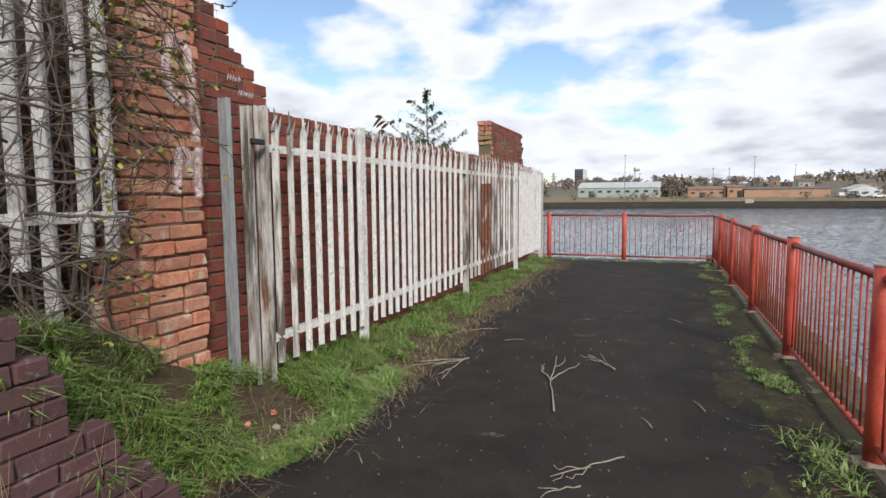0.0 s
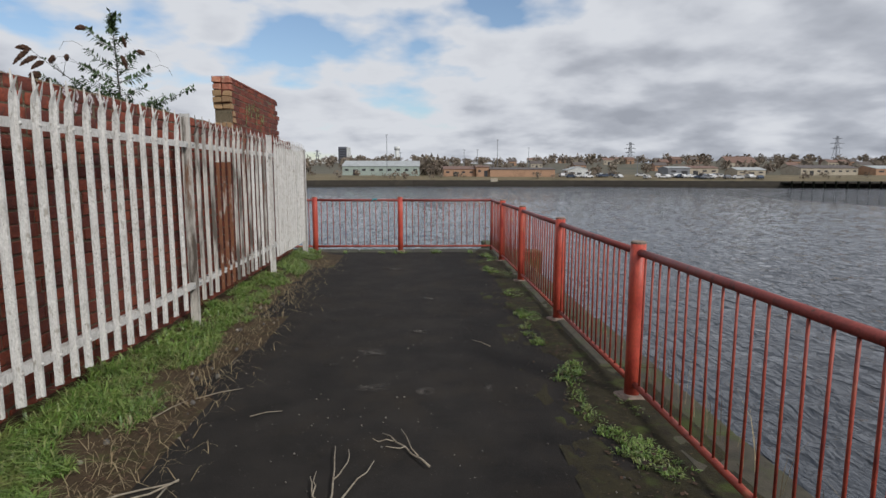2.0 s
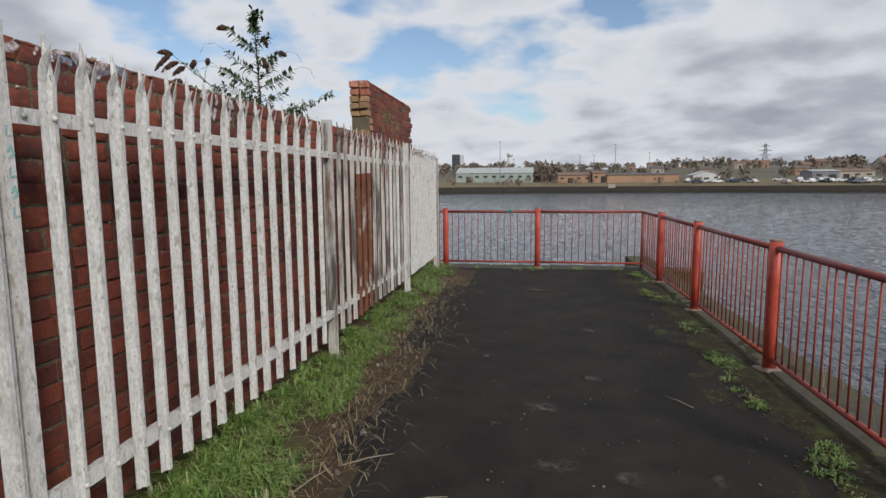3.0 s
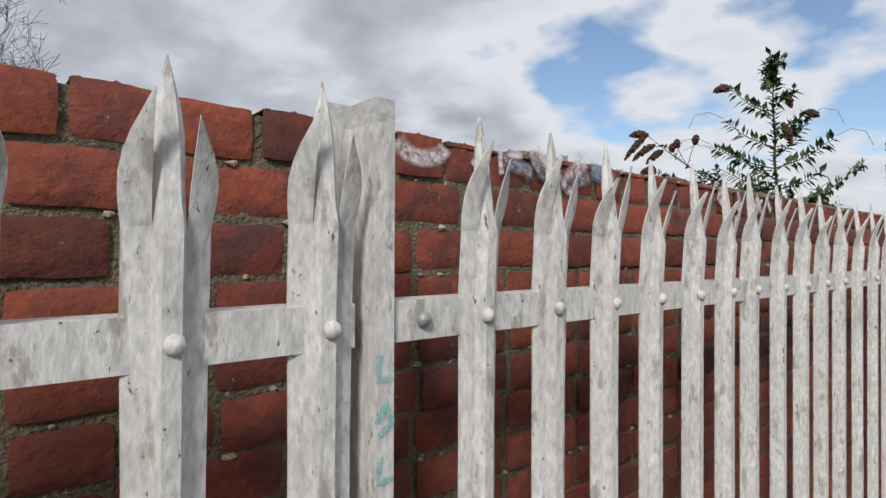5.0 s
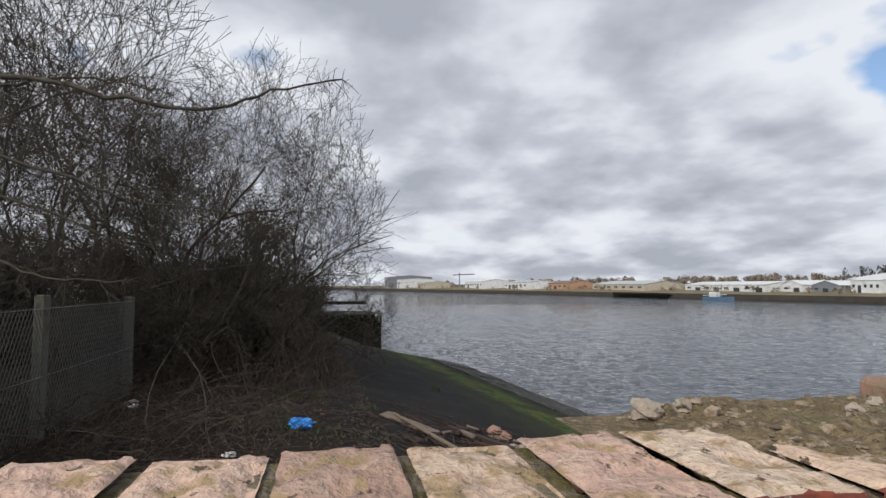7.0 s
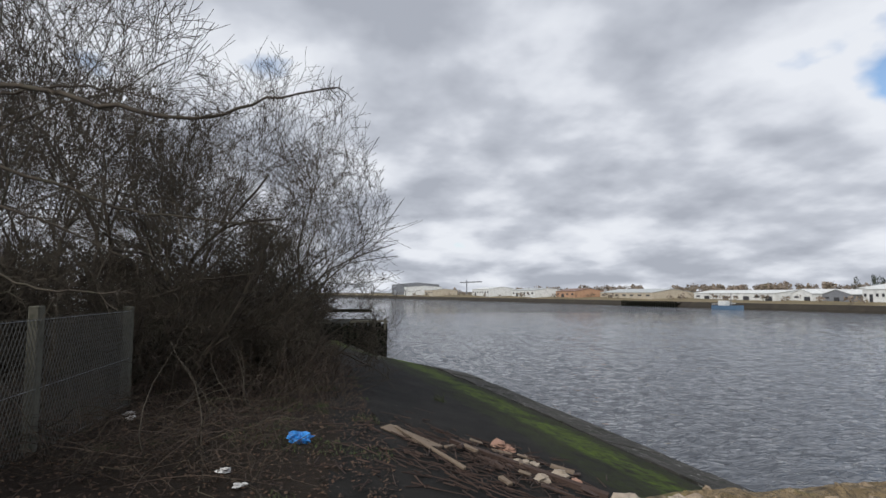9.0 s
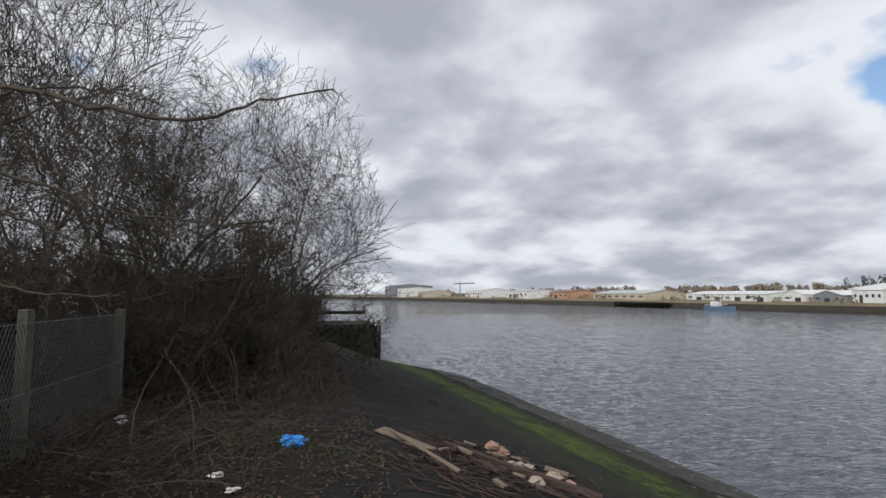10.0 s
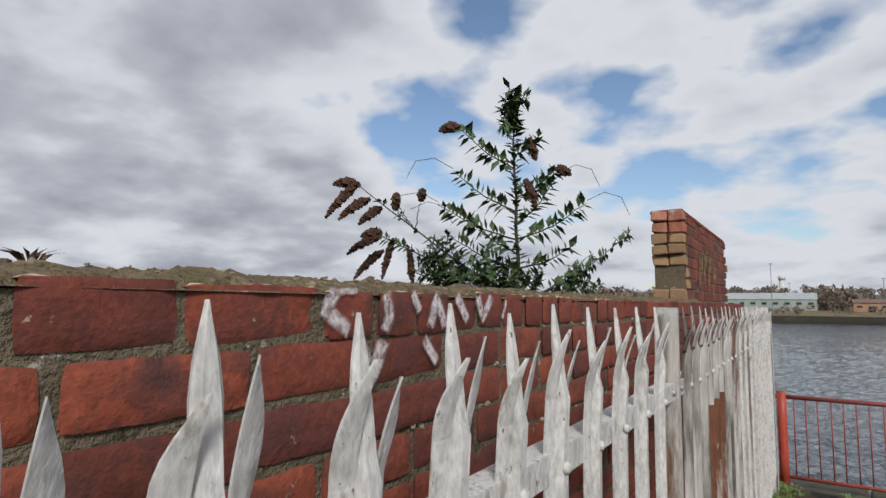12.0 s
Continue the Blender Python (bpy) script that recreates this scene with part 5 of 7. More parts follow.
sprayed(M_PINKPAINT, [(2.06, 1.48), (2.05, 1.60), (2.07, 1.75)], 0.055, PX, pink)
sprayed(M_PINKPAINT, [(2.04, 1.98), (2.06, 1.86), (2.05, 1.8)], 0.055, PX, pink)
green = thing("graffiti", "faded green spray paint on the brick remnant", "graffiti")
for k, (y, z) in enumerate(((9.75, 2.36), (10.0, 2.42), (10.25, 2.38), (10.5, 2.30))):
    sprayed(M_GREENPAINT, [(y, z - 0.12), (y + 0.05, z + 0.12), (y + 0.14, z), (y + 0.18, z + 0.14)], 0.045, -0.366, green)


# ---------------------------------------------------------------- shrub growing out of the wall top
shrub = thing("shrub", "butterfly bush growing out of the wall top, dead flower spikes", "shrub", at=(-0.52, 6.62, TOP))
stems, leaves = Geo(), Geo()
rs = random.Random(4)


def leaf(p, d, ln):
    d = d.normalized()
    u = d.cross(Vector((0.2, 0.1, 1))).normalized()
    up = u.cross(d)
    w = ln * 0.25
    droop = Vector((0, 0, -0.12 * ln))
    leaves.add([p, p + d * ln * 0.4 + u * w, p + d * ln * 0.4 + up * 0.1 * ln, p + d * ln * 0.4 - u * w, p + d * ln + droop], [(0, 1, 2), (0, 2, 3), (1, 4, 2), (2, 4, 3)])


def stem(pts, r0, leafy, ln=0.055, step=0.02, start=0.15):
    pts = [Vector(p) for p in pts]
    fine = []
    n = 14
    for k in range(n + 1):
        t = k / n * (len(pts) - 1)
        i = min(int(t), len(pts) - 2)
        fine.append(pts[i].lerp(pts[i + 1], t - i) + Vector((rs.gauss(0, 0.003), rs.gauss(0, 0.003), 0)))
    stems.tube(fine, [r0 * (1 - 0.8 * k / n) + 0.0008 for k in range(n + 1)], 5)
    total = sum((fine[i + 1] - fine[i]).length for i in range(n))
    for k in range(int(total / step)):
        t = k * step / total
        if t < start or rs.random() > leafy:
            continue
        i = min(int(t * n), n - 1)
        p = fine[i].lerp(fine[i + 1], t * n - i)
        ax = (fine[i + 1] - fine[i]).normalized()
        az = rs.uniform(0, 6.3)
        side = ax.cross(Vector((math.cos(az), math.sin(az), 0.2))).normalized()
        for sgn in (-1, 1):
            leaf(p, side * sgn + ax * 0.5 + Vector((0, 0, rs.uniform(-0.3, 0.3))), ln * rs.uniform(0.6, 1.15))
    return fine


main = stem([(0, 0, 0), (-0.01, 0.01, 0.25), (-0.01, -0.01, 0.50), (-0.01, -0.01, 0.73)], 0.008, 0.95, 0.056, 0.015, 0.05)
for i, end in ((7, (0.06, 0.24, 0.525)), (4, (0.21, 0.17, 0.36)), (2, (0.17, 0.14, 0.20)), (9, (-0.17, -0.15, 0.63)), (6, (-0.20, -0.14, 0.47)), (4, (-0.27, -0.13, 0.35)), (2, (-0.22, -0.10, 0.22)), (10, (0.07, 0.08, 0.64)), (5, (0.12, 0.10, 0.46)), (3, (-0.14, -0.16, 0.30))):
    p, e = main[i], Vector(end)
    stem([p, p.lerp(e, 0.5) + Vector((0, 0, -0.02)), e], 0.003, 0.95, 0.062, 0.016, 0.1)
for k in range(7):
    p = main[12 + k % 3]
    stem([p, p + Vector((rs.uniform(-0.03, 0.03), rs.uniform(-0.03, 0.03), 0.03)), p + Vector((rs.uniform(-0.06, 0.06), rs.uniform(-0.06, 0.06), rs.uniform(0.02, 0.07)))], 0.002, 1.0, 0.055, 0.012, 0.0)
stem([(0, 0, 0), (-0.25, 0.03, 0.12), (-0.46, -0.05, 0.29), (-0.55, -0.27, 0.43)], 0.005, 0.35, 0.042, 0.022, 0.3)
stem([(-0.02, 0, 0), (-0.30, 0.06, 0.10), (-0.55, 0.10, 0.20), (-0.68, -0.02, 0.28)], 0.005, 0.8, 0.05, 0.016, 0.3)
for x, y, z in ((-0.42, -0.20, 0.36), (-0.36, -0.12, 0.38), (-0.50, -0.10, 0.36)):
    stem([(-0.44, -0.04, 0.27), (x, y, z)], 0.0018, 0.2, 0.03, 0.02, 0.5)
stem([(0, 0.10, 0), (-0.02, 0.60, 0.08), (-0.06, 1.25, 0.26), (-0.09, 1.95, 0.46)], 0.0045, 0.6, 0.06, 0.024, 0.2)
stem([(0, 0.15, 0), (-0.02, 0.55, 0.10), (-0.03, 0.95, 0.24)], 0.004, 0.45, 0.046, 0.026, 0.2)
for k in range(16):
    a, b = rs.uniform(-0.16, 0.30), rs.uniform(-0.10, 0.06)
    stem([(b, a * 0.6, 0), (b * 1.3, a * 0.8, 0.06), (b * 1.5, a, rs.uniform(0.08, 0.17))], 0.003, 0.95, 0.052, 0.014, 0.05)
for k in range(12):
    a, b = rs.uniform(-0.08, 0.14), rs.uniform(-0.50, -0.22)
    stem([(b * 0.7, a * 0.7, 0.05), (b, a, 0.10), (b + rs.uniform(-0.08, 0.08), a + rs.uniform(-0.06, 0.06), rs.uniform(0.15, 0.26))], 0.003, 0.9, 0.048, 0.015, 0.05)
for k in range(8):
    a = rs.uniform(0.5, 0.9)
    stem([(0, a - 0.1, 0), (0.0, a, 0.06), (rs.uniform(-0.05, 0.05), a + rs.uniform(-0.05, 0.1), rs.uniform(0.08, 0.16))], 0.003, 0.9, 0.048, 0.016, 0.05)
part("branchwork", stems, M_BARK, shrub, smooth=True)["kind"] = "stuff"
part("foliage", leaves, M_LEAF, shrub)["kind"] = "stuff"


def spike(tip, d, ln):
    g = Geo()
    d = Vector(d).normalized()
    p = Vector(tip)
    for k in range(16):
        t = k / 15
        q = p + d * ln * t + Vector((0, 0, -0.35 * ln * t * t))
        g.blob(q, 0.004 + 0.014 * math.sin(math.pi * (0.12 + 0.82 * t)), k, 0.45, 5)
    part("flower_spike", g, M_SPIKE, shrub, "brown dead flower spike")


for tip, d, ln in (((-0.55, -0.27, 0.43), (-0.6, -0.6, 0.3), 0.10), ((-0.56, -0.28, 0.42), (-0.5, -0.5, -0.5), 0.13), ((-0.54, -0.22, 0.38), (-0.6, -0.6, -0.3), 0.12), ((-0.52, -0.17, 0.35), (-0.7, -0.7, -0.4), 0.09),
                   ((-0.66, 0.0, 0.28), (-0.6, -0.6, 0.1), 0.08), ((-0.66, 0.0, 0.26), (-0.7, -0.7, -0.2), 0.14), ((-0.62, 0.04, 0.25), (-0.2, -0.2, -0.8), 0.13), ((-0.66, 0.02, 0.20), (-0.7, -0.7, -0.6), 0.14),
                   ((-0.56, 0.08, 0.20), (0.1, 0.1, -0.9), 0.11), ((-0.42, -0.20, 0.36), (0, 0, 1), 0.04), ((-0.36, -0.12, 0.38), (0.1, 0.1, 1), 0.05), ((-0.50, -0.10, 0.36), (0, 0, 1), 0.04),
                   ((-0.17, -0.15, 0.63), (-0.7, -0.7, 0.1), 0.07), ((0.02, 0.03, 0.44), (0.3, 0.1, -0.6), 0.08), ((0.06, 0.24, 0.525), (0.6, 0.6, 0.0), 0.06), ((0.03, 0.04, 0.60), (0.3, 0.2, -0.8), 0.06)):
    spike(tip, d, ln)
for x0, y0, z0, sg in ((0.21, 0.17, 0.37, 1), (0.06, 0.28, 0.52, 1), (-0.27, -0.13, 0.36, -1), (-0.20, -0.14, 0.48, -1), (-0.46, -0.05, 0.36, 1)):
    wisp = Geo().tube([(x0, y0, z0), (x0 + 0.05 * sg, y0 + 0.05 * sg, z0 + 0.035), (x0 + 0.10 * sg, y0 + 0.10 * sg, z0 + 0.02), (x0 + 0.125 * sg, y0 + 0.125 * sg, z0 - 0.05)], 0.0012, 4)
    part("wisp", wisp, M_BARK, shrub)
weed = Geo()
for k in range(14):
    a = k * 2.4
    leaf_d = Vector((math.cos(a), math.sin(a), 0.6))
    weed.add([Vector((-0.42, 5.02, TOP + 0.01)), Vector((-0.42, 5.02, TOP + 0.02)) + leaf_d * 0.02 + Vector((0.006, 0, 0)), Vector((-0.42, 5.02, TOP + 0.01)) + leaf_d * 0.045, Vector((-0.42, 5.02, TOP + 0.02)) + leaf_d * 0.02 - Vector((0.006, 0, 0))], [(0, 1, 2, 3)])
tagged(part("weed", weed, M_SPIKE), "small withered brown weed rooted in the wall top", "weed")


# ---------------------------------------------------------------- behind the wall: trees, scrub, chain-link fence
def bare_tree(name, at, height, stems_n, spread_r, seed, label, fine=5):
    rr = random.Random(seed)
    trunk, crown = Geo(), Geo()

    def grow(p, d, ln, r, lev):
        segs = 7 if lev == 0 else 5 if lev == 1 else 4 if lev == 2 else 3
        pts, rad = [p.copy()], [r]
        for s in range(segs):
            d = (d + Vector((rr.gauss(0, 0.13), rr.gauss(0, 0.13), rr.gauss(0.03, 0.10)))).normalized()
            p = p + d * ln / segs
            pts.append(p.copy())
            rad.append(max(0.0028, r * (1 - (0.72 if lev == 0 else 0.6) * (s + 1) / segs)))
            if lev < 3 and s >= (1 if lev == 0 else 0):
                n = {0: 2, 1: 2, 2: fine - 3}[lev]
                for _ in range(n + (rr.random() < 0.5)):
                    az, tl = rr.uniform(0, 6.283), rr.uniform(0.5, 1.15)
                    u = d.cross(Vector((math.cos(az), math.sin(az), 0.3))).normalized()
                    nd = (d * math.cos(tl) + u * math.sin(tl) + Vector((0, 0, 0.10))).normalized()
                    grow(p, nd, ln * rr.uniform(0.36, 0.60) * (1 - 0.35 * s / segs), rad[-1] * 0.58, lev + 1)
        (trunk if lev < 1 else crown).tube(pts, rad, 6 if lev == 0 else 4 if lev == 1 else 3, cap=False)

    for k in range(stems_n):
        a = 6.283 * k / stems_n + rr.uniform(-0.5, 0.5)
        t = rr.uniform(0.25, 1.0) * spread_r
        d = Vector((math.cos(a) * t, math.sin(a) * t, 1)).normalized()
        grow(Vector((rr.uniform(-0.2, 0.2), rr.uniform(-0.2, 0.2), -0.1)), d, height * rr.uniform(0.62, 0.8), 0.05 + 0.009 * height * rr.uniform(0.5, 1), 0)
    ob = thing(name, label, "bush" if name == "bush" else "tree", at=(at[0], at[1], back_z(*at)))
    part("trunk", trunk, M_BARK, ob, smooth=True)
    part("crown", crown, M_BARK, ob)
    return ob


def fan_tree(at, stems_n, seed, label, dome, first, levels=8, lean=0.55, thick=0.085, twig_r=0.0065):
    """A bare tree of forking, upward-sweeping limbs within a rounded crown. dome: middle y, middle z, half width, half height."""
    rr = random.Random(seed)
    limbs, crown = Geo(), Geo()
    zb = back_z(*at)

    def outside(p):
        return math.hypot(p.x / dome[2], (p.y + at[1] - dome[0]) / dome[2], max(0.0, p.z + zb - dome[1]) / dome[3])

    def grow(p, d, ln, r, lev):
        o = outside(p)
        if lev > 2 and o > rr.uniform(0.95, 1.06):
            return
        pts, rad = [p], [r]
        n = 4 if lev < 3 else 2
        for s in range(n):
            d = (d + Vector((rr.gauss(0, 0.15), rr.gauss(0, 0.15), rr.gauss(0.015, 0.10)))).normalized()
            p = p + d * ln / n
            pts.append(p)
            rad.append(max(twig_r, r * (1 - 0.26 * (s + 1) / n)))
        (limbs if lev < 3 else crown).tube(pts, rad, 6 if lev < 2 else 4 if lev < 4 else 3, cap=False)
        if lev == levels:
            return
        az = rr.uniform(0, 6.283)
        kids = 3 if rr.random() < 0.28 else 2
        for k in range(kids):
            a = az + 6.283 * k / kids + rr.uniform(-0.4, 0.4)
            u = d.cross(Vector((math.cos(a), math.sin(a), 0.31))).normalized()
            tl = rr.uniform(0.3, 0.95) if k else rr.uniform(0.1, 0.45)
            grow(p, (d * math.cos(tl) + u * math.sin(tl)).normalized(), ln * rr.uniform(0.68, 0.93), rad[-1] * (0.84 if k == 0 else 0.68), lev + 1)
        if lev > 0 and rr.random() < 0.75:
            a = rr.uniform(0, 6.283)
            u = d.cross(Vector((math.cos(a), math.sin(a), 0.31))).normalized()
            grow(pts[len(pts) // 2], (d * 0.7 + u * 0.7).normalized(), ln * 0.6, rad[-1] * 0.5, min(levels, lev + 2))

    for k in range(stems_n):
        a = 6.283 * k / stems_n + rr.uniform(-0.4, 0.4)
        t = rr.uniform(0.2, 1.0) * lean
        grow(Vector((rr.uniform(-0.3, 0.3), rr.uniform(-0.3, 0.3), -0.15)), Vector((math.cos(a) * t, math.sin(a) * t, 1)).normalized(), first * rr.uniform(0.8, 1.15), thick * rr.uniform(0.7, 1.1), 0)
    ob = thing("tree", label, "tree", at=(at[0], at[1], zb))
    part("trunk", limbs, M_BARK, ob, smooth=True)
    part("crown", crown, M_BARK, ob)
    return ob


fan_tree((-19.0, 2.2), 9, 3, "bare spreading alder tree at the water's edge", (1.9, 3.6, 4.1, 6.5), 2.3, 8, 0.95, 0.08)
fan_tree((-20.0, 3.2), 6, 17, "low bare willow leaning over the slipway", (2.4, 2.0, 3.8, 2.8), 1.2, 8, 1.5, 0.06)
fan_tree((-15.5, -0.2), 5, 5, "tall bare tree in the scrub", (-0.9, 4.0, 2.7, 5.3), 2.2, 8, 0.6)
fan_tree((-12.5, -1.4), 3, 8, "tall bare tree behind the wire fence", (-2.0, 4.5, 3.8, 6.6), 2.3, 8, 0.8)
fan_tree((-9.4, -2.4), 4, 13, "tall bare tree behind the wire fence", (-2.0, 4.5, 4.1, 6.5), 2.3, 7, 0.95, 0.08, 0.0055)
fan_tree((-18.0, -4.2), 4, 21, "tall bare tree deep in the scrub", (-4.8, 5.0, 4.4, 7.5), 2.6, 8, 0.75)
fan_tree((-23.0, -1.5), 5, 41, "bare tree behind the alder", (-2.0, 4.0, 4.0, 5.5), 2.2, 8, 0.8)
fan_tree((-13.5, -6.0), 4, 47, "bare tree at the back of the scrub", (-6.5, 4.0, 4.0, 7.0), 2.5, 7, 0.8)
fan_tree((-22.0, -7.5), 6, 53, "bare tree at the back of the scrub", (-8.0, 4.0, 4.6, 7.0), 2.3, 8, 0.8)
for k in range(7):
    fan_tree((-14.5 - 2.0 * k, -4.6 + 0.95 * k), 6, 60 + k, "dense leafless thicket bush at the back of the scrub", (-4.6 + 0.95 * k, 1.8, 2.4, 2.2), 0.9, 7, 1.2, 0.04)
bare_tree("tree", (-13.5, 0.8), 5.0, 4, 0.6, 26, "young bare multi-stemmed tree", 4)
bare_tree("tree", (-26.0, 1.0), 7.0, 4, 0.5, 31, "bare tree further along the bank", 4)


rq = random.Random(77)
for k in range(13):
    x = -10.8 - 17 * (k / 12) + rq.uniform(-0.5, 0.5)
    y = (-1.6, 0.6, 2.4)[k % 3] + rq.uniform(-0.6, 0.6)
    if x > -12:
        y = min(y, 0.2)
    bare_tree("bush", (x, y), rq.uniform(2.2, 3.6), 5, 0.95, 100 + k, "leafless tangled bush in the scrub", 4)
for k in range(5):
    bare_tree("bush", (-3.5 - 1.7 * k, -0.9 + rq.uniform(-0.5, 0.2)), rq.uniform(2.2, 3.2), 4, 0.9, 140 + k, "leafless bush behind the wire fence", 4)


def bough(pts, r0, seed, label):
    """A long branch reaching out of the tree, with side twigs."""
    rr = random.Random(seed)
    pts = [Vector(p) for p in pts]
    g = Geo()
    fine = []
    n = 30
    for k in range(n + 1):
        t = k / n * (len(pts) - 1)
        i = min(int(t), len(pts) - 2)
        u = t - i
        p0, p1, p2, p3 = pts[max(i - 1, 0)], pts[i], pts[i + 1], pts[min(i + 2, len(pts) - 1)]
        fine.append((p1 * 2 + (p2 - p0) * u + (p0 * 2 - p1 * 5 + p2 * 4 - p3) * u * u + (p1 * 3 - p0 - p2 * 3 + p3) * u * u * u) * 0.5 + Vector((0, 0, rr.gauss(0, 0.012))))
    g.tube(fine, [r0 * (1 - 0.85 * k / n) + 0.002 for k in range(n + 1)], 6)
    tw = Geo()
    for k in range(3, n + 1):
        for _ in range(rr.randint(1, 2) if k < n - 1 else 5):
            d = Vector((rr.gauss(0, 1), rr.gauss(0.3, 1), rr.gauss(-0.1, 0.8))).normalized()
            p = fine[k]
            ln = rr.uniform(0.08, 0.75) * (1.2 - 0.95 * k / n)
            e = p + d * ln + Vector((0, 0, -0.12 * ln))
            tw.tube([p, p + d * ln * 0.5, e], [0.0045, 0.0035, 0.002], 3)
            for _ in range(3 if ln > 0.2 else 0):
                q = p.lerp(e, rr.uniform(0.3, 0.95))
                f = (d + Vector((rr.gauss(0, 0.6), rr.gauss(0, 0.6), rr.gauss(0, 0.6)))).normalized() * ln * rr.uniform(0.25, 0.5)
                tw.tube([q, q + f * 0.5 + Vector((0, 0, 0.01)), q + f], [0.003, 0.0024, 0.0015], 3)
    ob = thing("overhanging_branch", label, "branch")
    part("limb", g, M_BARK, ob, smooth=True)
    part("twig_spray", tw, M_BARK, ob)["kind"] = "stuff"


bough([(-7.0, -3.4, 3.0), (-6.2, -1.0, 4.1), (-5.6, 1.0, 4.15), (-5.2, 2.0, 3.92), (-5.1, 2.8, 3.80), (-5.0, 3.4, 3.98), (-4.98, 4.02, 4.13)], 0.035, 2, "long bare branch hanging over from the trees")
bough([(-8.4, -3.2, 3.6), (-7.2, -0.6, 3.85), (-7.0, 0.8, 3.55), (-7.0, 1.8, 3.22), (-7.0, 3.4, 3.10)], 0.03, 6, "thin bare branch sweeping low from the trees")
bough([(-8.0, -3.0, 2.4), (-7.0, -0.5, 2.75), (-6.8, 0.9, 2.35), (-6.6, 1.8, 2.30)], 0.025, 9, "low bare branch over the wire fence")
bough([(-6.6, -3.3, 4.2), (-5.8, -0.5, 5.0), (-5.4, 1.0, 5.1), (-5.2, 2.2, 4.85)], 0.03, 14, "high bare branch hanging over from the trees")
bough([(-7.5, -3.0, 5.2), (-6.4, -0.3, 5.7), (-6.0, 1.2, 5.7), (-5.9, 2.6, 5.45)], 0.03, 19, "high bare branch hanging over from the trees")
bough([(-7.2, -2.8, 5.0), (-6.2, -0.2, 5.1), (-5.8, 1.4, 5.35), (-5.6, 2.2, 5.25)], 0.03, 27, "high bare branch hanging over from the trees")
bough([(-8.6, -3.0, 4.4), (-7.6, -0.4, 4.6), (-7.3, 1.0, 4.75), (-7.2, 2.0, 4.6)], 0.03, 31, "bare branch reaching out of the trees")
bough([(-8.8, -2.6, 3.4), (-8.0, -0.8, 3.5), (-7.8, 0.4, 3.2), (-7.7, 1.4, 2.75)], 0.028, 35, "bare branch reaching out of the trees")

# bramble thicket
bram = Geo()
rb = random.Random(9)
for k in range(5200):
    x = -6.2 - 24 * rb.random() ** 1.25
    y = rb.uniform(-3.5, 4.3 if x < -11 else 3.4)
    if x > -10.6 and (y > 0.4 and rb.random() < 0.35):
        continue
    z = back_z(x, y)
    az, h, ln = rb.uniform(0, 6.283), rb.uniform(0.10, 0.55) * (0.6 if x > -10.6 else 1.6), rb.uniform(0.6, 2.2)
    wob = [rb.gauss(0, 0.07) for _ in range(6)]
    pts = [(x + math.cos(az) * ln * t + wob[i], y + math.sin(az) * ln * t * 0.7 + wob[5 - i], z + 0.02 + h * 4 * t * (1 - t * rb.uniform(0.6, 0.95))) for i, t in enumerate((0, 0.2, 0.4, 0.6, 0.8, 1.0))]
    r = rb.uniform(0.0025, 0.006)
    bram.tube(pts, [r, r, r * 0.9, r * 0.8, r * 0.6, r * 0.4], 3, cap=False)
tagged(part("bramble_thicket", bram, M_BRAMBLE), "brown leafless bramble and scrub stems, dense", "scrub", kind="stuff")
pale_stems = Geo()
for k in range(20):
    x, y = rb.uniform(-11.5, -6.2), rb.uniform(0.9, 3.2)
    p = Vector((x, y, back_z(x, y)))
    d = Vector((rb.gauss(0, 0.3), rb.gauss(0.1, 0.4), 1)).normalized()
    pts = [p]
    for s in range(7):
        d = (d + Vector((rb.gauss(0, 0.16), rb.gauss(0.03, 0.18), -0.09))).normalized()
        pts.append(pts[-1] + d * rb.uniform(0.15, 0.34))
    pale_stems.tube(pts, [0.009 - 0.001 * s for s in range(8)], 4)
tagged(part("sapling_stems", pale_stems, M_BARK_PALE, smooth=True), "pale thin sapling stems rising from the scrub", "scrub", kind="stuff")
litter = Geo()
for k in range(20000):
    x, y = -1 - 22 * rb.random() ** 1.2, min(4.8 - abs(rb.gauss(0, 0.3)), rb.gauss(1.6, 2.3))
    z = back_z(x, y) + 0.03
    a, s, t = rb.uniform(0, 6.283), rb.uniform(0.012, 0.034), rb.uniform(-0.5, 0.5)
    c, w = Vector((math.cos(a), math.sin(a), t)) * s, Vector((-math.sin(a), math.cos(a), rb.uniform(-0.4, 0.4))) * s * 0.6
    p = Vector((x, y, z))
    litter.add([p - c, p + w, p + c, p - w], [(0, 1, 2, 3)])
tagged(part("leaf_litter", litter, M_DEADLEAF), "fallen brown leaves over the rough ground", "dead leaves", kind="stuff")
g = Geo()
for k in range(9000):
    x, y = -6 - 12 * rb.random(), rb.uniform(2.6, 4.9)
    if noise.noise(Vector((x * 0.8, y * 0.8, 3))) > 0.12:
        blade(g, x, y, back_z(x, y) + 0.02, rb.uniform(0.015, 0.05), 0.005, rb.uniform(0.9, 1.9), rb.uniform(0, 6.3))
for k in range(70):
    blade(g, -16.6 + rb.gauss(0, 0.12), 7.2 + rb.gauss(0, 0.1), -0.92, rb.uniform(0.15, 0.4), 0.006, rb.uniform(0.2, 0.8), rb.uniform(0, 6.3))
M_MOSSGRASS = material("dull_moss", [(0.030, 0.045, 0.012), (0.055, 0.072, 0.020), (0.040, 0.042, 0.016)], 3, 0.85, 0, 40, vary="island")
tagged(part("moss_grass", g, M_MOSSGRASS), "short green grass and moss beside the slipway", "grass", kind="stuff")

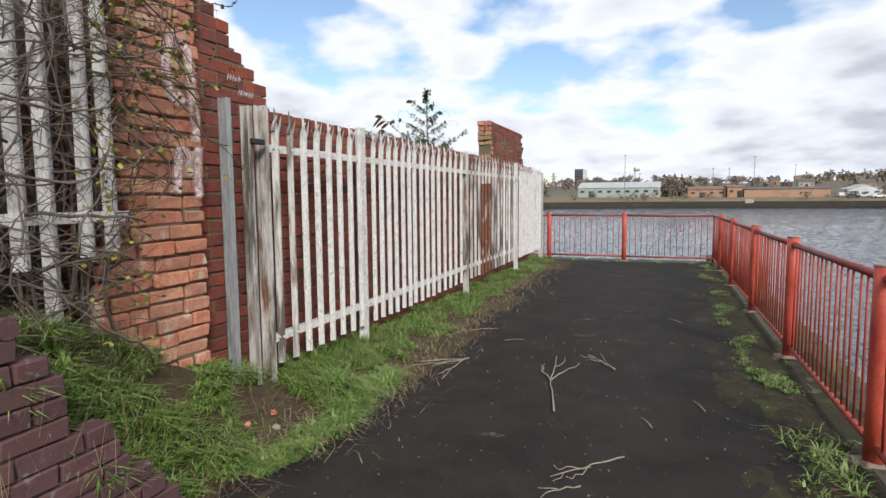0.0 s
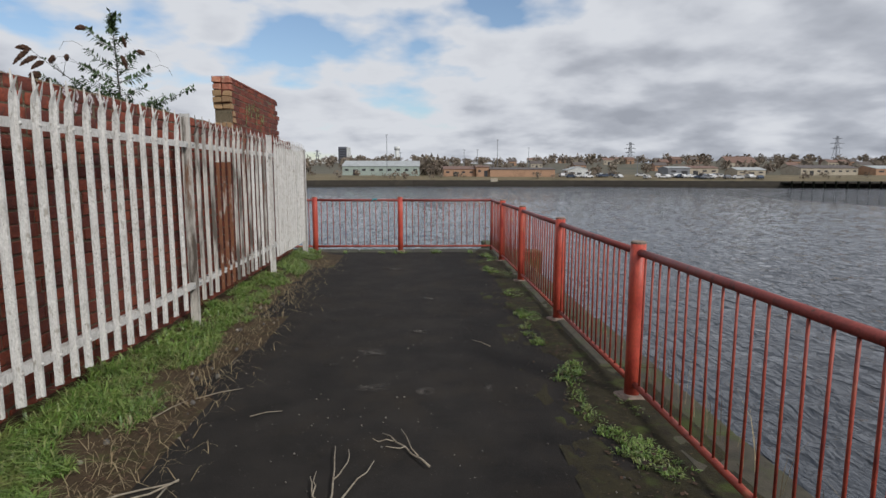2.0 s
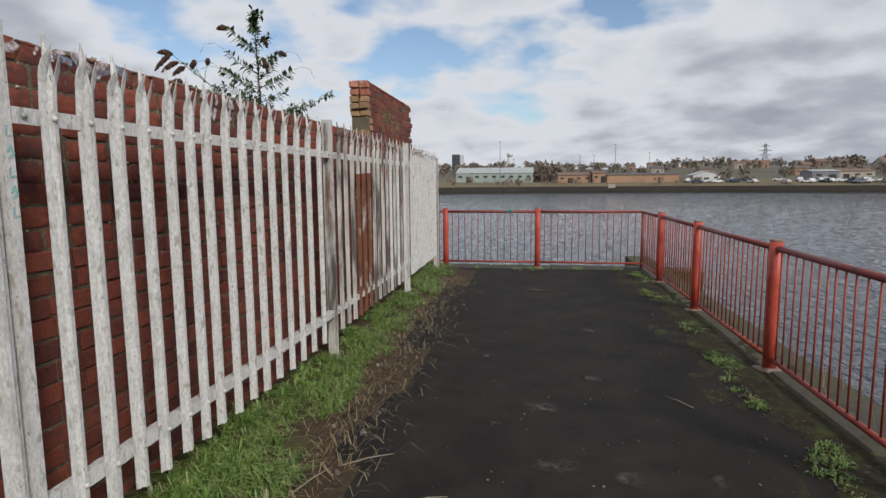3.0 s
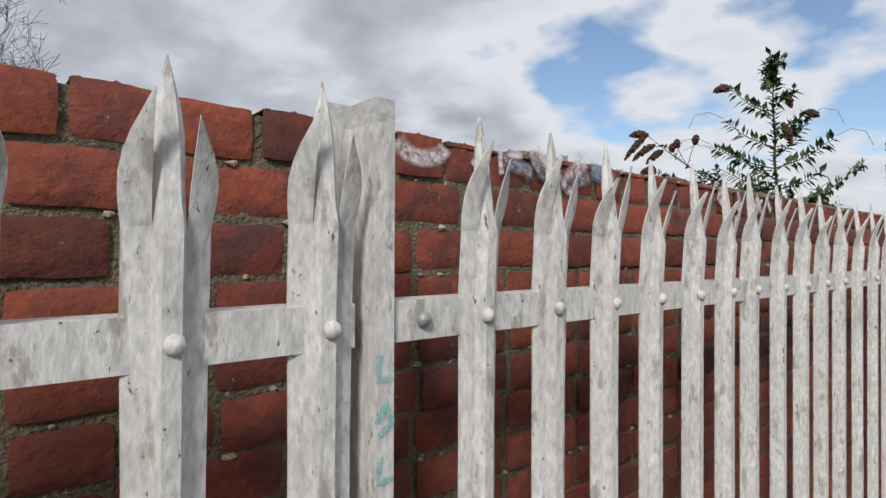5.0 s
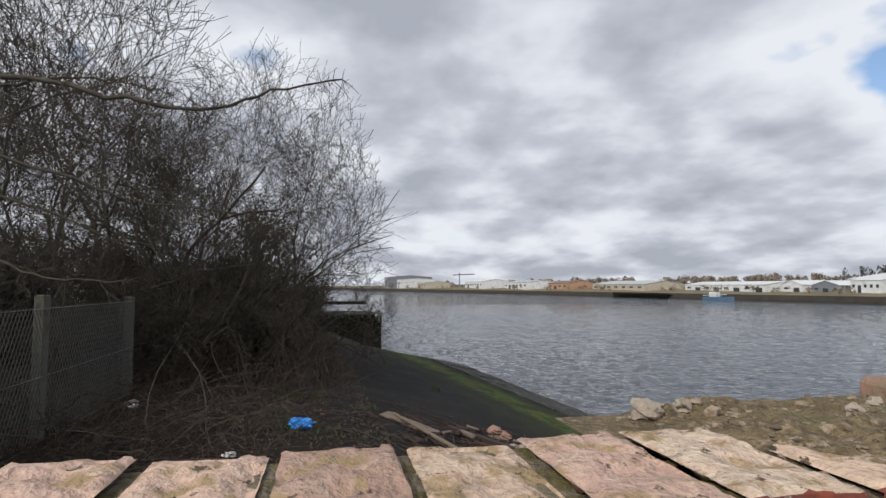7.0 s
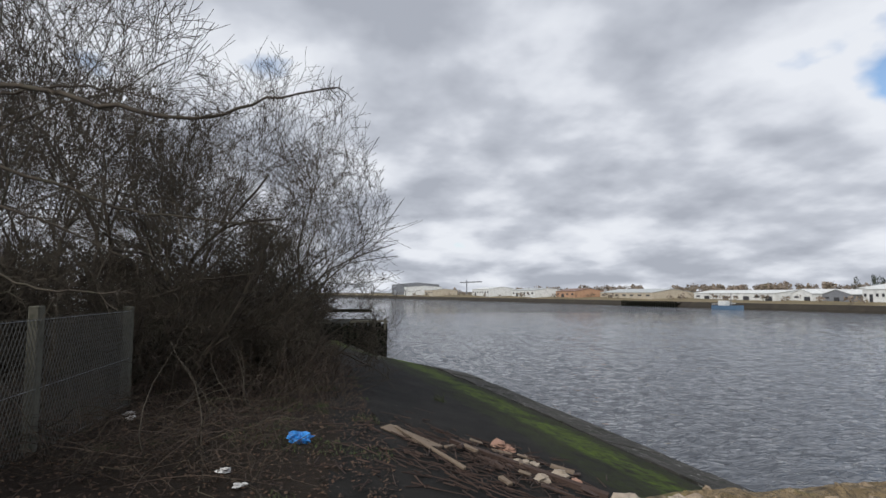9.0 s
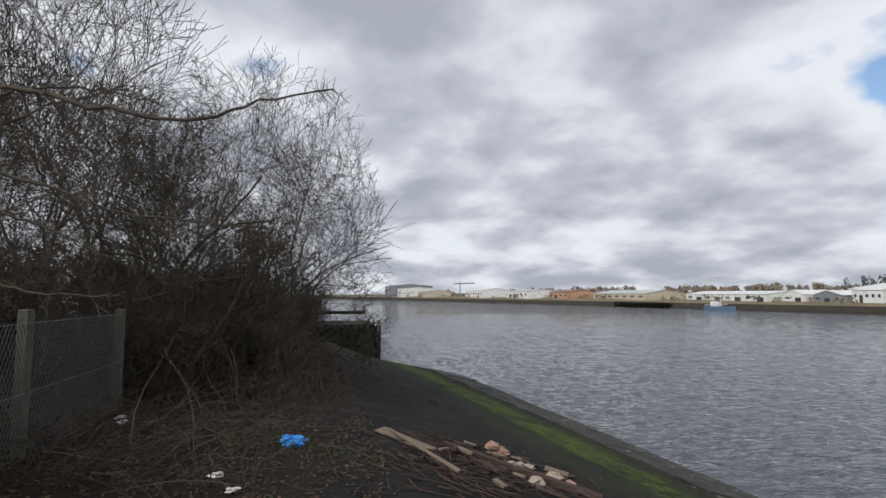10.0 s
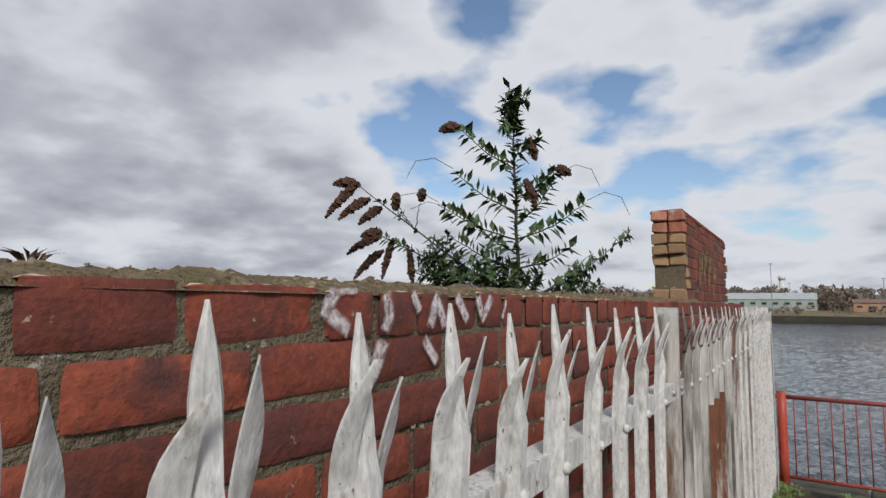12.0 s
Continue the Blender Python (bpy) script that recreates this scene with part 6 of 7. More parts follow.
# chain-link fence on concrete posts
link = thing("chain_link_fence", "rusty chain-link fence on lichened concrete posts", "fence", at=(0, 0, 0))
FY = 0.66
for x in (-1.6, -4.5, -7.35, -10.42):
    zb = back_z(x, FY)
    p = Geo()
    p.chip(x, FY, zb + 0.70, 0.15, 0.125, 1.9, 0.015, 0.006)
    part("post", p, M_CONC_POST, link)
wire = Geo()
x = -12.2
zl, zh = 0.42, 2.0
while x < -1.4:
    for sg in (-1, 1):
        x1 = x + sg * 0.9
        a, b = max(-10.42, min(-1.6, x)), max(-10.42, min(-1.6, x1))
        if abs(b - a) > 0.02:
            k0, k1 = (a - x) / (x1 - x), (b - x) / (x1 - x)
            wire.tube([(a, FY + 0.06, zl + (zh - zl) * k0), (b, FY + 0.06, zl + (zh - zl) * k1)], 0.0042, 3, cap=False)
    x += 0.08
part("mesh", wire, plain("rusty_wire", (0.095, 0.092, 0.08), 0.6, 0.2), link, "rusty diamond wire mesh")
for z in (0.46, 1.2, 1.98):
    part("line_wire", Geo().tube([(-10.42, FY + 0.06, z), (-1.6, FY + 0.06, z)], 0.003, 4), M_STEELGREY, link)

# rubbish and driftwood
bag = Geo()
for k in range(5):
    bag.blob((-8.22 + rb.uniform(-0.07, 0.07), 3.62 + rb.uniform(-0.10, 0.10), 0.29 + 0.03 * (k % 2)), rb.uniform(0.07, 0.10), k + 2, 0.6, 9, 0.7)
tagged(part("plastic_bag", bag, M_BLUE), "crumpled bright blue plastic bag on the ground", "bag")
for k, (x, y) in enumerate(((-6.85, 2.85), (-6.41, 3.07), (-9.37, 1.08), (-9.7, 0.95))):
    q = Geo().blob((x, y, back_z(x, y) + 0.04), 0.06, k + 9, 0.8, 7, 0.4)
    tagged(part("litter", q, M_PAPER), "crumpled pale paper litter on the ground", "litter", "litter in the scrub")


def plank(a, b, w, t, mat, label, lift=0.05):
    a, b = Vector((*a, back_z(*a) + lift)), Vector((*b, back_z(*b) + lift))
    d = b - a
    g = Geo().chip(0, 0, 0, d.length, w, t, 0.006, 0.012)
    ob = part("plank", g, mat)
    ob.matrix_world = Matrix.Translation((a + b) / 2) @ d.to_track_quat("X", "Z").to_matrix().to_4x4()
    return tagged(ob, label, "plank", "driftwood on the slipway")


plank((-9.9, 5.1), (-7.75, 5.85), 0.06, 0.04, M_WOOD, "long pale weathered plank lying on the slipway", 0.09)
plank((-9.9, 4.95), (-9.0, 5.7), 0.26, 0.03, M_WOOD, "broad grey-brown board lying on the slipway")
plank((-9.9, 6.1), (-8.2, 8.2), 0.12, 0.1, M_ROT, "dark rotten timber lying on the slipway")
for k in range(30):
    x, y = -9.2 + rb.gauss(0, 0.7), 6.9 + rb.gauss(0, 0.6)
    a, ln = rb.uniform(0, 3.14), rb.uniform(0.12, 0.5)
    mat, lb = rb.choice(((M_WOOD, "grey broken driftwood on the slipway"), (M_ROT, "dark rotten wood on the slipway"), (M_ROT, "dark rotten wood on the slipway")))
    plank((x, y), (x + math.cos(a) * ln, y + math.sin(a) * ln), rb.uniform(0.03, 0.10), rb.uniform(0.02, 0.06), mat, lb, rb.uniform(0.02, 0.09))
for x, y, r, m in ((-10.55, 7.2, 0.17, M_PINK), (-10.4, 7.35, 0.12, M_PINK), (-9.3, 7.2, 0.13, M_STONE), (-9.0, 7.75, 0.15, M_STONE), (-8.7, 7.9, 0.12, M_PINK), (-9.5, 7.5, 0.1, M_STONE), (-8.4, 7.2, 0.13, M_STONE)):
    tagged(part("rubble", Geo().blob((x, y, back_z(x, y) + r * 0.4), r, x, 0.4, 7, 0.55), m), "pale broken rubble among driftwood", "rubble", "rubble on the slipway")
sticks = Geo()
for k in range(520):
    x, y = -8.6 + rb.gauss(0, 1.3), 6.3 + rb.gauss(0, 1.1)
    a, ln = rb.uniform(0, 6.28), rb.uniform(0.1, 0.5)
    z = back_z(x, y) + 0.03
    sticks.tube([(x, y, z), (x + math.cos(a) * ln, y + math.sin(a) * ln, back_z(x + math.cos(a) * ln, y + math.sin(a) * ln) + rb.uniform(0.02, 0.1))], rb.uniform(0.005, 0.014), 4)
tagged(part("drift_sticks", sticks, M_ROT), "small dark sticks and flotsam heaped on slipway", "driftwood", kind="stuff")

# old timber quay end
jet = thing("timber_quay", "black timber quay end with a broken deck", "quay", at=(-43.5, 6.0, 0))
part("body", Geo().box(-12, -6, -6, -0.2, 2.15, -0.25), M_PILE, jet)
for k in range(16):
    part("pile", Geo().chip(-0.1, -5.4 + 0.5 * k, -2.7, 0.3, 0.36, 5.4 + R(-0.2, 0.2), 0.03, 0.02), M_PILE, jet)
part("deck_beam", Geo().chip(-0.1, 0.9, 0.10, 0.4, 2.9, 0.16, 0.02, 0.02), M_CONC_POST, jet)
part("deck", Geo().chip(-2.2, -0.5, 0.85, 1.6, 3.4, 0.22, 0.02, 0.02), M_PILE, jet)
part("mooring_post", Geo().chip(0.0, 2.1, -0.1, 0.18, 0.18, 0.9, 0.02, 0.01), M_CONC_POST, jet)


# ---------------------------------------------------------------- the far bank
BANK = [(-900, -40), (-520, 51), (-281, 127), (-170, 150), (-108, 167), (-60, 196), (0, 214), (60, 212), (120, 196), (190, 180), (400, 160), (900, 120)]


def bank_y(x):
    return interp(x, BANK)


def land_z(x, y):
    v = y - bank_y(x)
    hill = 1 + 0.35 * noise.noise(Vector((x * 0.006, y * 0.006, 2)))
    low_west = interp(x, [(-400, 0.45), (-120, 0.7), (0, 1.0), (400, 1.0)])
    return interp(v, [(0, -0.9), (6, -0.4), (20, 0.5), (60, 1.2), (150, 4.0), (300, 11.0), (520, 15.0), (900, 13.0)]) * (hill * low_west if v > 60 else 1)


xs = spread(-900, 900, 121)
vs = [0, 5, 12, 25, 45, 70, 110, 160, 230, 310, 420, 560, 900, 1600]
geo = Geo()
geo.v = [(x, bank_y(x) + v, land_z(x, bank_y(x) + v)) for v in vs for x in xs]
n = len(xs)
geo.f = [(j * n + i, j * n + i + 1, (j + 1) * n + i + 1, (j + 1) * n + i) for j in range(len(vs) - 1) for i in range(n - 1)]
me = geo.mesh("far_bank", M_LAND, True)
me.materials.append(M_HILL)
for poly in me.polygons:
    if poly.index // (n - 1) > 4:
        poly.material_index = 1
tagged(new("far_bank", me), "scrubby far river bank rising to low hills", "river bank", kind="structure")
geo = Geo()
geo.v = [(x, bank_y(x) - d, z) for d, z in ((2.2, -5), (1.2, -2.4), (0, -0.85), (-0.8, -0.8)) for x in xs]
geo.f = [(j * n + i, j * n + i + 1, (j + 1) * n + i + 1, (j + 1) * n + i) for j in range(3) for i in range(n - 1)]
tagged(part("far_quay_wall", geo, M_BANK), "dark muddy quay wall along the far bank", "quay", kind="structure")

# woods on the hills: bare crowns and a band of pines
rw = random.Random(12)


def crown(g, x, y, z, w, h, n):
    for _ in range(n):
        d = Vector((rw.gauss(0, 1), rw.gauss(0, 1), rw.gauss(0, 1))).normalized() * rw.random() ** 0.4
        p = Vector((x + d.x * w, y + d.y * w, z + h * 0.55 + d.z * h * 0.5))
        s = w * 0.32
        a, b = Vector((rw.uniform(-s, s), rw.uniform(-s, s), rw.uniform(-s, s))), Vector((rw.uniform(-s, s), rw.uniform(-s, s), rw.uniform(0, s * 1.6)))
        g.add([p - a, p + a, p + b], [(0, 1, 2)])
    g.tube([(x, y, z - 0.5), (x, y, z + h * 0.6)], [w * 0.08, w * 0.04], 3, cap=False)


woods, pines = Geo(), Geo()
for k in range(1050):
    x = rw.uniform(-620, 620)
    v = rw.choice((rw.uniform(60, 150), rw.uniform(150, 330), rw.uniform(280, 560)))
    y = bank_y(x) + v
    if noise.noise(Vector((x * 0.012, v * 0.012, 3))) < -0.08 and v < 260:
        continue
    h = rw.uniform(3.5, 7.5) * (0.8 if v < 150 else 1)
    crown(woods, x, y, land_z(x, y), h * 0.6, h, 60)
for k in range(260):
    x = rw.uniform(-480, 480)
    v = rw.uniform(3, 30)
    h = rw.uniform(0.8, 2.6)
    crown(woods, x, bank_y(x) + v, land_z(x, bank_y(x) + v), h * 0.8, h, 22)
for k in range(70):
    x = -58 + rw.uniform(-25, 12) if k < 40 else rw.uniform(5, 12)
    y = bank_y(x) + rw.uniform(30, 70)
    h = rw.uniform(4, 8.5)
    crown(woods, x, y, land_z(x, y), h * 0.5, h, 40)
tagged(part("far_woods", woods, M_WOODS), "bare brown woods on the far hills", "woods", kind="stuff")
for k in range(150):
    t = rw.random()
    x, y = -252 + rw.uniform(-8, 8), 286 + 175 * t
    if 0.22 < t < 0.28:
        continue
    h = 9 + 6 * t + rw.uniform(-1, 1)
    z = land_z(x, y)
    for j in range(46):
        f = rw.random()
        w = (1.9 * (1 - f) + 0.5)
        p = Vector((x + rw.uniform(-w, w), y + rw.uniform(-w, w), z + 1 + (h - 1) * f))
        pines.add([p, p + Vector((rw.uniform(-1, 1), rw.uniform(-1, 1), -0.9)), p + Vector((rw.uniform(-1, 1), rw.uniform(-1, 1), 0.9))], [(0, 1, 2)])
tagged(part("far_pines", pines, M_PINES), "row of dark conifers behind the warehouses", "woods", kind="stuff")


def building(name, x0, x1, y0, depth, base, eave, ridge, wall, roof, label, rz=0.0, bays=6, doors=1, along=True, windows=True):
    """A pitched shed: walls, roof, and its openings as recessed panels. x0..x1 is the front, facing the river at y0."""
    w = x1 - x0
    ob = thing(name, label, "building", "far bank buildings", at=((x0 + x1) / 2, y0, base), rz=rz)
    h, r = eave - base, ridge - base
    part("wall", Geo().box(-w / 2, 0, -1.5, w / 2, depth, h), wall, ob)
    g = Geo()
    o = 0.25
    if along:
        v = [(-w / 2 - o, -o, h), (w / 2 + o, -o, h), (w / 2 + o, depth / 2, r), (-w / 2 - o, depth / 2, r), (-w / 2 - o, depth + o, h), (w / 2 + o, depth + o, h)]
    else:
        v = [(-w / 2 - o, depth + o, h), (-w / 2 - o, -o, h), (0, -o, r), (0, depth + o, r), (w / 2 + o, depth + o, h), (w / 2 + o, -o, h)]
    v2 = [(a, b, c + 0.12) for a, b, c in v]
    g.add(v + v2, [(0, 1, 2, 3), (3, 2, 5, 4), (6, 9, 8, 7), (9, 10, 11, 8), (0, 3, 9, 6), (3, 4, 10, 9), (1, 7, 8, 2), (2, 8, 11, 5), (0, 6, 7, 1), (4, 5, 11, 10)])
    part("roof", g, roof, ob)
    for side in (0, 1):
        if along:
            e = (2 * side - 1) * w / 2
            tri = [(e, 0, h), (e, depth, h), (e, depth / 2, r)]
        else:
            tri = [(-w / 2, depth * side, h), (w / 2, depth * side, h), (0, depth * side, r)]
        part("gable", Geo().add(tri, [(0, 1, 2)]), wall, ob)
    for k in range(bays if windows else 0):
        x = -w / 2 + w * (k + 0.5) / bays
        if k % max(2, bays // max(1, doors)) == 1:
            part("door", Geo().box(x - w / bays * 0.28, -0.06, 0, x + w / bays * 0.28, 0.02, h * 0.66), M_DARK, ob)
        else:
            part("window", Geo().box(x - w / bays * 0.22, -0.05, h * 0.5, x + w / bays * 0.22, 0.02, h * 0.72), M_DARK, ob)
    return ob


B = building
# straight across the river
B("warehouse", -30, 2.5, 244, 24, 0.8, 4.6, 7.1, M_SHED_G, M_SHED_R, "long pale green riverside shed, grey roof", bays=9)
B("shed", 12.5, 25.5, 236, 12, 0.3, 3.4, 4.6, M_SHED_B, M_ROOF_BR, "buff brick shed on the far bank", bays=4)
B("shed", 25.8, 31, 234, 12, 0.3, 4.2, 4.9, M_SHED_B, M_ROOF_BR, "tall buff brick shed on the far bank", bays=2)
B("warehouse", 31.2, 58, 233, 14, 0.2, 3.3, 4.1, M_SHED_B, M_ROOF_D, "long low buff brick shed", bays=6, windows=False)
B("house", 64, 74, 236, 10, 0.4, 3.0, 4.6, M_SHED_W, M_SHED_R, "white gabled works building among parked cars", bays=3, along=False)
B("shed", 103, 112, 228, 10, 0.6, 4.0, 4.6, M_STEELGREY, M_SHED_R, "grey steel shed on the far bank", bays=2)
B("shed", 112.5, 128, 236, 10, 1.0, 4.0, 5.0, M_SHED_T, M_ROOF_BR, "tan brick workshop on the far bank", bays=4)
B("shed", 134, 146, 232, 10, 0.8, 3.2, 4.4, M_SHED_T, M_SHED_R, "tan clad workshop on the far bank", bays=3)
B("house", 184, 202, 330, 14, 4, 8.2, 12, M_SHED_T, M_ROOF_BR, "large brown roofed house on the hill", bays=5)
B("warehouse", 170, 196, 245, 14, 1.0, 4.2, 5.6, M_SHED_T, M_ROOF_D, "row of grey-brown works on the far bank", bays=8)
B("warehouse", 200, 240, 240, 14, 1.0, 4.0, 5.4, M_SHED_B, M_SHED_R, "long works building by the far bank", bays=8)
for k in range(40):
    x = rw.uniform(70, 420)
    y = bank_y(x) + rw.uniform(110, 330)
    b = land_z(x, y)
    B("house", x, x + rw.uniform(5, 8), y, 7, b, b + 3.2, b + 5, rw.choice((M_SHED_B, M_SHED_T, M_ROOF_BR)), rw.choice((M_ROOF_BR, M_ROOF_D)), "small brick house on the far hillside", bays=3)
# down the river
B("warehouse", -548, -512, 62, 40, -0.5, 9.6, 11.3, M_STEELGREY, M_SHED_R, "large grey hall by the river bend", bays=4)
B("warehouse", -500, -478, 68, 30, -0.5, 7.0, 8.2, M_SHED_W, M_SHED_R, "white works hall by the river bend", bays=3)
B("shed", -474, -436, 82, 20, -0.5, 4.2, 5.4, M_SHED_T, M_SHED_R, "tan river shed far downstream", bays=5)
B("warehouse", -412, -366, 108, 20, -0.5, 4.8, 6.4, M_SHED_W, M_SHED_W, "long white shed far downstream", bays=7)
B("shed", -360, -318, 122, 20, -0.5, 4.0, 5.4, M_SHED_W, M_SHED_R, "white riverside shed far downstream", bays=6)
B("shed", -314, -288, 134, 18, -0.5, 3.4, 5.0, M_SHED_B, M_ROOF_BR, "brick river shed far downstream", bays=4)
B("warehouse", -282, -232, 146, 22, -0.5, 2.8, 4.6, M_SHED_T, M_SHED_R, "long tan shed downstream", bays=7)
B("warehouse", -222, -176, 160, 18, -0.5, 2.6, 3.9, M_SHED_W, M_SHED_W, "long white riverside warehouse with dark doors", bays=8, doors=4)
B("shed", -175, -166, 166, 14, -0.5, 2.6, 4.2, M_SHED_W, M_SHED_W, "white gabled shed by the quay", bays=2, along=False)
B("shed", -164, -153, 168, 14, -0.5, 2.4, 4.0, M_STEELGREY, M_SHED_W, "grey gabled shed by the quay", bays=3, along=False)
B("office", -151, -141, 170, 9, -0.5, 4.0, 4.6, M_SHED_W, M_SHED_W, "white two-storey quay office", bays=5)
B("warehouse", -176, -128, 196, 40, 0.2, 4.8, 7.4, M_SHED_W, M_SHED_W, "big pale pitched-roof warehouse", bays=5)
B("warehouse", -126, -82, 206, 26, 0.2, 4.2, 5.6, M_SHED_W, M_SHED_R, "long pale warehouse with green base", bays=7)
B("warehouse", -124, -90, 190, 10, 0.0, 1.6, 2.2, M_SHED_G, M_SHED_W, "low green canopied quay shed", bays=8)
# tower block and chimney tower on the hill
tb = thing("tower_block", "dark tower block with a white stair shaft", "building", "far bank buildings", at=(-62, 500, 2))
part("block", Geo().box(-5, 0, 0, 2.2, 8, 22.5), M_TOWER, tb)
part("shaft", Geo().box(2.2, -0.5, 0, 4.6, 8, 22), M_SHED_W, tb)
for k in range(9):
    part("window_band", Geo().box(-4.8, -0.12, 3 + 2.1 * k, 2.0, 0, 4 + 2.1 * k), M_DARK, tb)
wt = thing("water_tower", "pale concrete water tower on the hill", "tower", at=(-20, 600, 4))
part("shaft", Geo().tube([(0, 0, 0), (0, 0, 22)], [2.6, 2.4], 12), M_SHED_W, wt, smooth=True)
part("head", Geo().tube([(0, 0, 22), (0, 0, 25.5)], [3.0, 3.0], 12), M_SHED_W, wt, smooth=True)


def pylon(x, y, base, top):
    ob = thing("pylon", "grey steel lattice electricity pylon on the skyline", "pylon", "pylons", at=(x, y, base))
    h = top - base
    g = Geo()
    w0 = h * 0.11

    def wide(t):
        return w0 * (1 - t) ** 1.4 + 0.5

    for sx in (-1, 1):
        for sy in (-1, 1):
            g.tube([(sx * wide(t), sy * wide(t), h * t) for t in (0, 0.25, 0.5, 0.75, 1)], 0.20, 4)
    for k in range(9):
        t0, t1 = k / 9, (k + 1) / 9
        for s in (-1, 1):
            g.tube([(-wide(t0), s * wide(t0), h * t0), (wide(t1), s * wide(t1), h * t1)], 0.11, 3)
            g.tube([(wide(t0), s * wide(t0), h * t0), (-wide(t1), s * wide(t1), h * t1)], 0.11, 3)
    part("tower", g, M_STEELGREY, ob)
    for t, w in ((0.66, 0.17), (0.79, 0.20), (0.92, 0.14)):
        part("arm", Geo().tube([(-h * w, 0, h * t), (0, 0, h * t + 0.9), (h * w, 0, h * t)], 0.16, 4).tube([(-h * w, 0, h * t), (h * w, 0, h * t)], 0.12, 4), M_STEELGREY, ob)


pylon(189, 500, 3, 29.5)
pylon(377, 500, 3, 36)
pylon(-120, 700, 8, 30)
for x, y, z in ((-11, 240, 17.5), (36, 246, 16), (22, 250, 12), (28, 252, 12), (33, 236, 8), (60, 300, 15), (95, 240, 9), (-6, 260, 11)):
    lm = thing("lamp_mast", "tall thin grey lighting mast", "mast", "lighting masts", at=(x, y, land_z(x, y)))
    part("mast", Geo().tube([(0, 0, 0), (0, 0, z - land_z(x, y))], [0.16, 0.09], 5), M_STEELGREY, lm)
    part("lamp_head", Geo().box(-0.5, -0.2, z - land_z(x, y) - 0.2, 0.5, 0.2, z - land_z(x, y)), M_STEELGREY, lm)
cr = thing("crane", "thin grey tower crane on the skyline", "crane", at=(-500, 125, -0.5))
part("mast", Geo().tube([(0, 0, 0), (0, 0, 14)], 0.5, 4), M_STEELGREY, cr)
part("jib", Geo().tube([(-8, -4, 12.2), (18, 9, 12.6)], 0.5, 4), M_STEELGREY, cr)


def car(x, y, rz, paint):
    ob = thing("car", "small parked car on the far bank", "car", "parked cars", at=(x, y, land_z(x, y)), rz=rz)
    b = Geo()
    prof = [(-2.1, 0.35), (-2.1, 0.85), (-1.5, 0.95), (-0.9, 1.42), (0.8, 1.42), (1.3, 0.98), (2.1, 0.8), (2.1, 0.35)]
    b.add([(px, s, pz) for s in (-0.85, 0.85) for px, pz in prof], [tuple(range(8)), tuple(range(15, 7, -1))] + [(i, i + 8, (i + 1) % 8 + 8, (i + 1) % 8) for i in range(8)])
    part("body", b, paint, ob)
    part("windows", Geo().box(-0.85, -0.87, 1.0, 0.8, 0.87, 1.34), M_DARK, ob)
    for wx in (-1.3, 1.3):
        for s in (-0.8, 0.8):
            part("wheel", Geo().tube([(wx, s - 0.1, 0.32), (wx, s + 0.1, 0.32)], 0.32, 8), M_TYRE, ob)


for k in range(34):
    x = rw.uniform(60, 128)
    car(x, bank_y(x) + rw.uniform(9, 24), rw.uniform(-0.4, 0.4) + (1.57 if rw.random() < 0.4 else 0), rw.choice((M_CARW, M_CARW, M_CARW, M_CARD, M_STEELGREY)))


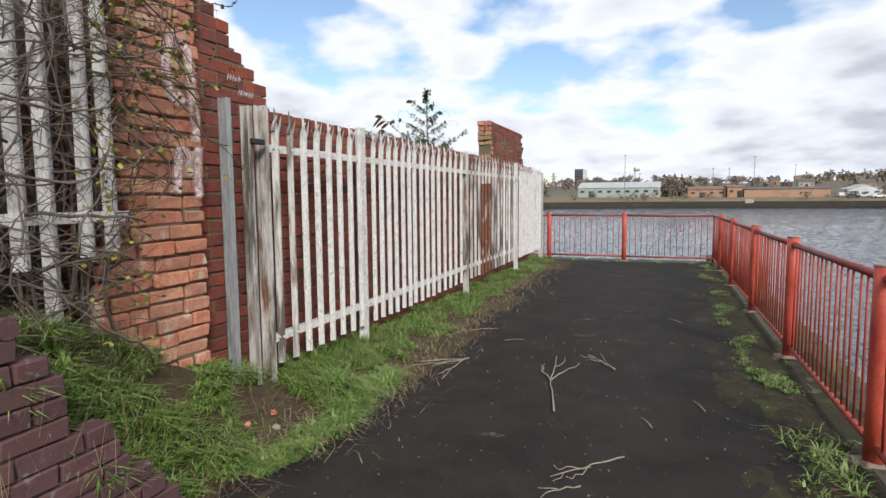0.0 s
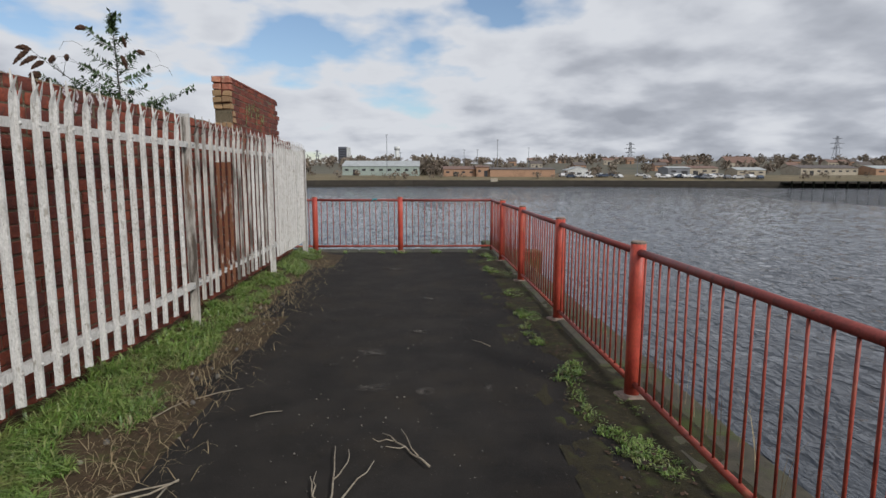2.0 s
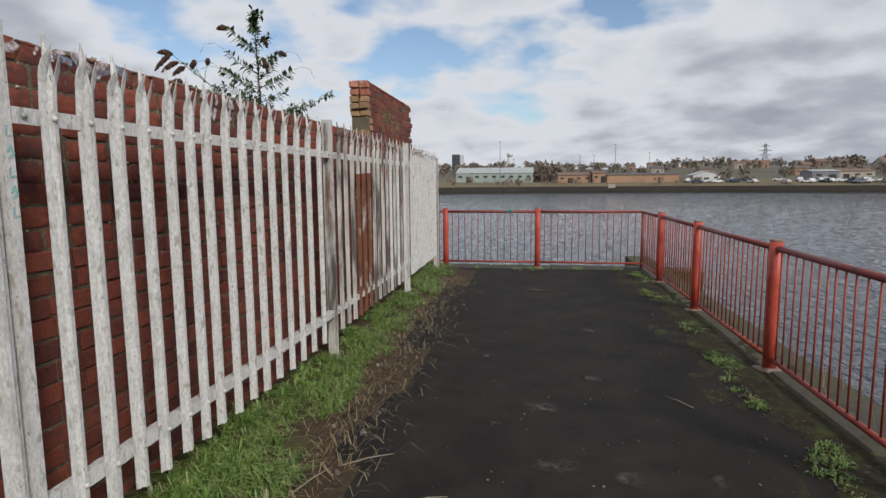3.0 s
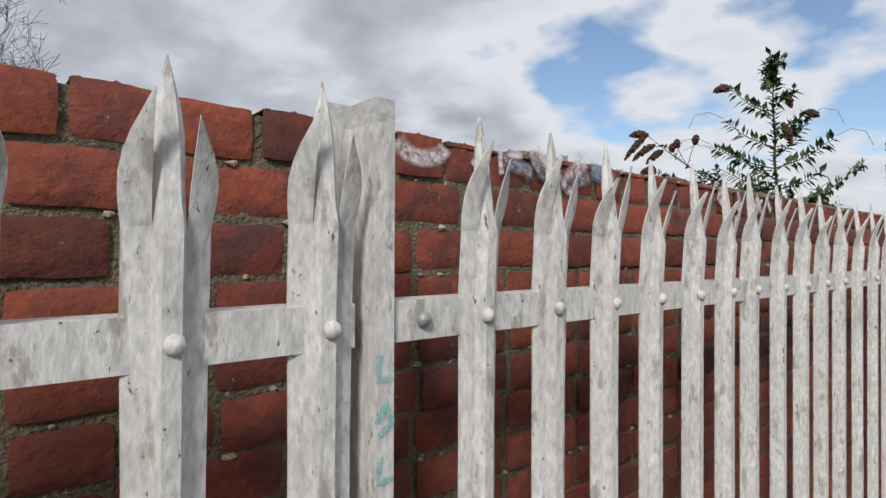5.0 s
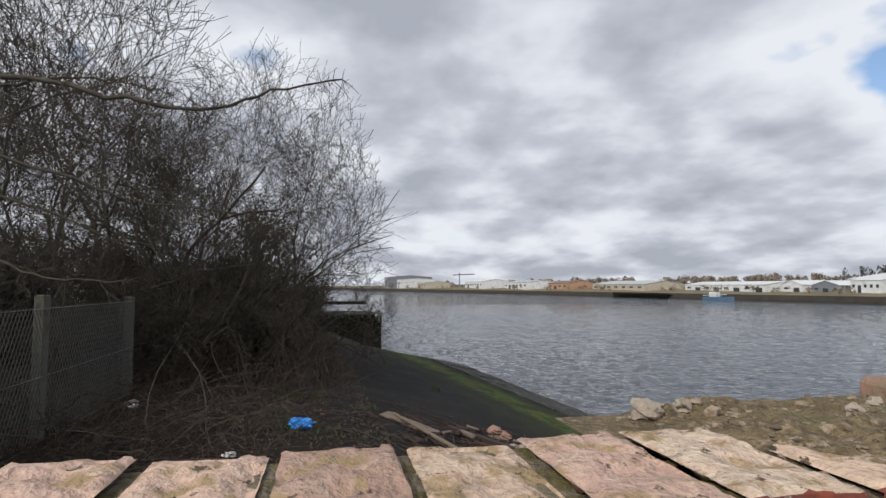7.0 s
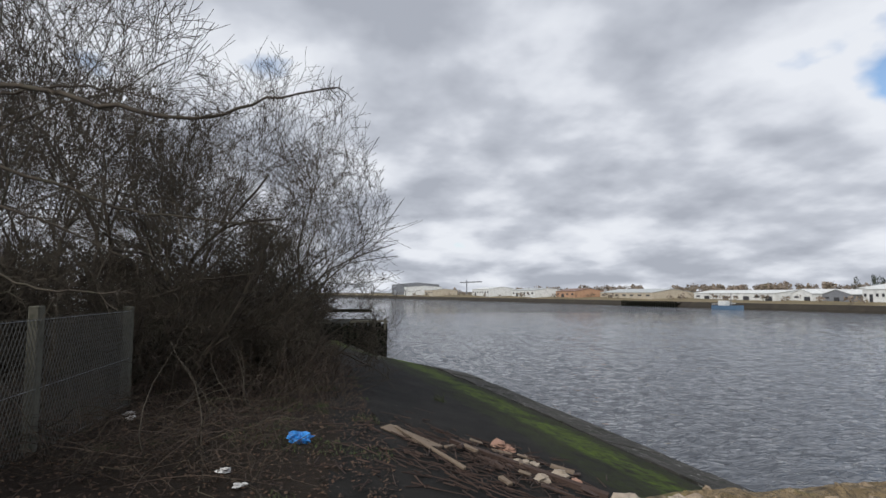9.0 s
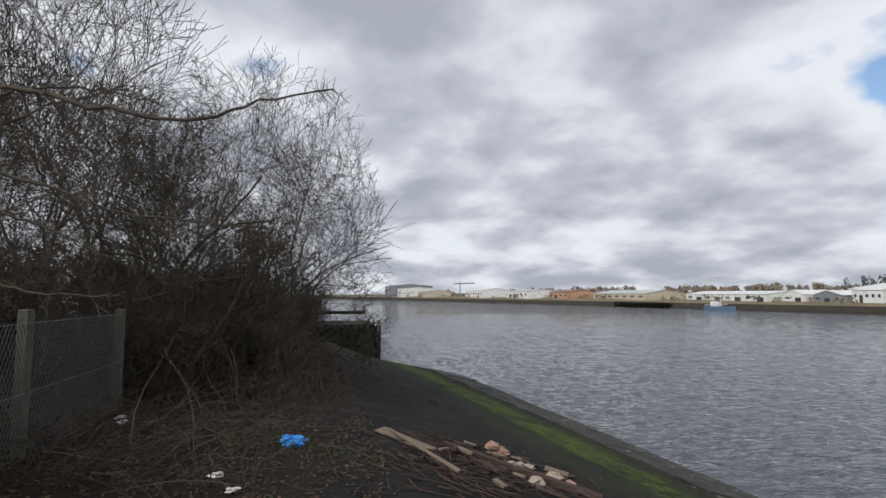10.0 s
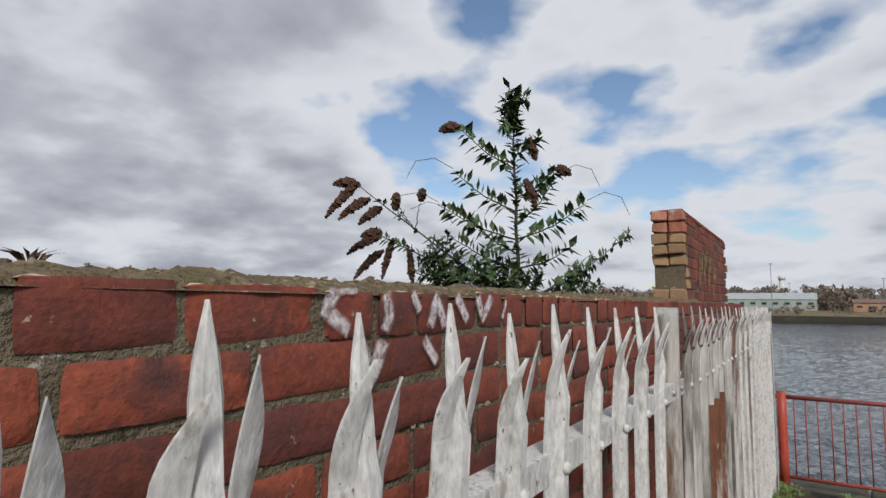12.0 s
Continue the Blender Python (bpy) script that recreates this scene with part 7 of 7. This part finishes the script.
def boat(x, y, ln, hull, label, rz=0.0):
    ob = thing("boat", label, "boat", "moored boats", at=(x, y, WATER - 0.2), rz=rz)
    w, h = ln * 0.14, ln * 0.13
    g = Geo()
    prof = [(-0.5, 0.85), (-0.3, 1), (0.1, 1), (0.35, 0.7), (0.52, 0.02)]
    g.v = [(ln * t, s * w * k, z * (1 + 0.35 * max(0, t))) for z in (0, h) for s in (-1, 1) for t, k in prof]
    n = 5
    g.f = [(i, i + 1, 2 * n + i + 1, 2 * n + i) for i in range(4)] + [(n + i, 3 * n + i, 3 * n + i + 1, n + i + 1) for i in range(4)]
    g.f += [(2 * n + i, 2 * n + i + 1, 3 * n + i + 1, 3 * n + i) for i in range(4)] + [(0, 2 * n, 3 * n, n), (4, n + 4, 3 * n + 4, 2 * n + 4)]
    part("hull", g, hull, ob)
    part("wheelhouse", Geo().chip(-ln * 0.15, 0, h + ln * 0.07, ln * 0.26, w * 1.2, ln * 0.15, 0.08, 0.02), M_SHED_W, ob)
    part("mast", Geo().tube([(ln * 0.1, 0, h), (ln * 0.1, 0, h + ln * 0.36)], ln * 0.012, 5), M_STEELGREY, ob)
    part("rail", Geo().tube([(-ln * 0.45, -w, h * 1.3), (ln * 0.35, -w * 0.7, h * 1.6)], ln * 0.008, 4), M_SHED_W, ob)


boat(-176, 141, 12, M_HULL, "blue and white workboat moored at the quay", 0.2)
boat(-119, 157, 9, M_HULLR, "small white and red fishing boat at the quay", 0.3)
boat(-109, 159, 10, M_HULLR, "red-hulled fishing boat at the quay", 0.35)
# timber jetties along the far quay
for x0, x1, off in ((128, 210, 6), (-236, -205, 3), (-112, -70, 4)):
    jt = thing("jetty", "dark timber jetty on rows of piles", "jetty", "far jetties")
    m = 26
    d = Geo()
    for k in range(m):
        x = x0 + (x1 - x0) * k / (m - 1)
        d.v += [(x, bank_y(x) - off, -1.5), (x, bank_y(x) - off, -1.1), (x, bank_y(x) + 2, -1.1), (x, bank_y(x) + 2, -1.5)]
    d.f = [(4 * k + i, 4 * k + (i + 1) % 4, 4 * k + 4 + (i + 1) % 4, 4 * k + 4 + i) for k in range(m - 1) for i in range(4)] + [(0, 1, 2, 3), (4 * m - 4, 4 * m - 3, 4 * m - 2, 4 * m - 1)]
    part("deck", d, M_BANK, jt)
    for k in range(m):
        x = x0 + (x1 - x0) * k / (m - 1)
        part("pile", Geo().tube([(x, bank_y(x) - off, -5), (x, bank_y(x) - off, -0.7)], 0.35, 6), M_PILE, jt)
mk = thing("river_mark", "small pale concrete mark on the far quay wall", "marker", at=(30.3, 213.2, -3))
part("base", Geo().chip(0, 0, 0.6, 4.5, 1.6, 1.6, 0.05), M_CONC_POST, mk)
part("hut", Geo().chip(0, 0, 2.1, 2.6, 1.2, 1.5, 0.05), M_SHED_T, mk)
